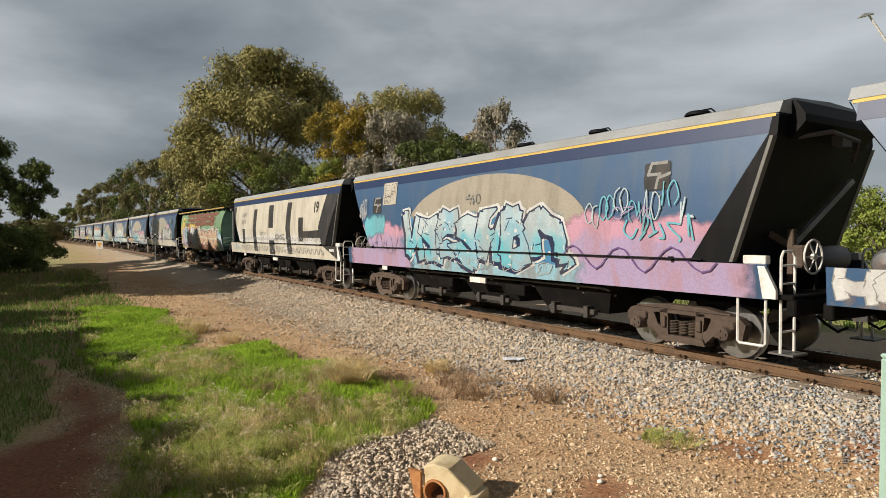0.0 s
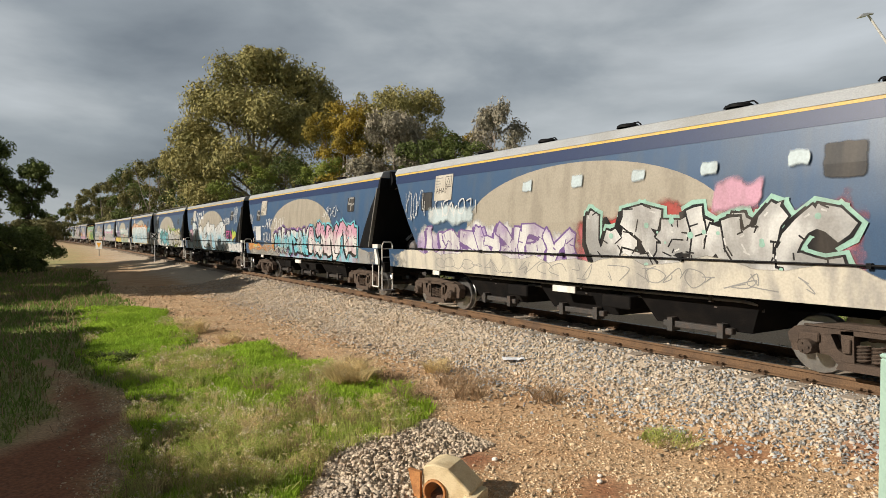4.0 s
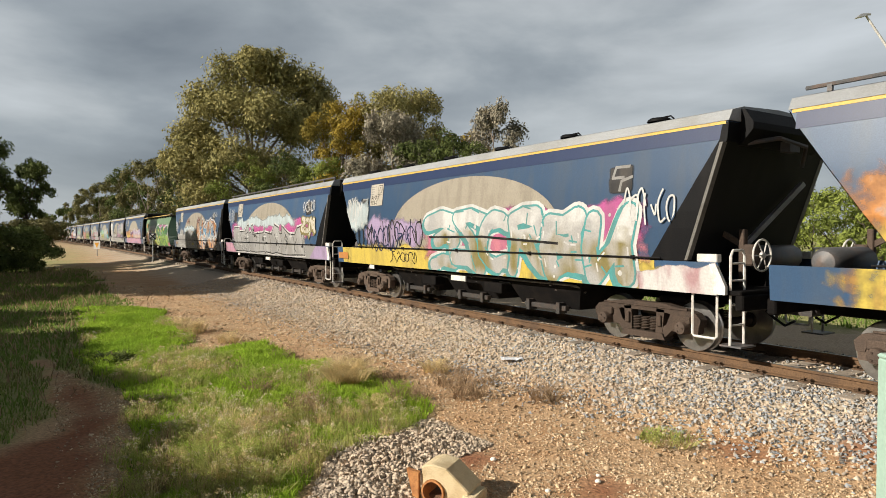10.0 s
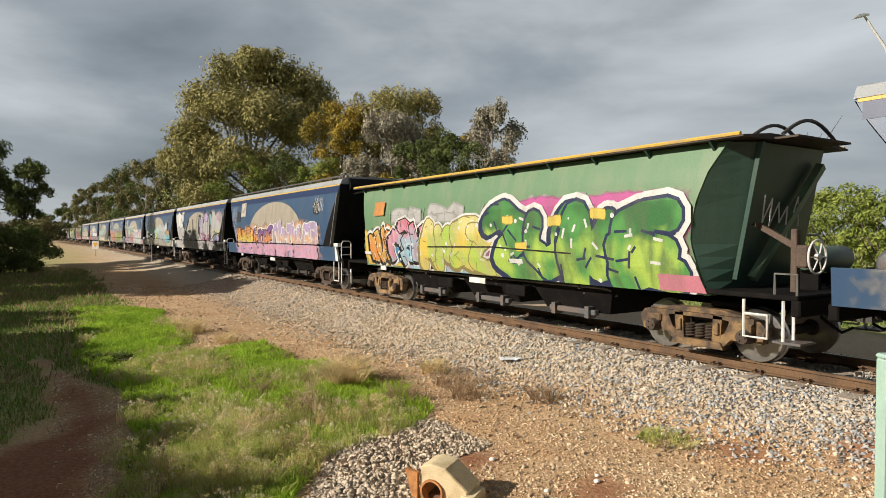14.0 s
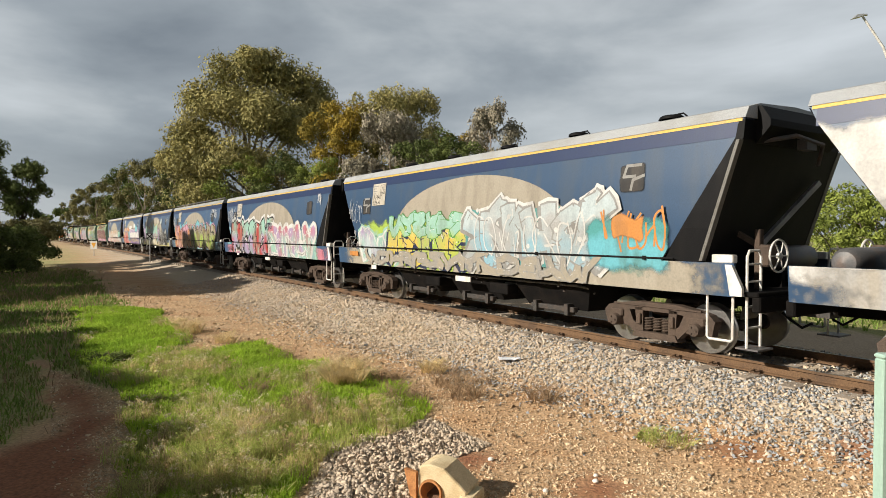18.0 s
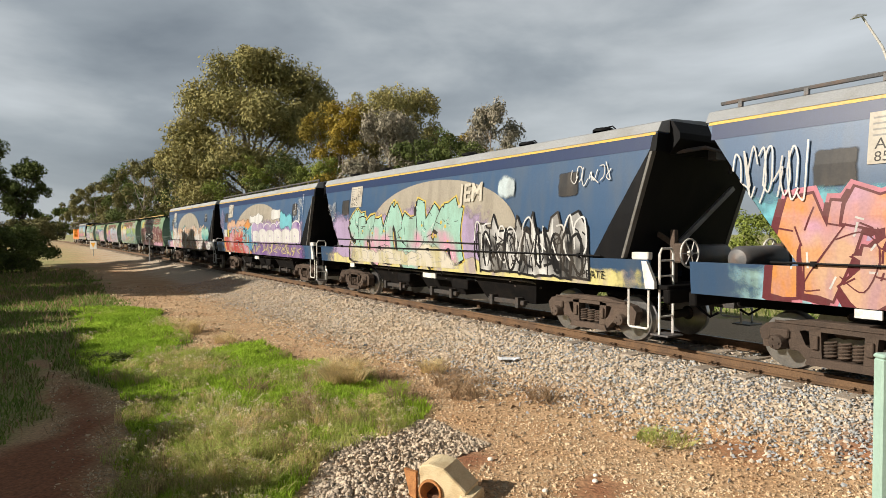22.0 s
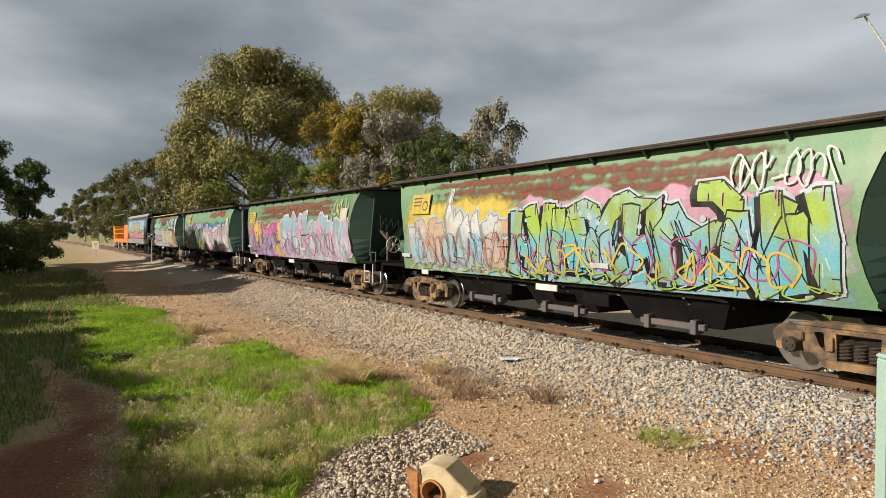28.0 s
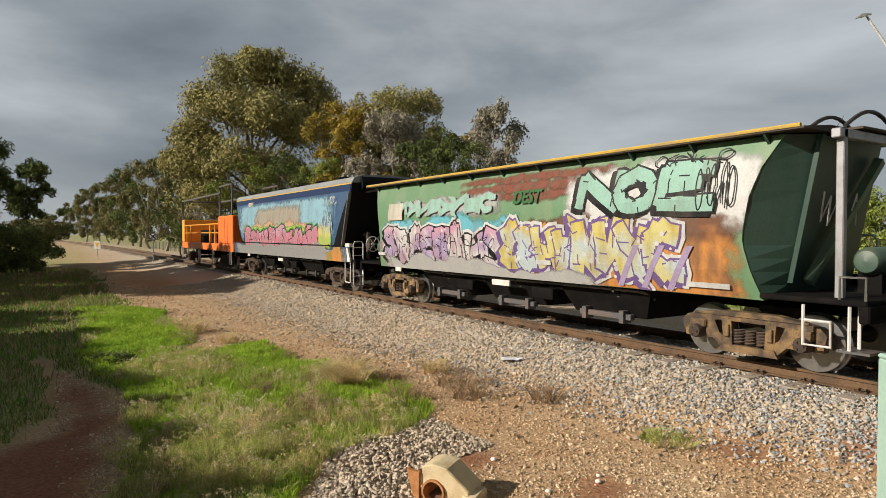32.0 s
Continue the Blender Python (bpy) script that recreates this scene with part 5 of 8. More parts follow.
    def words(self, text, x0, x1, z, size, top, bottom=None, line="black", halo=None):
        """Large plain painted letters with an outline."""
        k = (x1 - x0) / (0.62 * size * len(text))
        if halo:
            self.text(text, x0, z, size, halo, "letter_halo", 0.055, squash=k)
        self.text(text, x0, z, size, line, "letter_outline", 0.032, squash=k)
        cu_off = self.off
        self.text(text, x0, z, size, top, "letter_fill", 0.006, squash=k)

    def plate(self, number, x=-4.62, z=2.70, w=0.78, h=0.62):
        """The cream data panel: a warning triangle, small print, the wagon's code."""
        self.rect(x, x + w, z, z + h, "paper", "data_panel", "cream painted data panel")
        k = w / 0.78
        self.ribbon([[(x + .47 * k, z + .32 * k), (x + .72 * k, z + .32 * k), (x + .72 * k, z + .57 * k), (x + .47 * k, z + .57 * k), (x + .47 * k, z + .32 * k)],
                     [(x + .51 * k, z + .36 * k), (x + .68 * k, z + .36 * k), (x + .595 * k, z + .53 * k), (x + .51 * k, z + .36 * k)]], 0.014, "black", "warning_mark")
        self.ribbon([[(x + .05 * k, z + zz * k), (x + xx * k, z + zz * k)] for zz, xx in ((.55, .34), (.48, .22), (.41, .26), (.34, .20))], 0.022, "grey", "small_print")
        self.text("AHAY", x + 0.07 * k, z + 0.175 * k, 0.19 * k, "black")
        if number:
            self.text(number, x + 0.07 * k, z + 0.03 * k, 0.17 * k, "black")

    def patch(self, x=4.6, z=2.62, mark=False):
        """A painted-out operator's mark."""
        self.blob(x, x + 0.55, z, z + 0.5, "charcoal", edge=0.06, ragged=0.03, strength=0.85)
        if mark:
            self.ribbon([[(x + .45, z + .46), (x + .16, z + .46), (x + .10, z + .28), (x + .34, z + .28)], [(x + .52, z + .28), (x + .30, z + .22), (x + .26, z + .06)]], 0.05, "grey", "angular_mark")

    def plates_low(self):
        for x in (-5.6, 1.2, 5.9):
            self.rect(x, x + 0.42, 1.28, 1.37, "white", "white_plate")


def blue_base(k, number="", dome=True, plate=True, patch=True, mark=False):
    s = Side(TRAIN[k], BLUE_SIDE, blue_end, 100 + k)
    if dome:
        s.dome()
    if plate:
        s.plate(number)
    if patch:
        s.patch(4.62, 2.55, mark)
        s.patch(-5.25, 2.45, mark)
    return s


def green_base(k, red=True):
    s = Side(TRAIN[k], GREEN_SIDE, green_end, 200 + k)
    return s


def red_oxide(s, x0=-4.6, x1=4.9, z0=2.52, z1=3.0, top="rust"):
    """Rust-red patches showing through the green, scuffed and uneven."""
    for i in range(3):
        lo, hi = z0 + (z1 - z0) * i / 3, z0 + (z1 - z0) * (i + 1) / 3
        s.blob(x0 + s.rng.uniform(0, .6), x1 - s.rng.uniform(0, .6), lo - 0.04, hi + 0.05, top, edge=0.10, ragged=0.10, strength=s.rng.uniform(.42, .60))


def green_plate(s, x=-5.0, z=2.42):
    s.rect(x, x + 0.85, z, z + 0.50, "yellow", "data_panel", "yellow painted data panel")
    s.ribbon([[(x + .08, z + zz), (x + xx, z + zz)] for zz, xx in ((.40, .5), (.31, .46), (.22, .42))], 0.035, "brown", "small_print")
    ring = [(x + .64 + .11 * math.cos(a), z + .2 + .11 * math.sin(a)) for a in [6.2832 * i / 14 for i in range(15)]]
    s.ribbon([ring], 0.03, "black", "round_mark")


def w00():
    s = blue_base(0)
    s.blob(-7.0, 7.0, 0.98, 1.44, "orange", "grey")
    s.letters(-6.9, -2.0, 1.0, 1.45, 8, "white", line="grey", shine=None, edge=0.02)
    s.tag(-6.2, 2.7, 1.1, 0.5)
    s.tag(-6.0, 1.9, 0.9, 0.7)
    s.blob(-5.0, 5, 1.0, 2.2, "sky", "cyan")
    s.letters(-4.5, 4.5, 1.1, 2.3, 7, "white", "sky")


def w01():
    s = blue_base(1, "879-Y", mark=True)
    s.blob(-6.9, -2.9, 0.98, 2.30, "pink", "lilac")
    s.blob(2.6, 6.6, 0.98, 2.25, "pink", "lilac")
    s.blob(-3.2, 3.4, 0.98, 1.5, "grey", "sky")
    s.blob(-5.8, -4.4, 1.7, 2.5, "cyan")
    s.blob(-3.6, 2.9, 1.3, 2.4, "sky", "azure", edge=0.3)
    s.letters(-3.3, 2.6, 1.25, 2.42, 5, "ice", "cyan", "navy", "white", fat=0.34, third="sky", back="azure")
    s.tag(-5.6, 1.3, 2.2, 0.6, "lilac", 0.03, 4)
    s.tag(-2.4, 1.05, 4.8, 0.32, "silver", 0.022, 9)
    for i in range(7):
        s.tag(3.4 + i * 0.32, 2.0 + 0.12 * (i % 3), 0.3, 0.45, "cyan" if i % 2 else "ice", 0.03, 1)
    s.tag(4.3, 1.75, 1.3, 0.5, "cyan", 0.04, 3)
    s.tag(4.0, 2.1, 0.9, 0.25, "lilac", 0.03, 2)
    s.wave(2.8, 6.0, 1.48, 0.26, "purple", 3, 0.025)
    s.tag(-6.1, 2.3, 0.5, 0.6)
    s.tag(-0.4, 2.55, 0.5, 0.25, "grey", 0.03, 2)


def w02():
    s = blue_base(2, dome=False, plate=False, patch=False)
    s.solid([(-5.3, 1.46), (6.9, 1.46), (6.9, 3.24), (-6.5, 3.24)], "cream", "white", "painted_panel", "whole side overpainted cream white")
    s.rect(-7.0, 6.9, 0.99, 1.46, "cream")
    s.solid([(-6.0, 1.5), (-5.7, 1.5), (-5.9, 2.3), (-6.1, 2.6), (-6.0, 3.2), (-6.7, 3.25)], "charcoal")
    for x0, x1, z0, z1, bow in ((-4.80, -4.38, 1.42, 2.12, 0), (-2.95, -2.45, 1.12, 3.0, -.12), (-0.75, -0.12, 2.14, 3.1, 0), (-0.70, 0.0, 1.02, 1.62, 0), (1.62, 2.15, 1.10, 3.12, -.14), (2.95, 3.45, 1.60, 2.50, 0)):
        zm = (z0 + z1) / 2
        for a, b, u, v in ((z0, zm, 0, bow), (zm, z1, bow, 0)):
            s.solid([(x0 + u, a), (x1 + u, a), (x1 + v, b), (x0 + v, b)], "charcoal", name="block_stroke")
    s.solid([(3.40, 1.74), (5.2, 1.74), (5.1, 2.02), (3.40, 1.98)], "charcoal", name="block_stroke")
    s.solid([(4.95, 2.1), (5.2, 1.5), (6.6, 1.0), (7.0, 1.5), (7.0, 3.24), (5.6, 3.24)], "charcoal", name="block_stroke")
    s.text("AHAY", -4.9, 2.68, 0.30, "grey", lean=0.1)
    s.text("909-L", -4.9, 2.36, 0.30, "grey", lean=0.1)
    s.text("19", 4.45, 2.66, 0.52, "charcoal", bold=0.02)
    s.text("IDIOT ART", -1.9, 1.85, 0.18, "silver")
    s.text("CONSEC", 0.15, 1.66, 0.30, "charcoal")
    s.wave(-5.0, 5.2, 1.68, 0.07, "grey", 24, 0.025)
    s.wave(-5.0, 5.4, 1.25, 0.15, "grey", 26, 0.03)
    s.tag(-6.3, 1.1, 1.0, 0.3, "cyan", 0.025)
    s.plates_low()


def w03():
    s = green_base(3)
    red_oxide(s, -4.4, 5.2, 2.35, 3.14)
    s.blob(-5.7, -0.5, 0.97, 2.5, "yellow", "yellow", edge=0.2)
    s.blob(-5.0, -0.3, 1.5, 2.42, "orange", edge=0.3)
    s.blob(-0.9, 5.4, 1.7, 2.3, "mint", "sky", edge=0.3)
    s.blob(-0.3, 4.6, 0.97, 1.5, "rust", "brown", edge=0.1)
    s.blob(3.9, 5.6, 0.97, 2.2, "grass", "lime", edge=0.3)
    s.blob(4.7, 5.7, 1.0, 2.0, "sky", "ice", edge=0.3)
    s.rect(-5.2, -4.4, 2.35, 2.95, "yellow", "data_panel", "yellow painted data panel", slant=0.15)
    s.ribbon([[(-4.9, 2.8), (-4.4, 2.8)], [(-4.9, 2.72), (-4.5, 2.72)]], 0.03, "brown", "small_print")
    s.letters(-5.3, -0.9, 1.10, 2.22, 4, "white", "lilac", "maroon", "white", fat=0.40, third="sky", back="magenta")
    s.letters(-0.4, 4.5, 1.22, 2.12, 4, "cream", "peach", "maroon", "cream", fat=0.42, third="peach", back="maroon", lean=0.05)
    s.ribbon([[(-0.8, 1.66), (0.8, 1.72), (2.5, 1.62), (4.6, 1.62)]], 0.09, "cream", "sprayed_line")
    s.tag(4.6, 1.9, 0.7, 0.3, "white", 0.04, 2)
    s.tag(4.4, 2.6, 1.0, 0.3, "silver", 0.03, 3)
    s.rect(-1.2, -0.8, 1.0, 1.2, "yellow")
    s.plates_low()


def w04():
    s = blue_base(4)
    s.blob(-5.6, 0.3, 1.0, 2.05, "white", "lilac")
    s.blob(0.2, 5.2, 1.0, 2.30, "red", "rose", edge=0.3)
    s.letters(-4.9, 0.2, 1.25, 1.95, 5, "lilac", "white", "purple", None, third="white")
    s.letters(0.7, 4.8, 1.30, 2.2, 4, "silver", "grey", "black", "mint", fat=0.36, third="white", back="black")
    s.blob(3.1, 3.9, 2.1, 2.75, "pink", "white", edge=0.2)
    s.blob(-7.0, 6.9, 0.98, 1.44, "silver", "cream", edge=0.06)
    s.tag(-4.5, 1.05, 9.0, 0.3, "grey", 0.025, 14)
    s.tag(-6.0, 2.2, 1.0, 0.9)
    s.blob(-4.9, -2.8, 2.1, 2.6, "ice", edge=0.3)
    s.tag(-4.8, 2.3, 2.0, 0.4, "white", 0.04, 5)
    for x in (-1.2, 0.2, 1.6, 2.9, 4.2):
        s.blob(x, x + 0.3, 2.72, 2.98, "ice", edge=0.1, ragged=0.05)


def w05():
    s = blue_base(5, "876-K", mark=True)
    s.blob(-7.0, 6.9, 0.98, 1.42, "tan", "grey", edge=0.05)
    s.blob(-6.7, -2.6, 1.15, 1.42, "orange", edge=0.06)
    s.rect(-5.75, -5.3, 1.28, 1.42, "yellow")
    s.rect(-5.3, -4.55, 1.60, 2.22, "white", "painted_panel", "white painted square")
    s.tag(-4.3, 2.05, 3.0, 0.52, "white", 0.05, 6)
    s.tag(-4.2, 1.58, 1.5, 0.4, "white", 0.05, 4)
    s.tag(-6.3, 2.3, 0.6, 0.5)
    s.tag(-5.7, 2.0, 0.4, 0.25)
    s.blob(-2.6, 5.6, 0.98, 2.15, "pink", "sky")
    s.letters(-2.6, 1.4, 1.15, 2.05, 5, "white", "cyan", "black", "purple", fat=0.36)
    s.letters(1.3, 5.2, 1.15, 2.25, 4, "pink", "white", "black", "cyan", fat=0.4)
    s.tag(-6.4, 1.05, 5.4, 0.32, "cream", 0.045, 9)
    s.tag(-5.6, 1.05, 4.4, 0.3, "grey", 0.04, 7)
    s.tag(2.6, 2.4, 1.4, 0.4)


def w06():
    s = blue_base(6, "920-P", mark=True)
    s.ribbon([[(-4.1, 3.1), (-4.25, 2.75), (-3.85, 2.8)], [(-3.9, 3.15), (-4.1, 2.45)], [(-3.4, 3.15), (-3.65, 2.55)], [(-3.1, 2.5), (-2.95, 3.1), (-2.6, 3.1), (-2.75, 2.5)],
              [(-2.2, 3.2), (-2.35, 2.55)], [(-2.3, 2.85), (-1.7, 2.85), (-1.65, 2.55)], [(-1.75, 3.25), (-1.8, 2.9)]], 0.13, "white", "block_stroke")
    s.blob(-6.6, 5.9, 0.98, 1.7, "ice", "sky")
    s.blob(-5.6, -4.2, 1.4, 2.2, "pink", "lilac")
    s.letters(-4.6, 3.7, 1.08, 2.40, 6, "white", "sky", "black", None, fat=0.36, edge=0.035, third="ice", back="silver", lean=0.3)
    s.words("ETA", 3.9, 5.1, 1.66, 0.55, "magenta", line="maroon")
    s.blob(5.0, 5.9, 1.6, 2.1, "lime", "yellow")
    s.tag(5.3, 2.35, 0.75, 0.85)
    s.tag(-5.7, 1.75, 1.0, 0.35, "white", 0.05)
    s.tag(3.2, 2.35, 1.4, 0.35, "white", 0.06, 3)
    s.letters(3.2, 6.8, 1.02, 1.4, 6, "white", line="grey", shine=None, edge=0.02)


def w07():
    s = blue_base(7, "883-Y", mark=False)
    s.blob(-7.0, 6.6, 0.98, 1.95, "ice", "white", edge=0.2)
    s.blob(0.6, 5.6, 1.3, 2.15, "grass", "cream", edge=0.2)
    s.blob(-5.0, -0.5, 1.85, 2.3, "ice", edge=0.2, ragged=0.3)
    s.letters(-5.3, -2.6, 1.12, 1.95, 4, "peach", "white", "grey", None, fat=0.36, edge=0.035)
    s.letters(-2.7, 0.7, 1.12, 2.05, 4, "teal", "cyan", "black", "ice", fat=0.28, edge=0.03)
    s.letters(1.0, 4.0, 1.1, 2.2, 3, "white", "silver", "black", "lime", fat=0.42, edge=0.07)
    s.letters(3.7, 5.5, 1.2, 2.1, 3, "cream", "silver", "black", "lemon")
    s.tag(2.7, 2.3, 0.9, 0.45)
    s.tag(4.8, 2.7, 0.7, 0.4, "sky", 0.02)
    s.rect(-6.9, -5.5, 1.0, 1.4, "cream")


def w08():
    s = blue_base(8, "883-N")
    s.blob(-6.4, 5.6, 0.98, 2.78, "orange", "yellow", edge=0.35)
    s.blob(-4.9, -1.0, 2.3, 2.95, "peach", edge=0.3)
    s.blob(4.4, 6.2, 1.5, 2.6, "cyan", edge=0.4)
    s.blob(-5.8, 4.6, 1.1, 2.62, "white", "yellow", edge=0.2, ragged=0.1)
    s.mass(-5.5, 4.3, 1.05, 2.50, 5, "ice", "sky", "grey", third="ice", round_top=True, inner=1, glow="white")
    for i in range(34):
        x, z, q = s.rng.uniform(-5.4, 4.3), s.rng.uniform(1.05, 1.5), s.rng.uniform(.06, .17)
        s.solid([(x + q * math.cos(a), z + q * 0.8 * math.sin(a)) for a in [6.2832 * j / 10 for j in range(10)]], s.rng.choice(("azure", "ice", "sky")), name="paint_spot")
    s.rect(-4.5, -3.9, 1.98, 2.06, "grey")
    s.solid([(-0.6, 1.92), (0.0, 1.84), (0.1, 1.93), (-0.5, 2.0)], "grey")
    s.solid([(2.2, 1.52), (2.6, 1.50), (2.8, 1.6), (2.5, 1.68), (2.2, 1.64)], "grey")
    s.wave(-5.2, 4.6, 1.68, 0.06, "black", 4, 0.025)
    s.text("IDIOT ARSE", 1.2, 2.0, 0.17, "grey")
    for x in (-5.3, -3.6, -1.7, 1.0):
        s.solid([(x, 2.62), (x + .2, 2.75), (x + .3, 3.05), (x + .42, 2.78), (x + .75, 2.85), (x + .45, 2.62), (x + .35, 2.4)], "peach", name="star")
    s.tag(-3.1, 2.85, 1.9, 0.35, "white", 0.03, 7)
    s.letters(4.5, 5.7, 1.35, 1.95, 2, "pink", "white", "maroon", "ice")
    s.tag(4.6, 1.06, 1.4, 0.25, "white", 0.04, 3)


def w09():
    s = blue_base(9, "923-T", mark=True)
    s.rect(-6.6, 5.6, 0.99, 1.46, "yellow")
    s.blob(-6.5, 0.2, 0.98, 1.62, "yellow")
    s.blob(-5.0, -1.4, 1.5, 2.35, "lilac", edge=0.4)
    s.tag(-5.6, 1.5, 4.0, 0.75, "black", 0.06, 8)
    s.tag(-4.6, 1.45, 2.6, 0.7, "navy", 0.05, 5)
    s.tag(-3.4, 1.1, 1.5, 0.3, "black", 0.035, 4)
    s.blob(-1.6, 5.6, 1.2, 2.48, "magenta", "rose", edge=0.2)
    s.blob(-1.4, 6.0, 0.98, 1.35, "olive", "yellow", edge=0.1)
    s.letters(-1.3, 5.2, 1.02, 2.34, 4, "white", "olive", "teal", "white", fat=0.27, third="silver", bubble=True, depth="teal", edge=0.07)
    s.blob(5.2, 6.9, 0.98, 1.44, "rose", "white", edge=0.05)
    s.ribbon([[(-1.2, 1.8), (1.0, 1.82), (3.4, 1.70)]], 0.05, "black", "sprayed_line")
    s.blob(-6.3, -4.6, 1.9, 3.0, "ice", edge=0.5)
    s.tag(-6.3, 2.1, 1.3, 0.9, "white", 0.04, 5)
    s.tag(5.0, 2.0, 1.0, 0.6, "white", 0.05, 4)
    s.rect(-6.9, -6.2, 1.1, 1.3, "orange")


def w10():
    s = blue_base(10, "887-E")
    s.blob(-6.9, 6.8, 0.98, 1.46, "silver", "grey", edge=0.05)
    s.blob(-5.9, 5.6, 1.6, 2.50, "magenta", "pink", edge=0.2, ragged=0.2)
    s.blob(-5.0, 3.8, 2.1, 2.65, "ice", "pink", edge=0.4, ragged=0.3)
    s.mass(-5.4, 4.7, 1.06, 2.26, 7, "silver", "grey", "black", third="silver", glow="white", inner=2)
    s.tag(-4.9, 1.2, 1.7, 0.95, "white", 0.04, 4)
    s.tag(-4.7, 1.0, 2.2, 0.4, "white", 0.035, 5)
    s.letters(4.2, 5.5, 1.9, 2.5, 2, "cream", "mint", "olive", None)
    s.text("CON", -2.2, 2.0, 0.18, "black")
    s.text("SEC", -2.15, 1.83, 0.18, "black")
    for x in (-3.0, -0.4, 1.2, 2.9):
        s.rect(x, x + .30, 1.75, 1.79, "white")
        s.rect(x + .13, x + .17, 1.62, 1.92, "white")
    s.tag(4.4, 2.65, 1.1, 0.45, "white", 0.04, 5)
    s.tag(-6.2, 2.4, 1.0, 0.7, "white", 0.045, 4)
    s.solid([(-6.9, 1.0), (-5.0, 1.0), (-5.6, 1.45), (-6.9, 1.45)], "pink")
    s.solid([(4.9, 1.0), (6.6, 1.0), (6.6, 1.45), (5.6, 1.45)], "lilac")


def w11():
    s = blue_base(11, "876-F", mark=True)
    s.blob(-6.9, 6.7, 0.98, 1.98, "silver", "grey")
    s.blob(-3.5, 0.8, 1.9, 2.4, "ice", edge=0.3)
    s.letters(-5.3, 0.4, 1.18, 1.98, 5, "silver", "grey", "white", None, fat=0.34, edge=0.035, third="grey", depth="grey")
    s.tag(-5.2, 1.1, 5.4, 0.7, "white", 0.022, 9)
    s.blob(0.4, 5.5, 1.0, 2.45, "orange", "peach", edge=0.5)
    s.letters(0.8, 5.3, 1.08, 2.50, 3, "silver", "peach", "navy", "white", fat=0.34, third="orange", edge=0.07)
    s.letters(1.4, 5.2, 1.5, 2.35, 3, "azure", "silver", "white", None, fat=0.16, edge=0.04)
    for x in (0.6, 2.0, 3.6, 4.9):
        s.tag(x, 1.9, 0.5, 0.7, "orange", 0.05, 2)
    s.tag(-6.2, 2.0, 1.1, 0.8, "white", 0.035, 5)
    s.ribbon([[(-2.3, 2.52), (-2.25, 2.85)], [(-2.1, 2.52), (-2.05, 2.85)], [(-1.85, 2.55), (-1.8, 2.88)], [(-1.85, 2.7), (-1.6, 2.7)], [(-1.6, 2.55), (-1.55, 2.88)],
              [(0.9, 2.55), (0.95, 2.9)], [(1.15, 2.58), (1.2, 2.9)], [(1.2, 2.72), (1.5, 2.72)], [(1.5, 2.58), (1.55, 2.95)], [(1.95, 2.62), (2.0, 3.0)]], 0.07, "rust", "faded_bars")
    s.tag(0.0, 1.7, 0.6, 0.3, "teal", 0.04, 4)
    s.tag(4.8, 2.8, 1.0, 0.3)
    s.rect(-0.9, -0.3, 1.2, 1.34, "yellow")
    s.rect(-6.0, -5.7, 1.22, 1.34, "orange")


def w12():
    s = green_base(12)
    for x in (-4.0, -2.2, 0.3, 1.6):
        s.mass(x, x + 1.9, 2.16, 2.62, 2, "silver", None, "grey", inner=1)
    s.blob(-5.7, -3.2, 1.0, 2.05, "orange", "yellow", edge=0.15)
    s.blob(-3.4, 0.9, 0.97, 2.1, "pink", "sky", edge=0.2)
    s.blob(0.2, 5.6, 0.97, 2.62, "magenta", "rose", edge=0.15, ragged=0.12)
    s.letters(-5.2, -3.9, 1.1, 2.08, 2, "yellow", "orange", "black", "white", fat=0.40, third="orange", back="azure")
    s.letters(-4.0, -2.2, 1.08, 2.08, 2, "rose", "sky", "black", "white", fat=0.40, third="pink", back="azure")
    s.letters(-2.4, 0.6, 1.08, 2.10, 3, "lemon", "yellow", "olive", "white", fat=0.44, third="lime", back="lemon", bubble=True)
    s.letters(0.6, 5.2, 1.04, 2.34, 3, "leaf", "lime", "navy", "white", fat=0.44, edge=0.10, bubble=True, third="grass", depth="navy")
    for x, z in ((1.0, 2.05), (2.4, 2.0), (3.5, 2.1), (1.4, 1.5)):
        s.blob(x, x + 0.4, z, z + 0.25, "yellow", edge=0.08, ragged=0.05)
    s.ribbon([[(-2.0, 1.56), (0.6, 1.60), (3.0, 1.52)]], 0.03, "black", "sprayed_line")
    s.rect(-4.9, -4.3, 2.40, 2.78, "orange", "data_panel")
    s.rect(4.9, 6.8, 0.99, 1.25, "rose")
    s.plates_low()


def w13():
    s = blue_base(13)
    s.blob(-5.9, 5.6, 0.98, 2.35, "peach", "lilac", edge=0.5)
    s.letters(-5.0, -2.2, 1.3, 2.1, 3, "orange", "yellow", "black", None, fat=0.4)
    s.letters(-2.4, 0.2, 1.25, 2.1, 3, "purple", "orange", "maroon", "white")
    s.letters(0.2, 5.0, 1.35, 2.25, 6, "lilac", "peach", "white", None, fat=0.36)
    s.letters(-5.0, 5.0, 1.02, 1.45, 12, "pink", line="lilac", shine=None)
    s.tag(4.7, 2.6, 0.9, 0.6)
    s.tag(-6.0, 2.3, 0.8, 0.9)


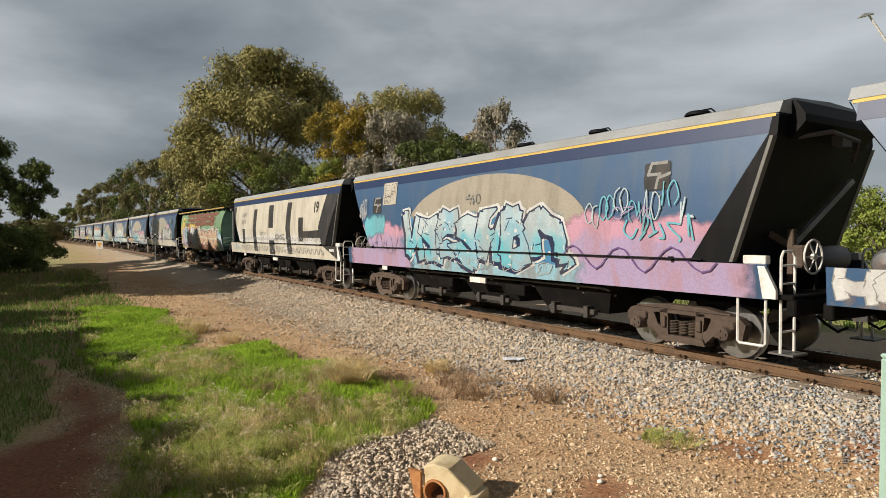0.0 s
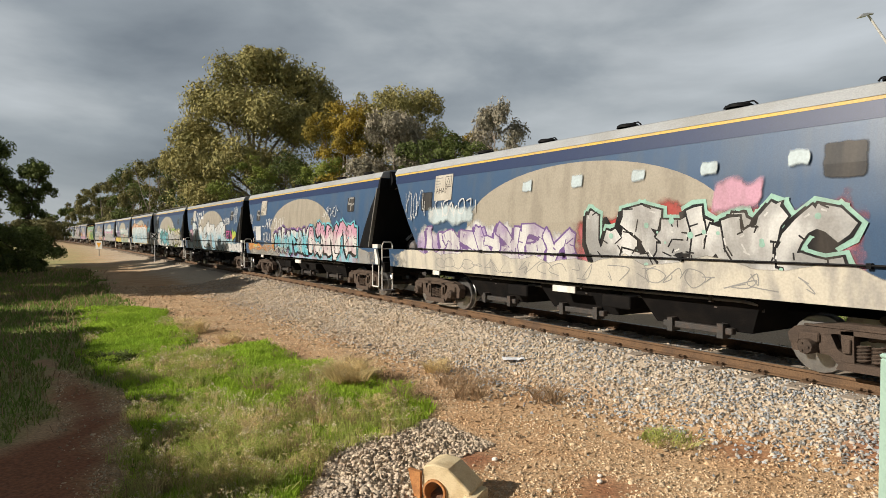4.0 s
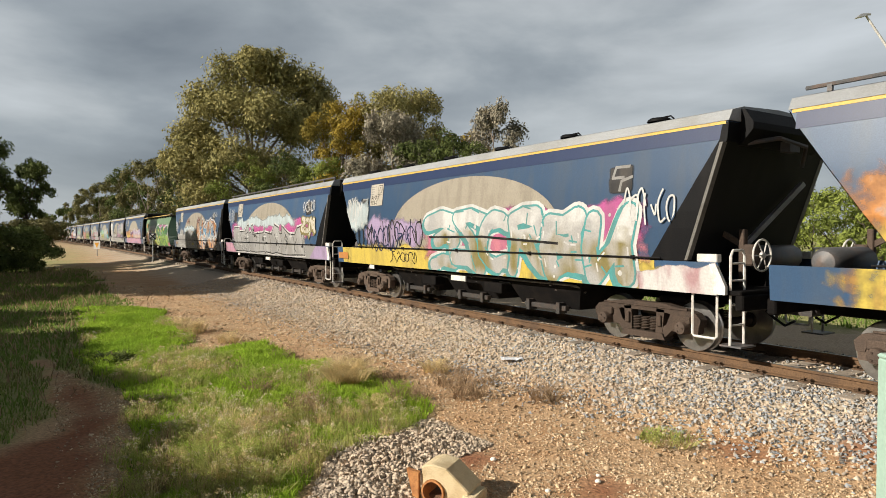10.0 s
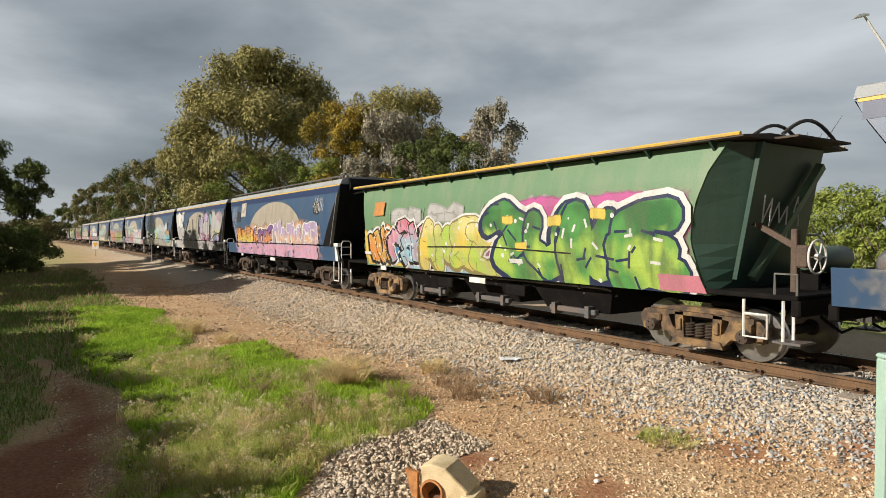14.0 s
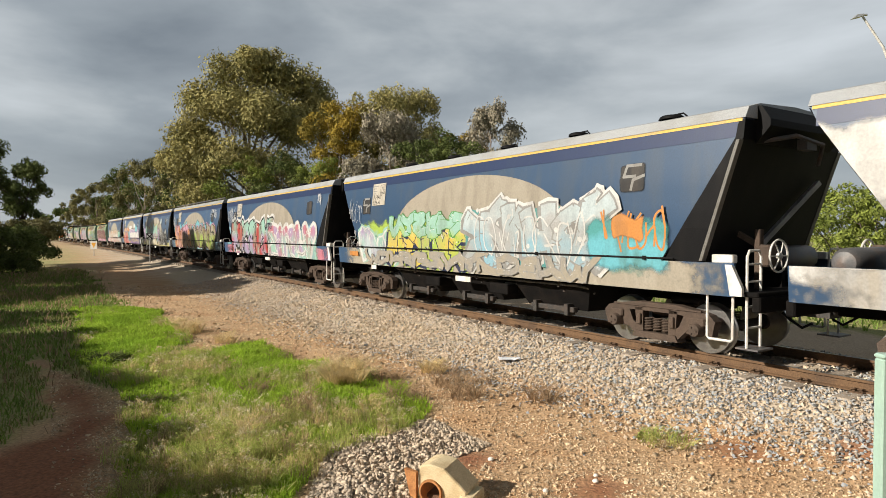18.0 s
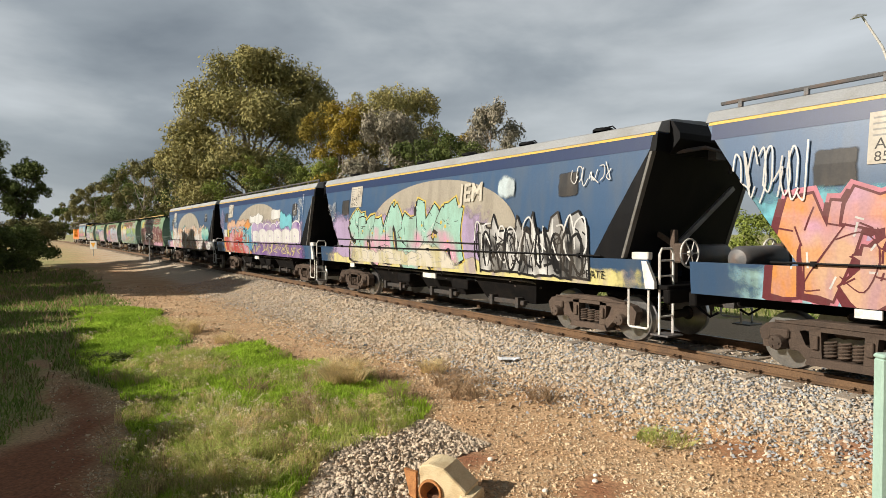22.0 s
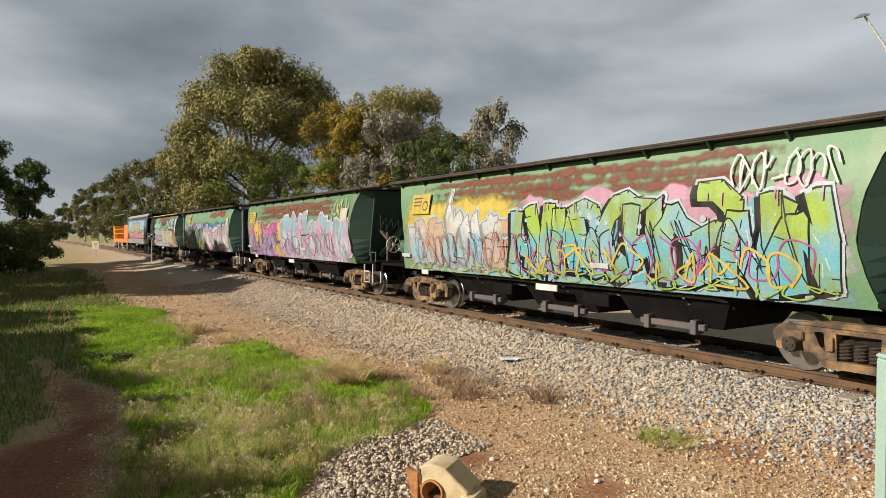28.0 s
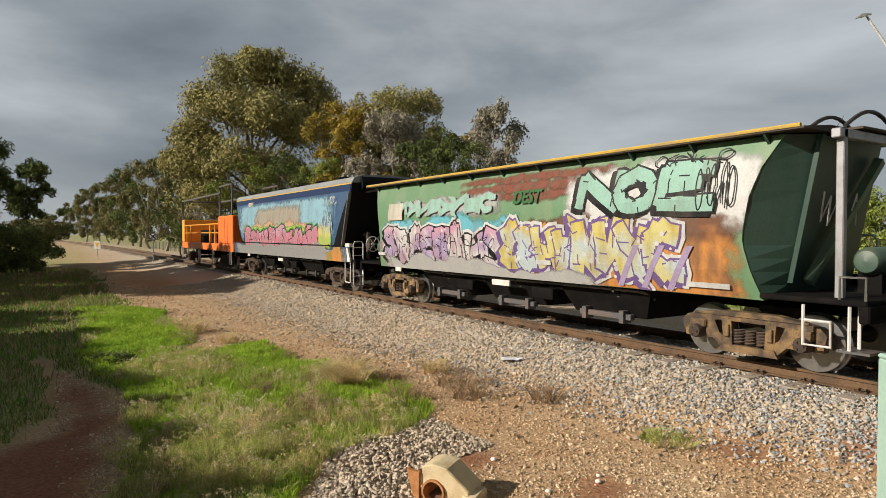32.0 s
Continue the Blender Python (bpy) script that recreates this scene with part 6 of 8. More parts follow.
def w14():
    s = blue_base(14, "864-H")
    s.blob(-6.5, 6.6, 0.98, 1.9, "silver", "white")
    s.blob(1.5, 6.5, 1.5, 3.2, "silver", "white", edge=0.4)
    s.blob(-7.2, -3.9, 1.2, 3.3, "white", edge=0.2)
    s.blob(-6.2, -2.4, 1.4, 2.4, "silver", edge=0.4)
    s.blob(-7.0, 6.8, 0.98, 1.45, "cream", "silver", edge=0.05)
    for pts in ([(-3.8, 1.5), (-3.4, 1.5), (-2.2, 2.7), (-2.35, 2.9)], [(-2.4, 2.0), (-1.4, 1.95), (-1.5, 2.15), (-2.3, 2.1)], [(-0.9, 1.9), (-0.7, 1.9), (-1.0, 2.85), (-1.15, 2.8)],
                [(0.3, 1.55), (1.2, 1.62), (1.0, 1.85), (1.15, 3.0), (0.65, 3.05), (0.55, 1.9)], [(1.9, 2.5), (2.1, 2.5), (2.2, 3.25), (2.0, 3.28)], [(3.1, 1.5), (3.9, 1.55), (3.75, 1.9), (3.9, 3.1), (3.45, 3.2), (3.4, 1.9)]):
        s.solid(pts, "black", name="block_stroke")
    s.blob(1.15, 1.75, 1.7, 2.9, "lilac", edge=0.2)
    s.rect(0.85, 1.0, 2.3, 2.9, "cyan")
    s.rect(3.55, 3.75, 2.4, 3.0, "sky")
    s.letters(-5.0, 3.0, 1.2, 1.8, 10, "silver", "white", "grey", None, fat=0.16, edge=0.02)
    s.letters(4.4, 6.4, 1.3, 1.95, 2, "azure", "lilac", "black", "lemon", fat=0.3)
    for pts in ([(-4.6, 2.9), (-3.4, 2.2), (-2.6, 1.7), (-1.0, 1.5), (0.4, 1.55)], [(-2.2, 2.75), (-1.9, 2.2), (-1.5, 1.2), (-1.1, 1.05)], [(0.3, 3.1), (0.1, 2.3), (0.2, 1.75), (-0.3, 1.5)],
                [(3.2, 3.15), (3.05, 2.4), (3.2, 1.8), (2.8, 1.5)], [(4.0, 1.6), (5.0, 1.95), (6.2, 1.85)]):
        s.ribbon([pts], 0.05, "black", "sprayed_line")
    s.ribbon([[(4.05, 3.1), (4.0, 2.3), (4.1, 1.75), (5.2, 2.05), (6.2, 1.95)]], 0.05, "lemon", "sprayed_line")
    s.tag(-5.0, 1.15, 9.6, 0.7, "lilac", 0.04, 10)
    s.tag(-4.6, 1.1, 9.0, 0.6, "grey", 0.035, 12)
    s.tag(1.4, 1.5, 2.0, 0.4, "magenta", 0.05, 4)
    s.blob(2.2, 3.2, 2.6, 3.1, "lilac", edge=0.2)
    s.tag(0.0, 1.05, 3.2, 0.3, "grey", 0.03, 7)
    s.tag(5.2, 2.5, 0.9, 0.6, "pink", 0.04)


def w15():
    s = blue_base(15, "926-A", mark=True)
    s.blob(-6.7, 6.7, 0.98, 1.5, "cream", "tan", edge=0.1)
    s.blob(-5.9, 5.7, 1.15, 2.0, "teal", "mint", edge=0.4)
    s.blob(-5.4, 1.2, 1.6, 2.30, "lime", "sky", edge=0.4)
    s.letters(-5.2, -3.4, 1.12, 1.95, 2, "lilac", "ice", "white", "mint", fat=0.40, third="mint")
    s.letters(-3.6, 0.2, 1.1, 2.02, 4, "lemon", "yellow", "navy", "lime", fat=0.42, third="lime", back="olive")
    s.letters(-3.4, 0.2, 1.82, 2.40, 4, "mint", "lime", "grass", None, fat=0.34, edge=0.03)
    s.solid([(0.15, 1.4), (0.6, 1.45), (0.45, 2.1), (0.2, 2.2)], "teal")
    s.letters(0.2, 4.4, 1.2, 2.50, 4, "ice", "sky", "grey", "white", fat=0.38, third="silver", back="teal")
    s.tag(0.6, 1.3, 3.6, 1.0, "white", 0.05, 6)
    s.blob(3.9, 5.7, 1.2, 2.2, "teal", "cyan")
    s.tag(4.3, 1.6, 1.3, 0.7, "orange", 0.06, 4)
    s.blob(4.5, 5.2, 1.7, 2.1, "orange", edge=0.1)
    s.letters(-5.0, 4.0, 1.02, 1.40, 9, "silver", "tan", "grey", None, fat=0.2, edge=0.02)
    s.rect(-6.1, -5.5, 1.22, 1.36, "orange")
    s.tag(-6.1, 2.2, 0.9, 0.7)
    s.tag(-5.9, 1.5, 0.7, 0.5)


def w16():
    s = blue_base(16, "907-Q")
    s.blob(-6.6, -4.2, 1.2, 2.3, "sky", "cyan", edge=0.4)
    s.blob(-6.8, 6.8, 0.98, 1.44, "lilac", "rose", edge=0.08)
    s.blob(-5.3, 0.9, 0.98, 1.8, "lilac", "rose")
    s.letters(-5.3, 0.4, 1.04, 2.42, 4, "mint", "lilac", "black", "white", fat=0.46, third="red", edge=0.085, back="red", lean=0.06)
    s.blob(0.2, 5.8, 0.98, 2.25, "sky", "mint", edge=0.4)
    s.letters(0.5, 5.3, 1.10, 2.2, 4, "rose", "mint", "white", "white", fat=0.34, edge=0.09, bubble=True, third="lilac", depth="grey")
    s.tag(-0.2, 2.05, 1.0, 0.3, "navy", 0.05, 4)
    s.tag(-6.3, 2.4, 1.5, 0.75, "white", 0.04, 6)
    s.tag(-6.1, 1.08, 0.6, 0.2, "black", 0.03, 3)
    s.tag(5.7, 2.9, 0.3, 0.4)


def w17():
    s = blue_base(17, "852-E")
    s.blob(-6.5, 6.0, 1.5, 2.55, "cyan", "sky", edge=0.3, ragged=0.35)
    s.blob(-6.6, 6.6, 0.98, 1.6, "mint", "sky", edge=0.2)
    s.letters(-5.6, -0.6, 1.04, 2.30, 5, "pink", "peach", "maroon", "rose", fat=0.40, third="orange", back="lilac")
    s.tag(-5.3, 1.2, 4.4, 0.9, "maroon", 0.028, 6)
    s.letters(-0.5, 5.5, 1.04, 2.36, 5, "tan", "lime", "black", "pink", fat=0.36, third="olive", back="brown")
    s.tag(4.6, 2.75, 1.3, 0.5, "white", 0.05, 5)
    s.tag(-6.3, 2.3, 1.0, 0.8, "white", 0.04, 5)
    s.letters(5.6, 6.8, 1.05, 1.4, 2, "sky", line="navy", shine=None)


def w18():
    s = blue_base(18, "903-D")
    s.blob(-6.2, 2.6, 0.98, 2.60, "lilac", edge=0.5)
    s.blob(-6.8, 6.8, 0.98, 1.30, "lilac", "lemon", edge=0.1)
    s.letters(-4.6, 1.1, 1.12, 2.44, 5, "mint", "pink", "black", "yellow", fat=0.44, third="mint", edge=0.035, back="pink", bubble=False)
    s.blob(-4.7, 1.4, 1.06, 1.50, "lemon", "cream", edge=0.15)
    s.tag(-4.6, 1.1, 5.6, 0.35, "grey", 0.022, 8)
    s.ribbon([[(-5.6, 1.72), (-2.0, 1.70), (2.4, 1.66)]], 0.035, "black", "sprayed_line")
    s.mass(2.0, 5.5, 1.04, 2.25, 6, "grey", "black", "black", third="white", inner=4)
    s.tag(2.0, 1.3, 3.4, 0.9, "white", 0.05, 7)
    s.tag(2.3, 1.1, 3.0, 0.9, "black", 0.07, 6)
    s.text("JEM", 1.4, 2.62, 0.58, "cream", bold=0.012)
    s.blob(2.8, 3.4, 2.6, 3.0, "ice", edge=0.2)
    s.tag(5.0, 2.75, 0.9, 0.4)
    s.tag(-6.3, 2.3, 0.6, 0.6)
    s.text("UPEATE", 5.1, 1.1, 0.20, "black")


def w19():
    s = blue_base(19, "-V")
    s.blob(-4.9, -0.9, 1.9, 2.6, "peach", "white")
    s.blob(-5.6, -0.6, 0.98, 2.05, "sky", "orange")
    s.blob(-2.6, -0.6, 1.7, 2.45, "orange", "peach", edge=0.3)
    s.letters(-5.0, -1.3, 1.0, 2.0, 4, "peach", "red", "red", "cyan", fat=0.36, third="pink", back="red", edge=0.05)
    s.wave(-4.6, -1.6, 2.2, 0.05, "lilac", 5, 0.03)
    s.letters(-1.9, -0.9, 1.4, 2.1, 2, "navy", "orange", "cyan", None, fat=0.2)
    s.blob(-0.9, 6.0, 0.98, 2.5, "lilac", "purple", edge=0.4)
    s.blob(-1.1, 0.3, 1.2, 2.4, "cyan", "azure", edge=0.3)
    s.mass(-0.5, 5.6, 1.5, 2.42, 7, "lilac", "purple", "white", third="purple", round_top=True, inner=0)
    s.mass(-0.4, 5.5, 1.52, 2.12, 6, "white", "white", "lilac", third="white", round_top=True, inner=0)
    s.tag(-0.6, 1.05, 6.2, 0.5, "lemon", 0.045, 10)
    s.drips(-0.6, 5.6, 1.55, "purple", 20, 0.4)
    s.blob(3.3, 4.8, 2.0, 2.75, "cyan", edge=0.2)
    s.blob(-0.9, 1.2, 2.35, 2.72, "white", edge=0.08, ragged=0.12)
    s.blob(2.2, 3.4, 2.45, 2.90, "white", edge=0.08, ragged=0.12)
    s.tag(4.9, 2.3, 0.9, 0.95)
    s.tag(-6.1, 2.0, 0.8, 1.1, "lilac", 0.04, 4)
    s.rect(-5.2, -4.7, 1.75, 2.1, "white")
    s.rect(-4.6, -4.3, 1.75, 2.1, "yellow")


def w20():
    s = blue_base(20, "903-C", mark=True)
    s.blob(-6.0, 6.0, 1.2, 2.35, "teal", "mint", edge=0.5, ragged=0.35)
    s.blob(-6.9, 6.9, 0.98, 1.5, "cream", "pink", edge=0.2)
    s.blob(-4.9, 4.6, 1.1, 1.9, "white", "lilac", edge=0.3)
    s.letters(-5.0, 4.6, 1.04, 2.34, 7, "peach", "white", "grey", None, fat=0.30, third="white", lean=0.35, edge=0.03, back="peach")
    s.tag(-4.6, 1.2, 8.8, 0.9, "black", 0.022, 14)
    s.tag(-4.4, 1.1, 8.8, 0.4, "rose", 0.03, 10)
    for x in (-2.6, -0.2, 2.2, 4.4):
        s.solid([(x + .45 * math.cos(a), 1.0 + .16 * math.sin(a)) for a in [math.pi * j / 8 for j in range(9)]], "peach", name="paint_spot")
    s.blob(4.0, 5.9, 1.5, 2.4, "mint", "teal", edge=0.4)
    s.letters(5.0, 6.6, 1.02, 1.4, 4, "white", line="grey", shine=None)
    s.tag(-6.1, 1.9, 1.0, 1.2, "azure", 0.04, 5)
    s.tag(-4.1, 2.4, 0.8, 0.5, "ice", 0.05, 2)


def w21():
    s = green_base(21)
    red_oxide(s, -4.9, 5.2, 2.62, 3.10)
    s.blob(-5.5, 5.4, 0.97, 2.35, "rose", "lilac", edge=0.5)
    s.letters(-5.1, 5.1, 1.1, 2.45, 6, "maroon", "rust", "cream", None, fat=0.40, edge=0.04, third="maroon", depth="maroon", back="maroon", lean=0.25)
    s.tag(-4.8, 1.2, 9.4, 0.7, "white", 0.03, 12)
    green_plate(s, -4.6, 2.45)
    s.blob(-5.5, 5.4, 0.97, 1.28, "lilac", "pink", edge=0.12)
    s.plates_low()


def w22():
    s = green_base(22)
    red_oxide(s, -4.9, 5.2, 2.55, 3.10)
    s.blob(-5.5, -0.6, 1.7, 2.75, "yellow", "orange", edge=0.4)
    s.blob(-5.6, 5.6, 0.97, 2.0, "ice", "sky", edge=0.3)
    s.blob(-1.0, 5.6, 1.2, 2.60, "pink", "white", edge=0.10, ragged=0.35)
    s.letters(-5.1, -0.9, 1.05, 2.25, 5, "white", "sky", "grey", "ice", fat=0.36, third="peach", edge=0.04, back="lilac")
    s.letters(-1.0, 5.1, 1.04, 2.45, 7, "lime", "cyan", "black", "ice", fat=0.34, third="sky", edge=0.035, back="cyan")
    s.tag(-0.8, 1.1, 5.8, 1.0, "black", 0.03, 10)
    s.tag(-0.8, 1.1, 5.8, 0.8, "magenta", 0.03, 8)
    s.tag(-0.6, 1.1, 5.4, 0.6, "yellow", 0.05, 8)
    s.tag(-4.8, 1.1, 4.0, 0.8, "rose", 0.025, 8)
    s.tag(-4.8, 1.1, 4.0, 0.8, "black", 0.022, 8)
    s.tag(-5.3, 0.98, 10.6, 0.22, "lime", 0.03, 18)
    s.drips(-0.8, 5.2, 2.45, "pink", 12, 0.2)
    s.tag(3.9, 2.45, 1.4, 0.55, "white", 0.04, 5)
    green_plate(s, -5.0, 2.38)
    s.plates_low()


def w23():
    s = green_base(23)
    red_oxide(s, -4.4, 5.1)
    s.blob(-5.5, -0.9, 0.97, 2.35, "yellow", "pink", edge=0.3)
    s.blob(-1.2, 5.5, 0.97, 2.5, "mint", "pink", edge=0.4)
    s.letters(-5.3, -0.9, 1.05, 2.25, 4, "magenta", "lilac", "purple", "peach", fat=0.40, third="yellow", back="olive")
    s.letters(-1.0, 5.2, 1.05, 2.45, 6, "sky", "ice", "lilac", "white", fat=0.34, third="pink", back="mint")
    s.tag(-0.8, 1.1, 5.8, 1.0, "rose", 0.03, 9)
    s.tag(-5.0, 1.1, 9.8, 0.8, "navy", 0.028, 10)
    s.wave(-5.0, 1.0, 1.5, 0.28, "azure", 4, 0.035)
    s.tag(4.2, 2.5, 1.2, 0.5, "lemon", 0.04)
    green_plate(s, -5.2, 2.35)
    s.rect(4.9, 5.4, 2.3, 2.7, "cream")
    s.plates_low()


def w24():
    s = green_base(24)
    s.blob(1.0, 4.6, 2.7, 3.12, "rust", edge=0.2, ragged=0.2)
    s.blob(-5.4, 0.2, 1.9, 2.62, "lilac", "pink", edge=0.35)
    s.blob(-0.6, 5.5, 1.6, 2.55, "azure", "sky", edge=0.35, ragged=0.15)
    s.blob(-0.4, 5.6, 0.97, 2.28, "white", "ice", edge=0.3)
    s.blob(-5.4, -0.2, 0.97, 2.2, "navy", "black", edge=0.25)
    s.letters(-5.2, -0.4, 1.02, 2.36, 5, "purple", "teal", "lime", None, fat=0.30, edge=0.05, third="navy", depth="black")
    s.tag(-5.1, 1.0, 4.8, 1.0, "lime", 0.03, 8)
    s.tag(-5.1, 1.0, 4.8, 0.5, "yellow", 0.035, 8)
    s.letters(0.0, 5.2, 1.02, 2.22, 4, "silver", "white", "magenta", "white", fat=0.42, edge=0.06, third="silver", depth="magenta", back="grey", lean=0.3)
    s.ribbon([[(-0.35, 1.9), (-0.3, 1.5), (-0.1, 1.2), (-0.15, 0.98)]], 0.13, "lime", "sprayed_line")
    for x in (-0.3, 0.4, 3.0, 3.9):
        s.blob(x, x + 0.3, 2.30, 2.58, "azure", edge=0.1, ragged=0.03)
    green_plate(s, -4.6, 2.55)
    s.rect(5.0, 5.4, 2.4, 2.7, "cream")
    s.plates_low()


def w25():
    s = green_base(25)
    red_oxide(s, -1.8, 3.5, 2.55, 3.12)
    s.blob(-4.0, 0.2, 2.3, 2.85, "silver", "mint", edge=0.3)
    s.blob(1.9, 5.9, 1.9, 3.12, "white", "pink", edge=0.35)
    s.blob(-5.5, 0.8, 1.6, 2.30, "cyan", "mint", edge=0.3)
    s.blob(-5.6, 0.3, 0.97, 1.98, "white", "pink", edge=0.25)
    s.blob(-0.2, 5.6, 0.97, 2.2, "brown", "orange", edge=0.25, ragged=0.3)
    s.letters(-5.2, 0.1, 1.12, 2.02, 6, "pink", "lilac", "black", "white", fat=0.36, third="white", back="lilac")
    s.tag(-5.1, 1.1, 5.0, 0.8, "black", 0.022, 9)
    s.letters(0.1, 4.4, 1.12, 2.12, 6, "yellow", "ice", "purple", "white", fat=0.40, third="lemon", back="orange")
    s.blob(-5.4, 3.0, 0.96, 1.28, "white", "silver", edge=0.12)
    for x in (3.2, 3.7, 4.2):
        s.solid([(x, 1.0), (x + .12, 1.0), (x + .55, 1.7), (x + .43, 1.7)], "lilac", name="painted_stripe")
    s.text("DEST", 0.5, 2.5, 0.36, "leaf", bold=0.012, lean=0.2)
    s.letters(2.3, 4.9, 2.24, 2.90, 3, "mint", "mint", "black", None, fat=0.26, edge=0.05, forms="NOE", spell=True, shine=None)
    s.tag(4.0, 2.92, 1.3, 0.2, "black", 0.03)
    s.tag(4.8, 2.2, 0.6, 0.7, "black", 0.03, 3)
    s.letters(-4.4, -0.2, 2.35, 2.7, 6, "mint", line="silver", shine=None, fat=0.24, edge=0.02)
    s.rect(-4.9, -4.1, 2.25, 2.7, "cream", "data_panel", "pale painted data panel")
    s.rect(4.6, 5.3, 1.08, 1.16, "white", "white_plate")
    s.plates_low()


def w26():
    s = blue_base(26, mark=True, dome=False)
    s.blob(-6.6, 6.0, 1.5, 3.26, "sky", "azure", edge=0.2, ragged=0.05, strength=0.62)
    s.blob(-3.6, 2.6, 1.8, 3.12, "tan", "peach", edge=0.5, ragged=0.1)
    s.blob(-5.4, 4.4, 1.5, 2.35, "peach", "orange", edge=0.3)
    s.blob(-5.4, 5.0, 1.2, 2.20, "lime", "grass", edge=0.2)
    s.letters(-5.0, 4.2, 1.30, 2.08, 7, "pink", "rose", "black", "grass", fat=0.36, third="rose", back="pink", lean=0.3)
    s.blob(4.2, 5.4, 1.3, 2.3, "lemon", "lime", edge=0.3)
    s.blob(-7.0, 6.9, 0.98, 1.44, "silver", "grey", edge=0.04)
    s.tag(-5.4, 1.05, 9.4, 0.32, "grey", 0.04, 14)
    s.blob(4.8, 6.2, 0.98, 1.42, "grass", "orange", edge=0.1)
    s.tag(4.6, 1.9, 0.9, 0.7, "ice", 0.035, 4)
    s.tag(4.9, 2.85, 0.9, 0.3)


LABELS = {0: "blue grain hopper wagon with white scrawls and an orange sill", 1: "blue hopper wagon with cyan and pink graffiti below a half sun",
          2: "hopper wagon overpainted cream with huge black block strokes", 3: "green and rust hopper wagon with orange-edged lilac graffiti",
          4: "blue hopper wagon with white and red graffiti along its side", 5: "blue hopper wagon with white scrawls, white square, orange sill",
          6: "blue hopper wagon with chrome letters and tall white strokes", 7: "blue hopper wagon with peach, teal and green graffiti letters",
          8: "blue hopper wagon with pale bubble letters in an orange glow", 9: "blue hopper wagon with yellow band, silver and purple graffiti",
          10: "blue hopper wagon with long chrome graffiti edged in pink", 11: "blue hopper wagon with grey scrawls and orange-edged letters",
          12: "bright green hopper wagon with yellow, pink and lime letters", 13: "dark blue hopper wagon with peach and lilac graffiti haze",
          14: "blue hopper wagon smeared white with black block strokes", 15: "blue hopper wagon with yellow and ice-blue graffiti letters",
          16: "blue hopper wagon with mint-to-red letters and rose bubbles", 17: "blue hopper wagon with pink and brown letters under cyan spray",
          18: "blue hopper wagon with mint letters on a lilac cloud", 19: "blue hopper wagon with red letters and white-purple clouds",
          20: "blue hopper wagon with peach letters on a teal haze", 21: "green hopper wagon with maroon graffiti outlined in white",
          22: "green and rust hopper wagon with dense multicoloured graffiti", 23: "green and red hopper wagon with pastel mint-pink graffiti",
          24: "green hopper wagon with lime-edged purple and white-red letters", 25: "green hopper wagon with pink and yellow letters, brown cloud",
          26: "blue hopper wagon with pink letters on green, peach glow"}
for k, dress in enumerate((w00, w01, w02, w03, w04, w05, w06, w07, w08, w09, w10, w11, w12, w13, w14, w15, w16, w17, w18, w19, w20, w21, w22, w23, w24, w25, w26)):
    dress()
    tagged(TRAIN[k], LABELS[k], "wagon", "wagons of the grain train")


def shunters_wagon():
    """The low orange riding wagon at the tail: deck, end boxes, handrails, a tall frame."""
    w = new("riding_wagon")
    part("deck", Geo().box(-6.6, 6.7, -1.25, 1.25, 0.95, 1.35, 0.03), M["orange"], w)
    part("underframe", Geo().box(-6.3, 6.4, -0.4, 0.4, 0.6, 0.95, 0.02), M["under"], w)
    box = part("end_box", Geo().box(3.6, 6.6, -1.25, 1.25, 1.35, 2.85, 0.04), M["orange"], w)
    part("box_door", Geo().box(4.3, 5.1, -1.275, -1.248, 1.45, 2.7), M["orange"], box)
    part("grab_iron", Geo().tube([(5.6, -1.3, 1.5), (5.6, -1.33, 2.0), (5.6, -1.3, 2.5)], 0.02, 6), M["white"], box)
    part("end_panel", Geo().box(-6.6, -5.9, -1.25, 1.25, 1.35, 2.85, 0.04), M["amber"], w)
    for y in (-1.2, 1.2):
        g = Geo().tube([(-5.8, y, 2.45), (3.5, y, 2.45)], 0.035, 6).tube([(-5.8, y, 1.95), (3.5, y, 1.95)], 0.03, 6)
        rail = part("handrail", g, M["amber"], w)
        for x in (-5.0, -3.8, 1.5, 2.7):
            part("rail_post", Geo().box(x - 0.05, x + 0.05, y - 0.05, y + 0.05, 1.35, 2.5), M["amber"], rail)
        for x in (-6.4, -1.2, 2.4, 6.2):
            part("step_stirrup", Geo().tube([(x - 0.2, y * 1.05, 1.0), (x - 0.2, y * 1.05, 0.3), (x + 0.2, y * 1.05, 0.3), (x + 0.2, y * 1.05, 1.0)], 0.03, 6), M["white"], w)
        fr = part("upper_frame", Geo().tube([(-6.5, y, 2.85), (-6.5, y, 4.1), (3.8, y, 4.1), (3.8, y, 2.85)], 0.06, 6).tube([(3.8, y, 4.1), (3.8, y, 4.45), (6.4, y, 4.45), (6.4, y, 2.85)], 0.06, 6), M["tank"], w)
    part("cross_bar", Geo().tube([(-6.5, -1.2, 4.1), (-6.5, 1.2, 4.1)], 0.05, 6), M["tank"], w)
    part("machinery", Geo().box(-3.0, 1.5, -0.8, 0.8, 1.35, 2.15, 0.06), M["under"], w)
    coupler(w, 1)
    coupler(w, -1)
    make_bogie(w, -4.7, "bogie")
    make_bogie(w, 4.7, "bogie")
    return tagged(w, "low orange riding wagon with yellow handrails at the tail", "wagon", "wagons of the grain train")


TRAIN.append(shunters_wagon())


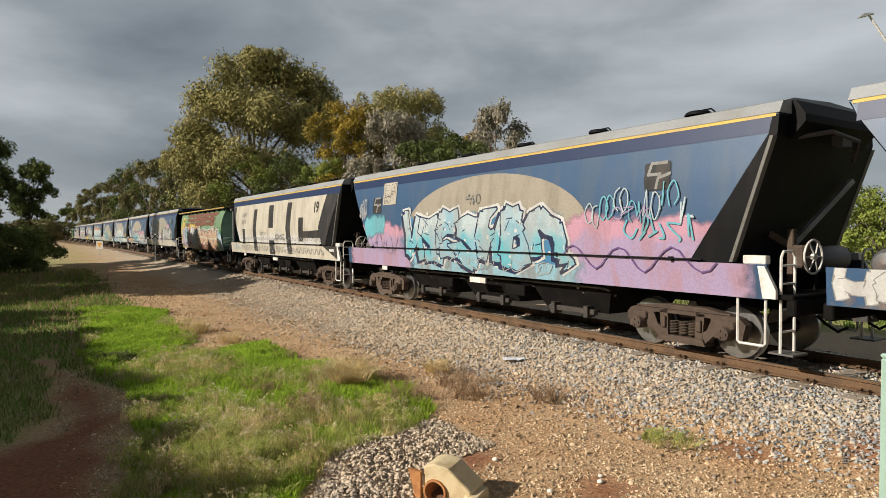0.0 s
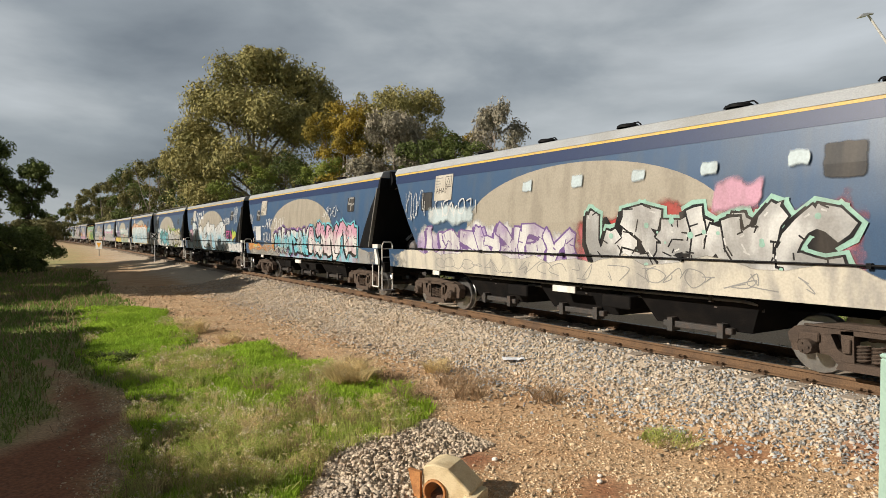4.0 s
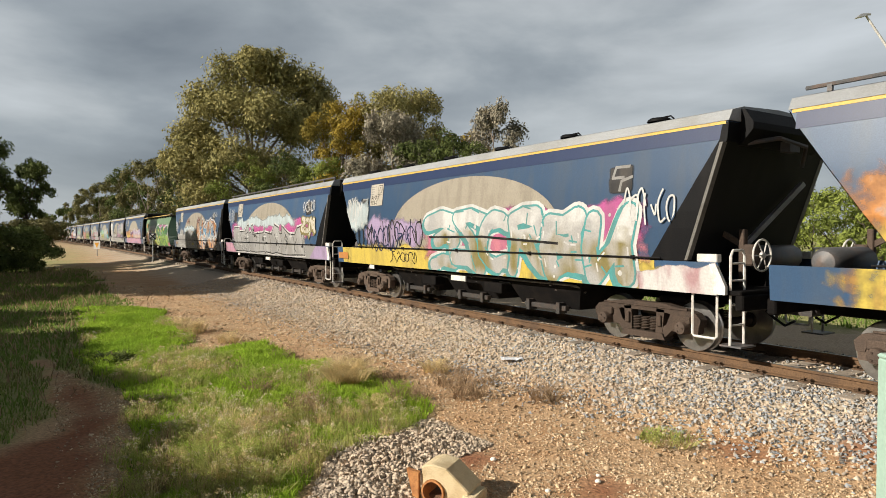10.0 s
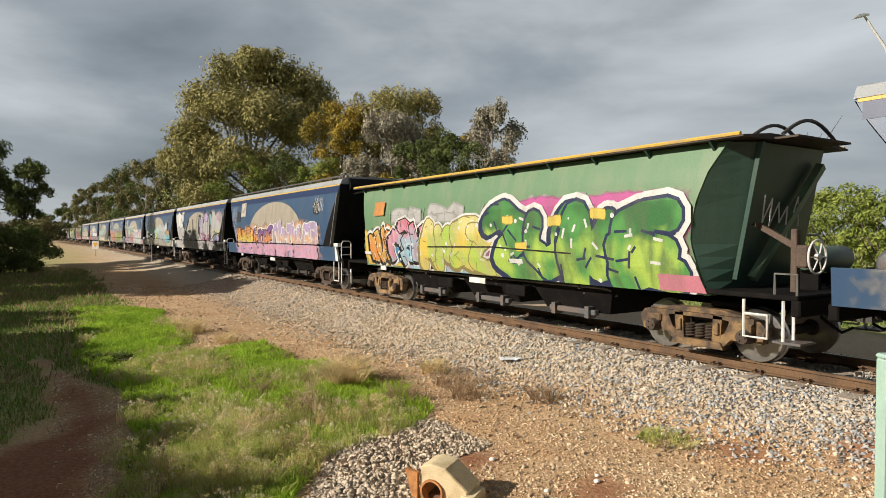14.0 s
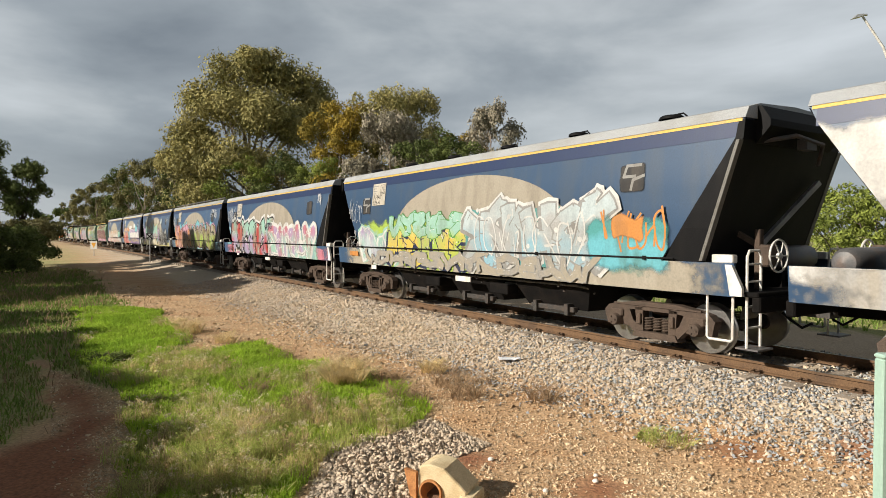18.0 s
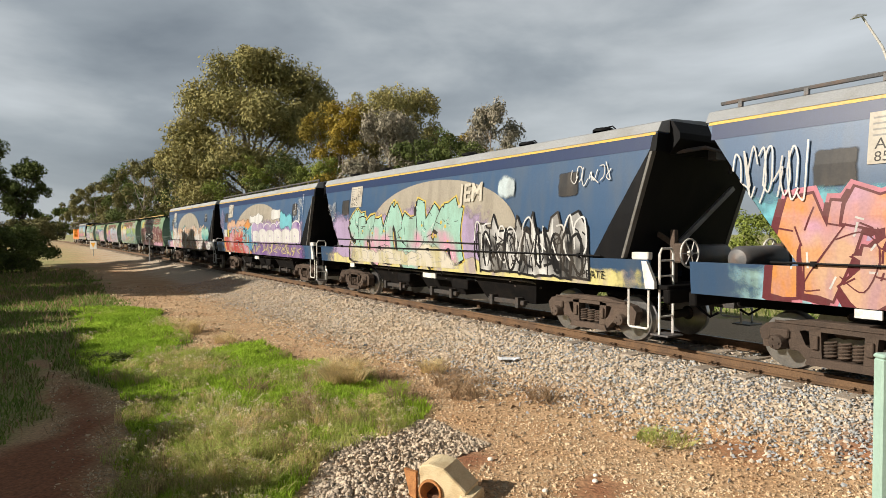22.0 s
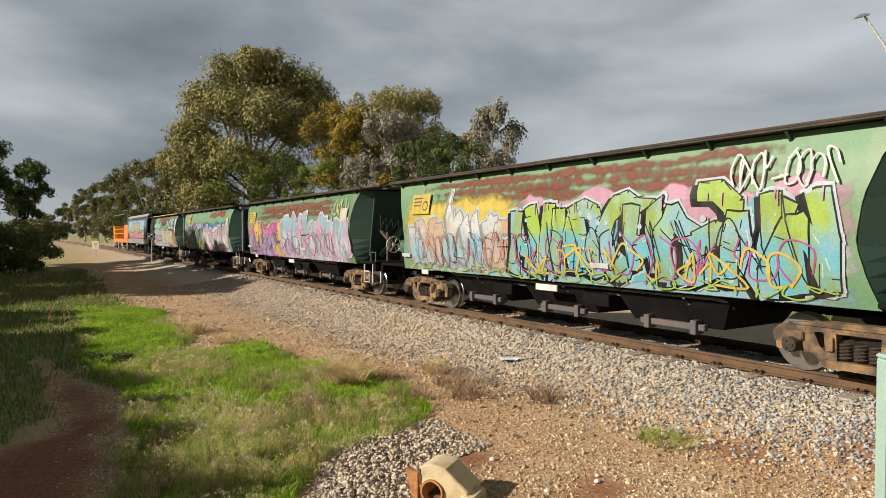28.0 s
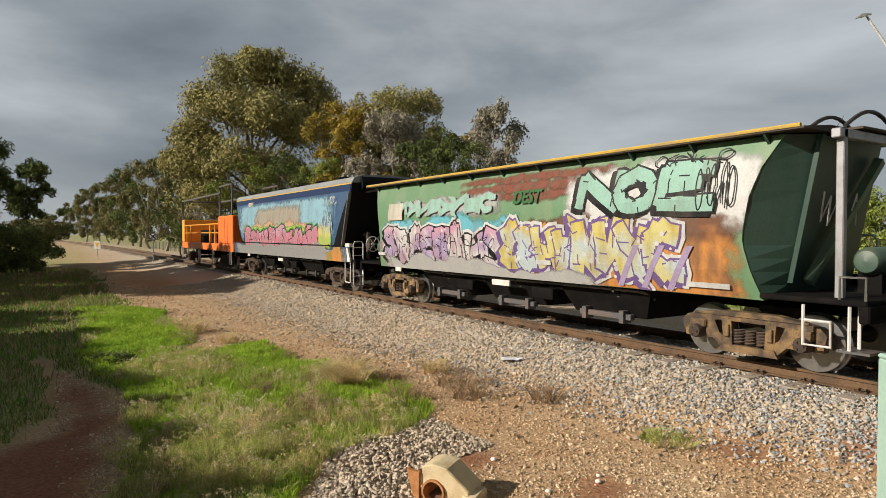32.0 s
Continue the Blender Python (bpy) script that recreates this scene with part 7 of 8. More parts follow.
# ---- stones ----
def stones(name, label, spots, sizes, material, flat=0.7, sink=0.25, seed=1):
    """Many angular stones in one mesh; spots: (n, 3) feet."""
    r = np.random.default_rng(seed)
    n = len(spots)
    cube = np.array([(x, y, z) for z in (-1, 1) for y in (-1, 1) for x in (-1, 1)], dtype=float)
    quads = np.array([(4, 5, 7, 6), (0, 1, 5, 4), (2, 6, 7, 3), (0, 4, 6, 2), (1, 3, 7, 5)])
    v = np.repeat(cube[None], n, 0) * (1 + r.uniform(-.42, .25, (n, 8, 3)))
    v[:, 4:, :2] *= r.uniform(.45, .95, (n, 1, 1))
    v *= np.stack([np.ones(n), r.uniform(.6, 1, n), r.uniform(.5, 1.0, n) * flat], 1)[:, None, :] * 0.5
    q = r.normal(size=(n, 4))
    q[:, 1:3] *= 0.5
    q /= np.linalg.norm(q, axis=1, keepdims=True)
    w, x, y, z = q.T
    rot = np.stack([1 - 2 * (y * y + z * z), 2 * (x * y - z * w), 2 * (x * z + y * w), 2 * (x * y + z * w), 1 - 2 * (x * x + z * z), 2 * (y * z - x * w),
                    2 * (x * z - y * w), 2 * (y * z + x * w), 1 - 2 * (x * x + y * y)], 1).reshape(n, 3, 3)
    v = np.einsum("nij,nkj->nki", rot, v * np.asarray(sizes)[:, None, None])
    v += np.asarray(spots)[:, None, :]
    v[:, :, 2] += (np.asarray(sizes) * (0.5 * flat - sink))[:, None]
    faces = (quads[None] + (np.arange(n) * 8)[:, None, None]).reshape(-1, 4)
    return tagged(new(name, raw_mesh(name, v.reshape(-1, 3), faces, material)), label, name, kind="stuff")


def scatter_stones():
    r = np.random.default_rng(5)
    # ballast along the rails
    pts, sz = [], []
    while len(pts) < 54000:
        s = 2.5 + 36 * r.random() ** 1.6
        limit = min(3.9, max(2.1, 2.05 + 0.16 * (s - 5))) + 0.45 * max(-2.0, r.normal())
        side = r.uniform(0.8, limit) if r.random() < 0.74 else r.uniform(-2.6, 0.7)
        p = on_track(s, side)
        if abs(abs(side) - GAUGE / 2) < 0.075:
            continue
        pts.append((p.x, p.y, ground_z(p.x, p.y) + 0.012))
        sz.append(r.uniform(0.026, 0.056) * (1.0 + 0.008 * s))
    pts, sz = np.array(pts), np.array(sz)
    pick = r.random(len(pts)) < np.clip(1.0 - np.array([across(a, b)[1] for a, b, c in pts]) / 18 + 0.08, 0.06, 0.88)
    stones("ballast", "blue-grey crushed stone ballast along the rails", pts[pick], sz[pick], M["stone_grey"], 0.42, 0.23, 2)
    stones("ballast", "buff crushed stone ballast along the rails", pts[~pick], sz[~pick], M["stone"], 0.42, 0.23, 3)
    # gravel spread over the verge
    pts, sz = [], []
    while len(pts) < 50000:
        y = 5.0 + 25 * r.random() ** 1.55
        x = r.uniform(-0.62, 0.74) * y
        q, s = across(x, y)
        if q < 1.2 or q > 12:
            continue
        g, red, grey = cover(x, y)
        if g > 0.45 and r.random() < 0.93 or red > 0.5 and r.random() < 0.92:
            continue
        if math.hypot(x - 0.6, y + 0.3) < 4.4:
            continue
        pts.append((x, y, ground_z(x, y) + 0.002))
        big = r.random()
        sz.append((0.014 + 0.024 * big ** 3 + (0.024 if big > 0.99 else 0)) * (0.8 + 0.045 * y))
    stones("gravel", "buff and brown gravel scattered over red earth", np.array(pts), np.array(sz), M["stone_tan"], 0.42, 0.20, 4)
    # the heap round the pipe
    pts, sz = [], []
    while len(pts) < 5200:
        x, y = r.uniform(-1.5, 0.7), r.uniform(4.9, 8.7)
        d = inside(STONE_PILE, x, y)
        if d < -0.05:
            continue
        pts.append((x, y, ground_z(x, y) + 0.012 + 0.06 * min(1, d * 3) * r.random()))
        sz.append(r.uniform(0.024, 0.062))
    stones("rubble", "heap of pale broken stones around the drain pipe", np.array(pts), np.array(sz), M["stone"], 0.5, 0.22, 6)


scatter_stones()


# ---- grasses and weeds ----
def leaf_cloud(lobes, per, size, seed, droop=0.0, clump=0.30, spread=0.55):
    """Leaf quads over many small rounded clumps, which sit on the skins of the lobes (cx, cy, cz, rx, ry, rz)."""
    r = np.random.default_rng(seed)
    pos, nrm = [], []
    for cx, cy, cz, rx, ry, rz in lobes:
        m = max(5, int(per / 120))
        each = max(4, int(per / m))
        d = r.normal(size=(m, 3))
        d[:, 2] = np.abs(d[:, 2]) - 0.55 * r.random(m)
        d /= np.linalg.norm(d, axis=1, keepdims=True)
        axes = np.array([rx, ry, rz])
        centre = d * r.uniform(.45, .92, (m, 1)) * axes + np.array([cx, cy, cz])
        wide = r.uniform(.65, 1.35, (m, 1)) * clump * (0.65 * rx + 0.35 * rz)
        k = np.repeat(np.arange(m), each)
        e = r.normal(size=(len(k), 3))
        e[:, 2] += 0.35
        e /= np.linalg.norm(e, axis=1, keepdims=True)
        off = e * wide[k] * r.uniform(.45, 1.06, (len(k), 1)) * np.array([1, 1, 0.8 + 0.5 * droop])
        off[:, 2] -= droop * wide[k][:, 0] * 0.5 * r.random(len(k))
        pos.append(centre[k] + off)
        nrm.append(e + 0.35 * d[k])
    p, d = np.concatenate(pos), np.concatenate(nrm)
    n = len(p)
    nv = d + r.normal(size=(n, 3)) * spread
    nv /= np.linalg.norm(nv, axis=1, keepdims=True)
    t = r.normal(size=(n, 3))
    t[:, 2] -= 1.6 * droop
    t -= nv * np.sum(t * nv, 1, keepdims=True)
    t /= np.linalg.norm(t, axis=1, keepdims=True)
    b = np.cross(nv, t)
    s = size * r.uniform(.6, 1.35, (n, 1))
    v = np.stack([p + t * s, p + b * s * 0.40, p - t * s, p - b * s * 0.40], 1).reshape(-1, 3)
    return v, np.arange(n * 4).reshape(-1, 4)


def blades(name, label, feet, heights, widths, material, lean=0.35, seed=1, kind="stuff", parent=None, droop=0.5):
    """Curved tapering blades in one mesh."""
    r = np.random.default_rng(seed)
    n = len(feet)
    feet, h, w = np.asarray(feet, float), np.asarray(heights, float), np.asarray(widths, float)
    a, b = r.uniform(0, 2 * np.pi, n), r.uniform(0, 2 * np.pi, n)
    side = np.stack([np.cos(a), np.sin(a), np.zeros(n)], 1) * w[:, None] * 0.5
    tilt = np.stack([np.cos(b), np.sin(b), np.zeros(n)], 1) * (h * lean * r.random(n) * 2)[:, None]
    up = np.array([0, 0, 1.0])
    mid = feet + tilt * 0.35 + up * (h * 0.6)[:, None]
    tip = feet + tilt + up * (h * (1 - droop * lean * r.random(n)))[:, None]
    v = np.stack([feet - side, feet + side, mid + side * 0.75, mid - side * 0.75, tip + side * 0.12, tip - side * 0.12], 1).reshape(-1, 3)
    base = (np.arange(n) * 6)[:, None]
    faces = np.concatenate([base + np.array([[0, 1, 2, 3]]), base + np.array([[3, 2, 4, 5]])], 0)
    me = raw_mesh(name, v, faces, material)
    if parent is not None:
        return part(name, me, None, parent)
    return tagged(new(name, me), label, name, kind=kind)


def lawns():
    r = np.random.default_rng(11)
    green, rank, straw = [], [], []
    tries = 0
    while len(green) < 52000 and tries < 600000:
        tries += 1
        x, y = r.uniform(-12.5, 0.3), 4.6 + 17 * r.random() ** 1.5
        d = inside(GRASS_BED, x, y) + 0.45 * smooth_noise(x, y, 1.3, 4)
        if d < 0 or inside(DIRT_PATH, x, y) > -0.05:
            continue
        lush = smooth_noise(x, y, 0.55, 8) + 0.5 * smooth_noise(x, y, 1.7, 9) + 0.03 * (y - 10.5) - 0.50 * math.exp(-((x + 2.7) / 1.5) ** 2 - ((y - 7.9) / 2.6) ** 2)
        if lush < -0.12 and r.random() < 0.34:
            straw.append((x, y))
            continue
        green.append((x, y, lush))
    g = np.array(green)
    z = np.array([ground_z(x, y) for x, y, l in green])
    feet = np.stack([g[:, 0], g[:, 1], z], 1)
    clumps = np.array([smooth_noise(x, y, 3.2, 21) for x, y, l in green])
    tall = np.clip(0.075 + 0.07 * g[:, 2] + 0.10 * clumps + 0.05 * r.random(len(g)), 0.03, 0.20)
    blades("grass", "lush bright green grass on the verge", feet, tall, 0.006 + 0.0010 * g[:, 1], M["grass"], 0.6, 12)
    for material, name, label, share, seed in (("weed", "olive_weeds", "olive weeds scattered through the grass", 0.5, 13), ("straw", "straw_weeds", "bleached straw tufts through the grass", 0.3, 17), ("brown_weed", "brown_weeds", "brown dead weeds through the grass", 0.2, 18)):
        feet, tall_st, tops = [], [], []
        for x, y in [straw[i] for i in r.integers(0, len(straw), int(760 * share))]:
            top, rad = r.uniform(.08, .27), r.uniform(.06, .18)
            tops.append((x, y, ground_z(x, y) + top * 0.85, rad * 1.2, rad * 1.2, top * 0.28))
            for _ in range(52):
                a, d = r.uniform(0, 6.283), rad * math.sqrt(r.random())
                feet.append((x + d * math.cos(a), y + d * math.sin(a), ground_z(x, y) - 0.01))
                tall_st.append(top * r.uniform(.4, 1.1))
        blades(name, label, feet, tall_st, r.uniform(.003, .007, len(feet)), M[material], 0.4, seed)
        v, f = leaf_cloud(tops, 60, 0.011, seed + 50, clump=0.3)
        heads = {"weed": "weed", "straw": "seed", "brown_weed": "straw"}[material]
        tagged(new("seed_fluff", raw_mesh("seed_fluff", v, f, M[heads])), "small pale seed heads on the weeds", "seed heads", kind="stuff")
    st = straw[:9000]
    blades("short_grass", "short faded grass between the weeds", [(x, y, ground_z(x, y)) for x, y in st], r.uniform(.05, .14, len(st)), r.uniform(.008, .014, len(st)), M["weed"], 0.6, 19)
    while len(rank) < 26000:
        x, y = r.uniform(-34, -2.6), 4.5 + 40 * r.random() ** 1.7
        if x < -0.74 * y or cover(x, y)[0] < 0.5 or inside(GRASS_BED, x, y) > 0.1:
            continue
        q, s = across(x, y)
        if q < 2.5:
            continue
        rank.append((x, y, ground_z(x, y)))
    rank = np.array(rank)
    blades("rank_grass", "dark rank grass in the shade of the verge", rank, r.uniform(.03, .13, len(rank)) * (1 + .012 * rank[:, 1]), 0.007 + 0.0012 * rank[:, 1], M["grass_dark"], 0.5, 14)
    some = rank[r.integers(0, len(rank), 3600)] + r.normal(size=(3600, 3)) * np.array([.3, .3, 0])
    blades("dry_stems", "dry brown stems in the rank grass", some, r.uniform(.06, .26, 3600) * (1 + .012 * some[:, 1]), 0.006 + 0.001 * some[:, 1], M["brown_weed"], 0.7, 16)
    far = []
    while len(far) < 12000:
        s, side = 8 + 90 * r.random() ** 1.5, -r.uniform(9.0, 17)
        p = on_track(s, side)
        far.append((p.x, p.y, ground_z(p.x, p.y)))
    blades("far_grass", "green grass strip beyond the track", far, r.uniform(.10, .30, len(far)), r.uniform(.03, .07, len(far)), M["grass_dark"], 0.5, 15)


lawns()


def tuft(name, label, category, x, y, radius, height, n, material, seed, lean=0.8, width=0.008):
    """A single clump of stems fanning from one foot."""
    r = np.random.default_rng(seed)
    a, d = r.uniform(0, 6.283, n), radius * np.sqrt(r.random(n))
    feet = [(0.6 * q * math.cos(p), 0.6 * q * math.sin(p), 0.0) for p, q in zip(a, d)]
    ob = blades(name, label, feet, height * r.uniform(.45, 1.1, n), np.full(n, width) * r.uniform(.6, 1.3, n), material, lean, seed, kind="")
    ob.location = (x, y, ground_z(x, y) - 0.01)
    tagged(ob, category=category)
    v, f = leaf_cloud([(0, 0, height * 0.62, radius * 0.85, radius * 0.85, height * 0.34)], n, 0.012, seed + 9, clump=0.3)
    tagged(part("seed_fluff", raw_mesh("seed_fluff", v, f, material), None, ob), kind="stuff")
    return ob


for x, y, rad, h, n in ((-1.61, 10.4, .46, .50, 1100), (-0.15, 11.1, .36, .26, 420), (-6.35, 15.9, .5, .40, 600), (-7.2, 16.8, .5, .3, 350), (-2.4, 7.8, .3, .3, 260), (-5.0, 14.6, .4, .3, 300), (-1.0, 8.9, .25, .28, 240)):
    tuft("straw_tuft", "clump of bleached dry grass on the verge", "grass tuft", x, y, rad, h, n, M["straw"], int(abs(x * 100)), 0.8)
for x, y, rad, h, n in ((1.48, 9.25, .38, .42, 420), (0.15, 10.2, .50, .36, 520), (0.35, 9.5, .40, .40, 420), (-0.55, 9.35, .55, .40, 600), (-0.9, 10.6, .45, .32, 420), (-3.2, 12.6, .4, .3, 260), (-2.0, 9.0, .5, .42, 480), (-2.9, 9.9, .4, .34, 360), (-1.7, 12.0, .35, .22, 220), (0.7, 10.4, .3, .2, 160)):
    tuft("dead_weed", "brown dead weed with bare wiry stems", "weed", x, y, rad * 0.9, h * 0.9, int(n * 0.5), M["brown_weed"], int(abs(x * 130) + 7), 0.9, 0.007)
for x, y, rad, h, n in ((-2.3, 6.7, .6, .34, 320), (-2.9, 7.7, .5, .32, 260), (-3.3, 10.6, .45, .32, 220), (-4.2, 10.4, .4, .28, 200), (-1.75, 6.1, .4, .28, 180), (-4.4, 12.3, .4, .3, 300), (2.65, 7.5, .55, .17, 300)):
    tuft("green_weed", "grey-green sprawling weed on the gravel", "weed", x, y, rad, h, n, M["weed"], int(abs(x * 170) + 3), 0.85, 0.010)
tuft("broadleaf_plant", "low dark green broad-leaved plant", "plant", -6.5, 12.4, 0.55, 0.22, 420, M["leaf_dark"], 77, 1.0, 0.045)


# ---- trees ----
def tree(name, label, x, y, height, width, material, seed, lobes=9, per=900, size=0.2, droop=0.3, bark="bark", trunk=0.3, crown_from=0.3, shape=None, category="tree", clump=0.36):
    """Tapered trunk, limbs to each lobe, crown of leaf clumps with gaps."""
    r = random.Random(seed)
    root = new(name)
    root.location = (x, y, ground_z(x, y) - 0.1)
    tagged(root, label, category)
    height *= 1.03
    lobe_list = []
    if shape:
        for lx, ly, lz, lr, lh in shape:
            lobe_list.append((lx * width / 2, ly * width / 2, lz * height, lr * width / 2 * 1.05, lr * width / 2 * 1.05, lh * height * 1.05))
    else:
        for i in range(lobes):
            k = (i + 0.5) / lobes
            hz = crown_from + (0.9 - crown_from) * k
            ring = math.sin(math.pi * min(1, 0.25 + 0.72 * (1 - k))) * 0.72
            a = i * 2.4 + r.uniform(-.4, .4)
            q = r.uniform(.30, .46)
            lobe_list.append((math.cos(a) * ring * width * 0.42, math.sin(a) * ring * width * 0.42, hz * height, q * width * 0.62, q * width * 0.62, q * height * 0.34 + 0.2))
        lobe_list.append((0, 0, height * 0.86, width * 0.26, width * 0.26, height * 0.13))
    g = Geo()
    top = Vector((r.uniform(-.04, .04) * width, r.uniform(-.04, .04) * width, height * 0.62))
    mid = Vector((r.uniform(-.05, .05) * width, r.uniform(-.05, .05) * width, height * crown_from * 0.8))
    g.tube([(0, 0, 0), mid * 0.5, mid, (mid + top) / 2 + Vector((0.1, 0, 0)), top], [trunk, trunk * 0.8, trunk * 0.68, trunk * 0.42, trunk * 0.15], 8)
    part("trunk", g, M[bark], root, smooth=True)
    for cx, cy, cz, rx, ry, rz in lobe_list:
        start = mid.lerp(top, max(0.0, min(0.9, (cz / height - crown_from) * 0.9)))
        end = Vector((cx, cy, cz + rz * 0.3))
        bow = (start + end) / 2 + Vector((r.uniform(-.1, .1) * rx, r.uniform(-.1, .1) * rx, -0.12 * rz))
        limb = Geo().tube([start, bow, end], [trunk * 0.34, trunk * 0.2, trunk * 0.05], 6)
        for j in range(2):
            tip = end + Vector((r.uniform(-.7, .7) * rx, r.uniform(-.7, .7) * ry, r.uniform(-.1, .7) * rz))
            limb.tube([bow.lerp(end, 0.4), (bow + tip) / 2 + Vector((0, 0, .05 * rz)), tip], [trunk * 0.16, trunk * 0.09, trunk * 0.03], 5)
        part("limb", limb, M[bark], root)
    v, f = leaf_cloud(lobe_list, per, size, seed, droop, clump)
    part("crown", raw_mesh("crown", v, f, M[material]), None, root)
    return root


BIG = [(-.10, 0, .86, .40, .12), (.30, .1, .88, .34, .11), (.62, .15, .80, .36, .13), (-.42, 0, .74, .38, .13), (-.15, -.3, .68, .40, .13), (.30, -.35, .62, .44, .15), (.66, -.1, .58, .40, .14),
       (-.70, .05, .58, .30, .11), (-.86, 0, .46, .24, .09), (-.52, -.2, .46, .36, .13), (-.05, -.4, .44, .42, .12), (.45, -.3, .38, .40, .12), (-.55, .1, .30, .40, .12), (.1, .3, .66, .46, .16), (.78, .1, .72, .24, .10), (.1, -.1, .92, .24, .07)]
tree("gum_tree", "large spreading gum tree with olive foliage", -17.3, 57, 18.6, 15.0, "leaf_gum", 21, per=5200, size=0.16, droop=0.35, shape=BIG, trunk=0.5, clump=0.40)
tree("gum_tree", "rounded olive gum tree behind the train", -3.4, 46, 13.2, 8.2, "leaf_gum", 22, lobes=9, per=2600, size=0.125, droop=0.4, trunk=0.32)
tree("gum_tree", "grey-leaved gum tree with drooping foliage", -3.0, 40.5, 10.2, 7.0, "leaf_grey", 23, lobes=8, per=2800, size=0.12, droop=0.9, trunk=0.26, crown_from=0.2)
tree("gum_tree", "slim grey weeping gum tree", 3.1, 40, 10.9, 4.0, "leaf_grey", 24, lobes=8, per=1500, size=0.11, droop=1.0, clump=0.34, trunk=0.2, crown_from=0.42)
tree("wattle_tree", "golden olive wattle tree", -7.4, 45, 11.9, 5.2, "leaf_gold", 25, lobes=7, per=1600, size=0.10, droop=0.1, trunk=0.2, crown_from=0.6)
tree("wattle_tree", "golden olive wattle tree", 0.9, 44, 9.6, 4.4, "leaf_gold", 26, lobes=6, per=1300, size=0.10, droop=0.1, trunk=0.18, crown_from=0.35)
for i, (px, d, top, wide, m) in enumerate(((150, 205, 345, 13, "leaf_wood"), (175, 180, 325, 14, "leaf_wood"), (205, 150, 312, 13, "leaf_wood"), (232, 128, 290, 12, "leaf_dark"), (262, 108, 278, 11, "leaf_wood"), (292, 92, 272, 9, "leaf_wood"),
                                          (325, 80, 268, 8, "leaf_dark"), (345, 72, 290, 8, "leaf_wood"), (190, 190, 345, 14, "leaf_dark"), (245, 118, 330, 11, "leaf_dark"))):
    tree("forest_tree", "dense olive gum at the edge of the wood", (px - 784) / 1120 * d, d, (414.7 - top) / 1120 * d + 2.4, wide, m, 40 + i, lobes=9, per=800, size=0.09 + d * 0.0012, droop=0.4, trunk=0.3, crown_from=0.12)
for i, (px, d, top, wide, m) in enumerate(((318, 66, 345, 6, "leaf_dark"), (372, 62, 330, 7, "leaf_grey"), (430, 52, 272, 6.5, "leaf_bright"), (500, 48, 268, 5.5, "leaf_dark"), (555, 46, 290, 5, "leaf_bright"), (612, 43, 228, 4.2, "leaf_gold"),
                                          (590, 42, 280, 5, "leaf_bright"), (655, 40, 285, 5, "leaf_grey"), (700, 38, 300, 5, "leaf_gold"), (740, 37, 235, 4.6, "leaf_dark"), (800, 35, 222, 4.2, "leaf_dark"), (850, 36, 290, 4.6, "leaf_bright"), (470, 58, 320, 8, "leaf_dark"))):
    tree("roadside_shrub", "tall dense shrub behind the train", (px - 784) / 1120 * d, d, (414.7 - top) / 1120 * d + 2.4, wide, m, 70 + i, lobes=7, per=1150, size=0.085, droop=0.1, trunk=0.12, crown_from=0.12, bark="bark_dark", category="shrub")
for i, (px, d, top, wide) in enumerate(((1490, 24, 325, 4.6), (1560, 22, 345, 4.0), (1440, 27, 345, 4.5), (1620, 24, 330, 5), (1380, 30, 372, 5), (1290, 34, 378, 6), (1180, 36, 380, 6), (1060, 38, 372, 6), (960, 39, 372, 6))):
    tree("verge_shrub", "rounded green shrub beyond the rails", (px - 784) / 1120 * d, d, (414.7 - top) / 1120 * d + 2.5, wide, "leaf_bright", 90 + i, lobes=7, per=900, size=0.075, droop=0.1, trunk=0.10, crown_from=0.1, bark="bark_dark", category="shrub")
# near side of the line, far left, and the trees outside the view that shade the verge
tree("dark_tree", "dark leafy tree beside the line", -37.4, 50, 10.2, 7.2, "leaf_dark", 31, lobes=9, per=1700, size=0.14, droop=0.4, trunk=0.3, crown_from=0.3, bark="bark_dark")
tree("dark_tree", "dark leafy tree beside the line", -33.0, 50, 8.3, 4.2, "leaf_dark", 32, lobes=7, per=1100, size=0.13, droop=0.4, trunk=0.2, crown_from=0.45, bark="bark_dark")
tree("olive_bush", "broad olive-green bush at the foot of the tree", -31.8, 49, 3.7, 6.2, "leaf_wood", 33, lobes=7, per=1600, size=0.10, droop=0.1, trunk=0.12, crown_from=0.3, bark="bark_dark", category="bush")
tree("dark_bush", "low dark bush under the tree", -27.2, 40, 3.0, 6.4, "leaf_dark", 35, lobes=8, per=1300, size=0.10, droop=0.1, trunk=0.12, crown_from=0.08, bark="bark_dark", category="bush")
tree("dark_bush", "low dark bush under the tree", -31.0, 46, 2.2, 7.0, "leaf_dark", 34, lobes=7, per=1200, size=0.11, droop=0.1, trunk=0.12, crown_from=0.1, bark="bark_dark", category="bush")
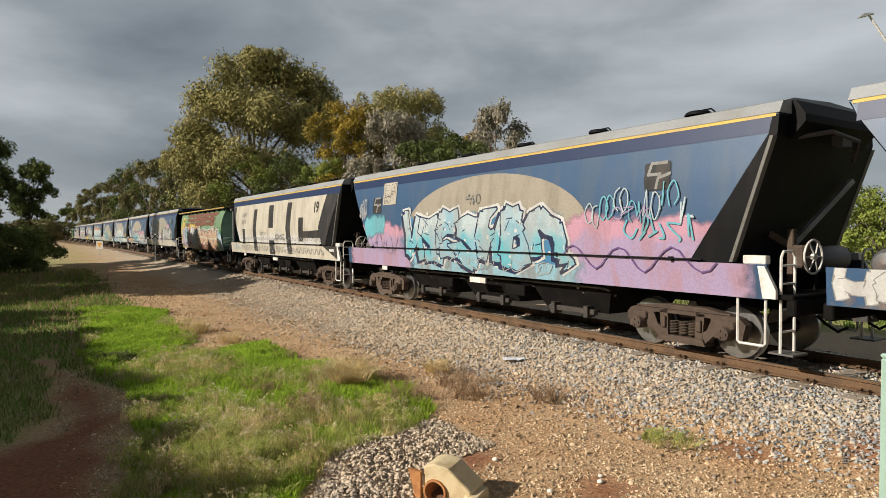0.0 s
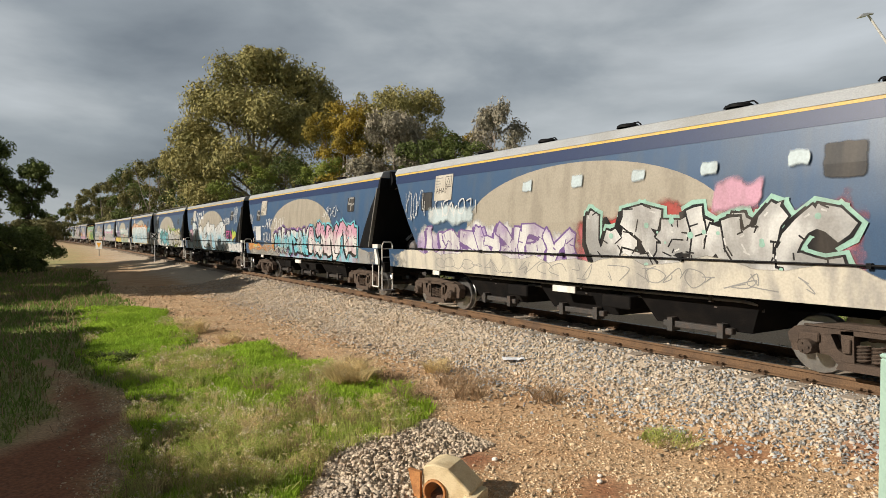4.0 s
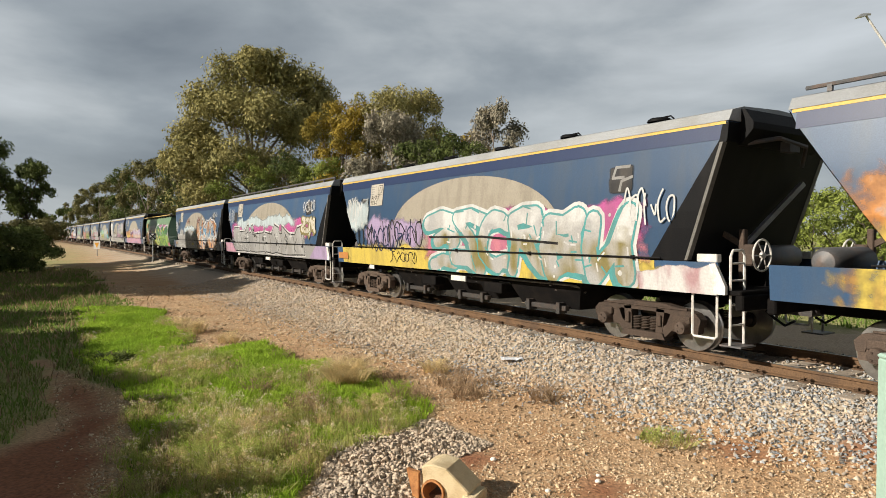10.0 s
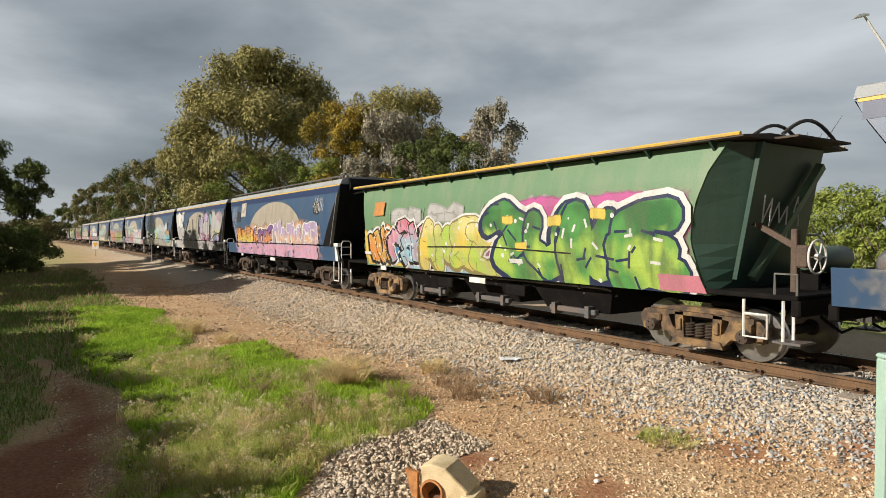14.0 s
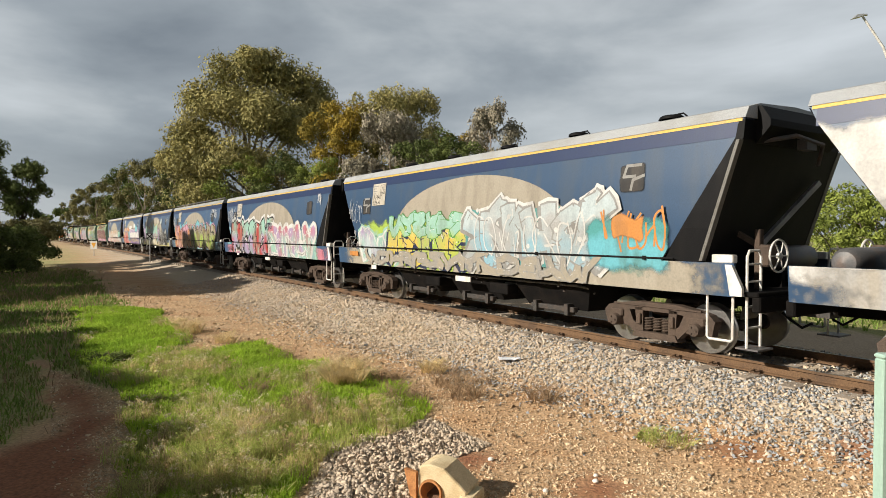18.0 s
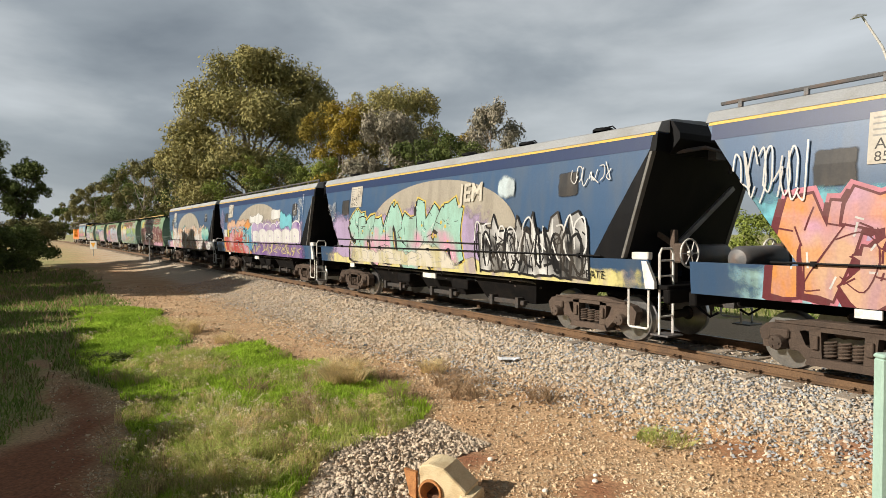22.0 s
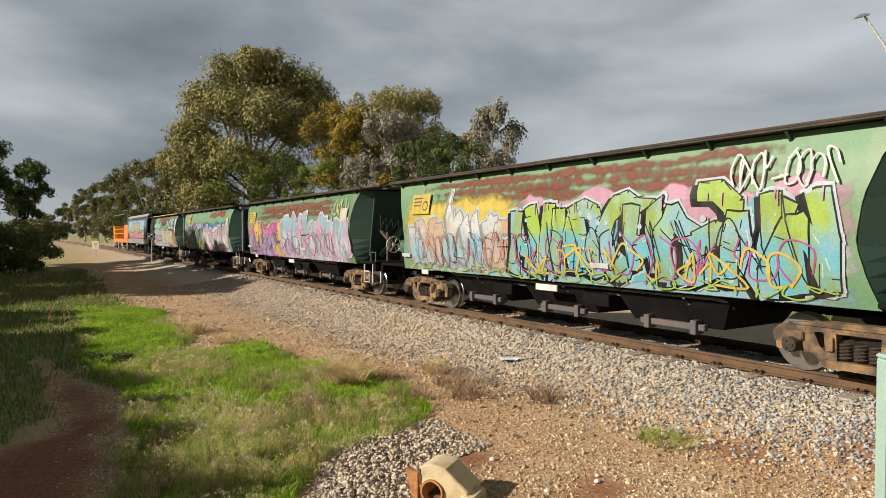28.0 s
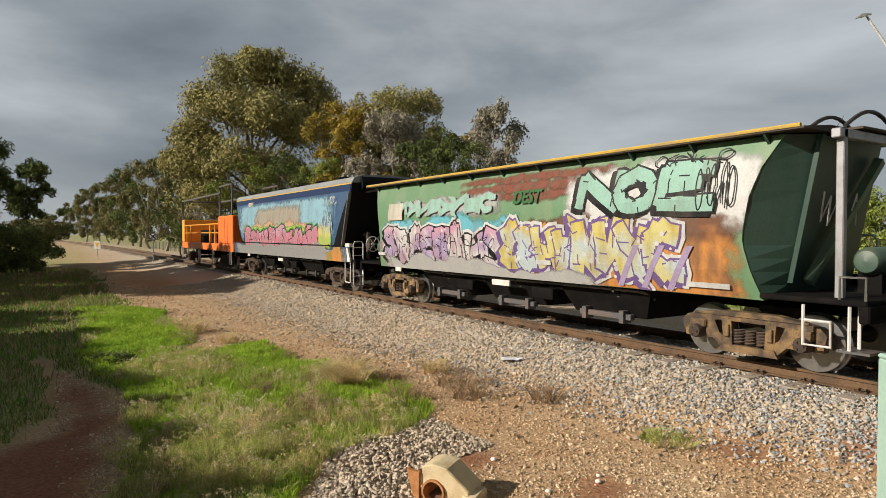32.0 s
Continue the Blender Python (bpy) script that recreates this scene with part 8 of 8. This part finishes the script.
for i, (x, y, h, w) in enumerate(((-23.4, 21.2, 4.4, 5.0), (-25.6, 15.0, 7.2, 5.0), (-22.6, 11.3, 7.1, 5.4), (-20.3, 7.6, 7.2, 5.2), (-18.4, 4.3, 7.5, 5.6), (-16.9, 1.2, 7.7, 5.6), (-15.0, -2.2, 7.7, 5.6), (-28, 9, 8, 7), (-25, 3, 8, 7), (-29, 27, 9.5, 8), (-26.2, 24.5, 9.2, 6.5), (-28.3, 30.8, 9.6, 6.5), (-31, 35, 10, 6.5), (-34, 30, 10, 7), (-33, 13.0, 8.6, 6.5), (-35.5, 17.0, 8.8, 6.5), (-38, 21, 9.4, 6.5), (-24.5, 7.5, 6.0, 6.0), (-22.5, 1.5, 6.0, 6.0), (-21, -2, 6, 6), (-24.0, 13.0, 6.9, 5), (-21.5, 9.5, 7.2, 5), (-19.3, 6.0, 7.3, 5), (-17.6, 2.8, 7.6, 5), (-16, -0.5, 7.7, 5), (-38, 27, 10, 7), (-42, 34, 10, 7), (-37, 42, 10, 6.5), (-46, 41, 11, 8))):
    tree("shade_tree", "dark gum tree on the verge", x, y, h, w * (1.15 if 9 <= i < 14 else 1.0), "leaf_dark", 120 + i, lobes=11, per=900 if 9 <= i < 14 else 600, size=0.40, droop=0.4, trunk=0.25, crown_from=0.10, bark="bark_dark")
tree("distant_tree", "small distant rounded tree", -167, 280, 14, 22, "leaf_dark", 140, lobes=7, per=300, size=0.7, droop=0.2, trunk=0.5, crown_from=0.2)


# ---- small things by the line ----
def culvert():
    """A cast headwall that steps down to one side, with a clay pipe mouth in its face."""
    root = new("drain_headwall")
    root.matrix_world = pose(-0.06, 6.02, -0.67, 0, 0, -24)
    outline = [(-0.14, -0.12), (0.36, -0.12), (0.36, 0.16), (0.13, 0.345), (-0.02, 0.365), (-0.125, 0.335)]
    n, cx, cz = 48, 0.0, 0.11
    hole, rim = [], []
    for i in range(n):
        a = 2 * math.pi * i / n
        c, sn = math.cos(a), math.sin(a)
        reach = 9.0
        for (px, pz), (qx, qz) in zip(outline, outline[1:] + outline[:1]):
            den = c * (qz - pz) - sn * (qx - px)
            if abs(den) > 1e-9:
                k = ((px - cx) * (qz - pz) - (pz - cz) * (qx - px)) / den
                u = ((px - cx) * sn - (pz - cz) * c) / den
                if k > 0 and -1e-6 <= u <= 1 + 1e-6:
                    reach = min(reach, k)
        hole.append((cx + 0.118 * c, cz + 0.118 * sn))
        rim.append((cx + reach * c, cz + reach * sn))
    g = Geo()
    for y, k in ((-0.10, 0.96), (-0.085, 1.0), (0.22, 1.0)):
        g.v += [(0.05 + (x - 0.05) * k, y, 0.1 + (z - 0.1) * k) for x, z in rim]
    for y in (-0.10, 0.22):
        g.v += [(x, y, z) for x, z in hole]
    for i in range(n):
        j = (i + 1) % n
        g.f += [(i, j, n + j, n + i), (n + i, n + j, 2 * n + j, 2 * n + i), (i, 3 * n + i, 3 * n + j, j), (2 * n + i, 2 * n + j, 4 * n + j, 4 * n + i), (3 * n + i, 4 * n + i, 4 * n + j, 3 * n + j)]
    part("headwall", g, M["concrete"], root)
    part("side_block", Geo().box(0.30, 0.44, -0.14, 0.18, -0.12, 0.13, 0.018), M["concrete"], root)
    pipe = Geo()
    m = 28
    for r0, y in ((0.098, 0.20), (0.098, -0.125), (0.116, -0.125), (0.116, 0.19)):
        pipe.v += [(r0 * math.cos(2 * math.pi * i / m), y, cz + r0 * math.sin(2 * math.pi * i / m)) for i in range(m)]
    pipe.f = [(k * m + i, k * m + (i + 1) % m, k * m + m + (i + 1) % m, k * m + m + i) for k in range(3) for i in range(m)]
    part("pipe", pipe, M["clay"], root, "orange clay pipe mouth", smooth=True)
    part("silt", Geo().box(-0.09, 0.09, -0.05, 0.20, -0.10, 0.055, 0.02), M["rust"], root, "damp red silt inside the pipe")
    part("wing", Geo().prism([(-0.16, -0.12), (-0.142, -0.12), (-0.142, 0.28), (-0.27, 0.30), (-0.25, 0.22)], "y", -0.13, -0.085), M["clay"], root, "broken orange clay sheet")
    tagged(root, "buff concrete drain headwall with an orange clay pipe", "drain")


culvert()


def fence():
    root = new("pedestrian_fence")
    root.location = (1.934, 2.74, ground_z(1.934, 2.74))
    h = 1.345 - root.location.z
    post = Geo().box(-0.030, 0.030, -0.030, 0.030, -0.1, h - 0.012, 0.006)
    p = part("post", post, M["post_green"], root)
    part("cap", Geo().box(-0.033, 0.033, -0.033, 0.033, h - 0.012, h + 0.01, 0.008), M["post_green"], p)
    d = Vector((0.93, -0.37, 0)).normalized()
    for z in (h - 0.10, h - 0.52, 0.15):
        part("rail", Geo().tube([Vector((0.03, 0, z)), d * 1.9 + Vector((0, 0, z))], 0.018, 8), M["post_green"], root)
    for i in range(15):
        b = d * (0.10 + 0.118 * i)
        part("baluster", Geo().tube([b + Vector((0, 0, 0.15)), b + Vector((0, 0, h - 0.10))], 0.008, 6), M["post_green"], root)
    p2 = part("post", post, M["post_green"], root, at=Matrix.Translation(d * 1.93))
    tagged(root, "pale green powder-coated steel pedestrian fence end", "fence")


fence()


def street_lamp():
    """A tall white mast that bends over at its top, with a flat lantern."""
    root = new("street_lamp")
    base = Vector((22.55, 31.0, -0.75))
    head = Vector((20.47, 31.0, 12.5))
    root.location = base
    t = head - base
    part("mast", Geo().tube([(0, 0, 0), (0, 0, t.z * 0.4), (0, 0, t.z - 4.4), (t.x * 0.16, 0, t.z - 3.3), (t.x * 0.5, 0, t.z - 1.5), t], [0.10, 0.09, 0.075, 0.07, 0.06, 0.05], 10), M["white"], root, smooth=True)
    arm = part("arm", Geo().box(t.x - 0.12, t.x + 0.25, t.y - 0.05, t.y + 0.05, t.z, t.z + 0.09, 0.02), M["galv"], root)
    part("lantern", Geo().prism([(t.x - 0.50, t.z - 0.16), (t.x - 0.05, t.z - 0.06), (t.x - 0.02, t.z + 0.06), (t.x - 0.30, t.z + 0.03)], "y", t.y - 0.14, t.y + 0.14), M["galv"], arm)
    tagged(root, "white bent street lamp mast with a grey lantern", "street lamp")


street_lamp()


def track_sign(x, y, z_mid, w, h, kind):
    root = new("track_sign")
    gz = ground_z(x, y)
    root.location = (x, y, gz)
    top = z_mid - gz
    part("post", Geo().tube([(0, 0.03, -0.2), (0, 0.03, top + h / 2)], 0.04, 8), M["galv"], root)
    board = part("board", Geo().box(-w / 2, w / 2, -0.02, 0.02, top - h / 2, top + h / 2), M["sign_white"], root)
    if kind == "triangle":
        part("triangle", Geo().prism([(-w * 0.36, top + h * 0.3), (w * 0.36, top + h * 0.3), (0, top - h * 0.36)], "y", -0.028, -0.022), M["sign_yellow"], board)
    else:
        for a, b in (((-1, -1), (1, 1)), ((-1, 1), (1, -1))):
            part("cross_stroke", Geo().tube([(a[0] * w * 0.36, -0.03, top + a[1] * h * 0.36), (b[0] * w * 0.36, -0.03 if a[1] < 0 else -0.034, top + b[1] * h * 0.36)], 0.045, 4), M["black"], board)
        part("border", Geo().tube([(-w * .44, -.03, top - h * .44), (w * .44, -.03, top - h * .44), (w * .44, -.03, top + h * .44), (-w * .44, -.03, top + h * .44)], 0.02, 4, closed=True), M["black"], board)
    return root


d1, d2 = 69.0, 50.0
tagged(track_sign((169 - 784) / 1120 * d1, d1, EYE_Z - (434 - 414.7) / 1120 * d1, 0.72, 0.85, "triangle"), "small white sign with an amber triangle beside the track", "sign")
tagged(track_sign((268 - 784) / 1120 * d2, d2, EYE_Z - (418.5 - 414.7) / 1120 * d2, 0.58, 0.52, "cross"), "small white sign with a black diagonal cross on a post", "sign")


def scrap_paper():
    g = Geo()
    n = 7
    for j in range(4):
        for i in range(n):
            g.v.append((-0.20 + 0.40 * i / (n - 1), -0.13 + 0.26 * j / 3, 0.045 + 0.025 * noise.noise((i * 0.9, j * 1.3, 4.0)) + 0.015 * ((i + j) % 2)))
    g.f = [(j * n + i, j * n + i + 1, (j + 1) * n + i + 1, (j + 1) * n + i) for j in range(3) for i in range(n - 1)]
    ob = new("scrap_paper", g.mesh("scrap_paper", M["paper"]))
    ob.location = (1.23, 11.4, ground_z(1.23, 11.4) + 0.01)
    tagged(ob, "crumpled pale blue-white paper on the gravel", "litter")


scrap_paper()
for x, y, sz in ((1.56, 6.35, 0.055), (1.60, 6.50, 0.045), (1.02, 6.15, 0.05), (0.55, 7.0, 0.06), (2.95, 9.2, 0.05)):
    g = Geo().lathe([(0.2 * sz, 0), (0.55 * sz, 0.12 * sz), (0.6 * sz, 0.35 * sz), (0.35 * sz, 0.62 * sz), (0.05 * sz, 0.66 * sz)], "z", n=9)
    ob = new("pebble", g.mesh("pebble", M["pebble"], True))
    ob.location = (x, y, ground_z(x, y))
    tagged(ob, "pale rounded pebble on red gravel", "pebble", "pale pebbles")


def far_fence():
    """Wire fence along the wood beyond the track."""
    root = new("wire_fence")
    posts = [on_track(46 + 3.2 * i, -8.0) for i in range(26)]
    for p in posts:
        part("post", Geo().box(p.x - 0.06, p.x + 0.06, p.y - 0.06, p.y + 0.06, ground_z(p.x, p.y) - 0.1, ground_z(p.x, p.y) + 1.35), M["timber"], root)
    for h in (0.4, 0.8, 1.2):
        part("wire", Geo().tube([p + Vector((0, 0, ground_z(p.x, p.y) + h)) for p in posts], 0.012, 4), M["galv"], root)
    tagged(root, "grey timber-posted wire fence before the wood", "fence")


far_fence()


def bare_tree():
    """A leafless twiggy tree standing beyond the rails."""
    r = random.Random(9)
    root = new("bare_tree")
    x, y = 14.6, 27.0
    root.location = (x, y, ground_z(x, y) - 0.1)
    part("trunk", Geo().tube([(0, 0, 0), (0.1, 0, 1.6), (0.0, 0.1, 3.2), (0.15, 0, 4.6)], [0.14, 0.11, 0.08, 0.05], 8), M["bark_dark"], root)
    for i in range(9):
        a, z = i * 0.7 + r.random(), 2.6 + 0.24 * i
        out = Vector((math.cos(a), math.sin(a) * 0.6, 0))
        g = Geo().tube([(0.08, 0, z), out * 0.9 + Vector((0, 0, z + 1.0)), out * (1.3 + r.random()) + Vector((0, 0, z + 2.1 + r.random()))], [0.035, 0.022, 0.009], 5)
        for j in range(4):
            b = out * (0.6 + 0.25 * j) + Vector((0, 0, z + 0.8 + 0.3 * j))
            g.tube([b, b + Vector((r.uniform(-.5, .5), r.uniform(-.3, .3), r.uniform(.3, .9)))], [0.012, 0.005], 4)
        part("branch", g, M["bark_dark"], root)
    tagged(root, "leafless dark twiggy tree beyond the rails", "tree")


bare_tree()


# ---- motion ----
RUN = [(0, 0), (1, 11.45), (2, 23.0), (3, 34.6), (7, 81.2), (8, 92.55), (10, 115.3), (11, 126.5), (12, 137.6), (14, 159.6), (17, 192.0), (18, 202.6),
       (19, 213.15), (20, 223.7), (22, 244.65), (24, 265.4), (25, 275.75), (28, 306.9), (30, 327.75), (32, 348.9)]


def smooth_run():
    """How far the train has come at each thirtieth of a second: a low curve through the known stations."""
    ts, ds = [r[0] for r in RUN], [r[1] for r in RUN]
    c = np.polyfit(ts, ds, 6)
    return lambda t: float(np.polyval(c, t))


run = smooth_run()


def wagon_s(k, t):
    """How far up the line the middle of wagon k is."""
    return 17.37 + WAGON_PITCH * (k - 1) - (run(t) - run(0))


def wagon_pose(k, t):
    s = wagon_s(k, t)
    a, b = on_track(s + 5.0), on_track(s - 5.0)
    d = b - a
    return Matrix.Translation((a + b) / 2) @ Matrix.Rotation(math.atan2(d.y, d.x), 4, "Z")


def motions():
    for k, w in enumerate(TRAIN):
        walk(w, [(i * 0.5, wagon_pose(k, i * 0.5)) for i in range(65)])
        times = [i / 30 for i in range(961) if -6 < wagon_s(k, i / 30) < 42]
        if not times:
            continue
        for part_ob in [c for c in w.children if c.name.startswith("wheelset")]:
            x, y, z = part_ob.location
            spin = lambda t: pose(x, y, z, 0, math.degrees((run(t) - run(times[0])) / 0.39) % 360, 0)
            rows = [(t, spin(t)) for t in times]
            if times[0] > 0:
                rows.insert(0, (0.0, spin(times[0])))
            if times[-1] < 31.99:
                rows.append((32.0, spin(times[-1])))
            walk(part_ob, rows)


motions()
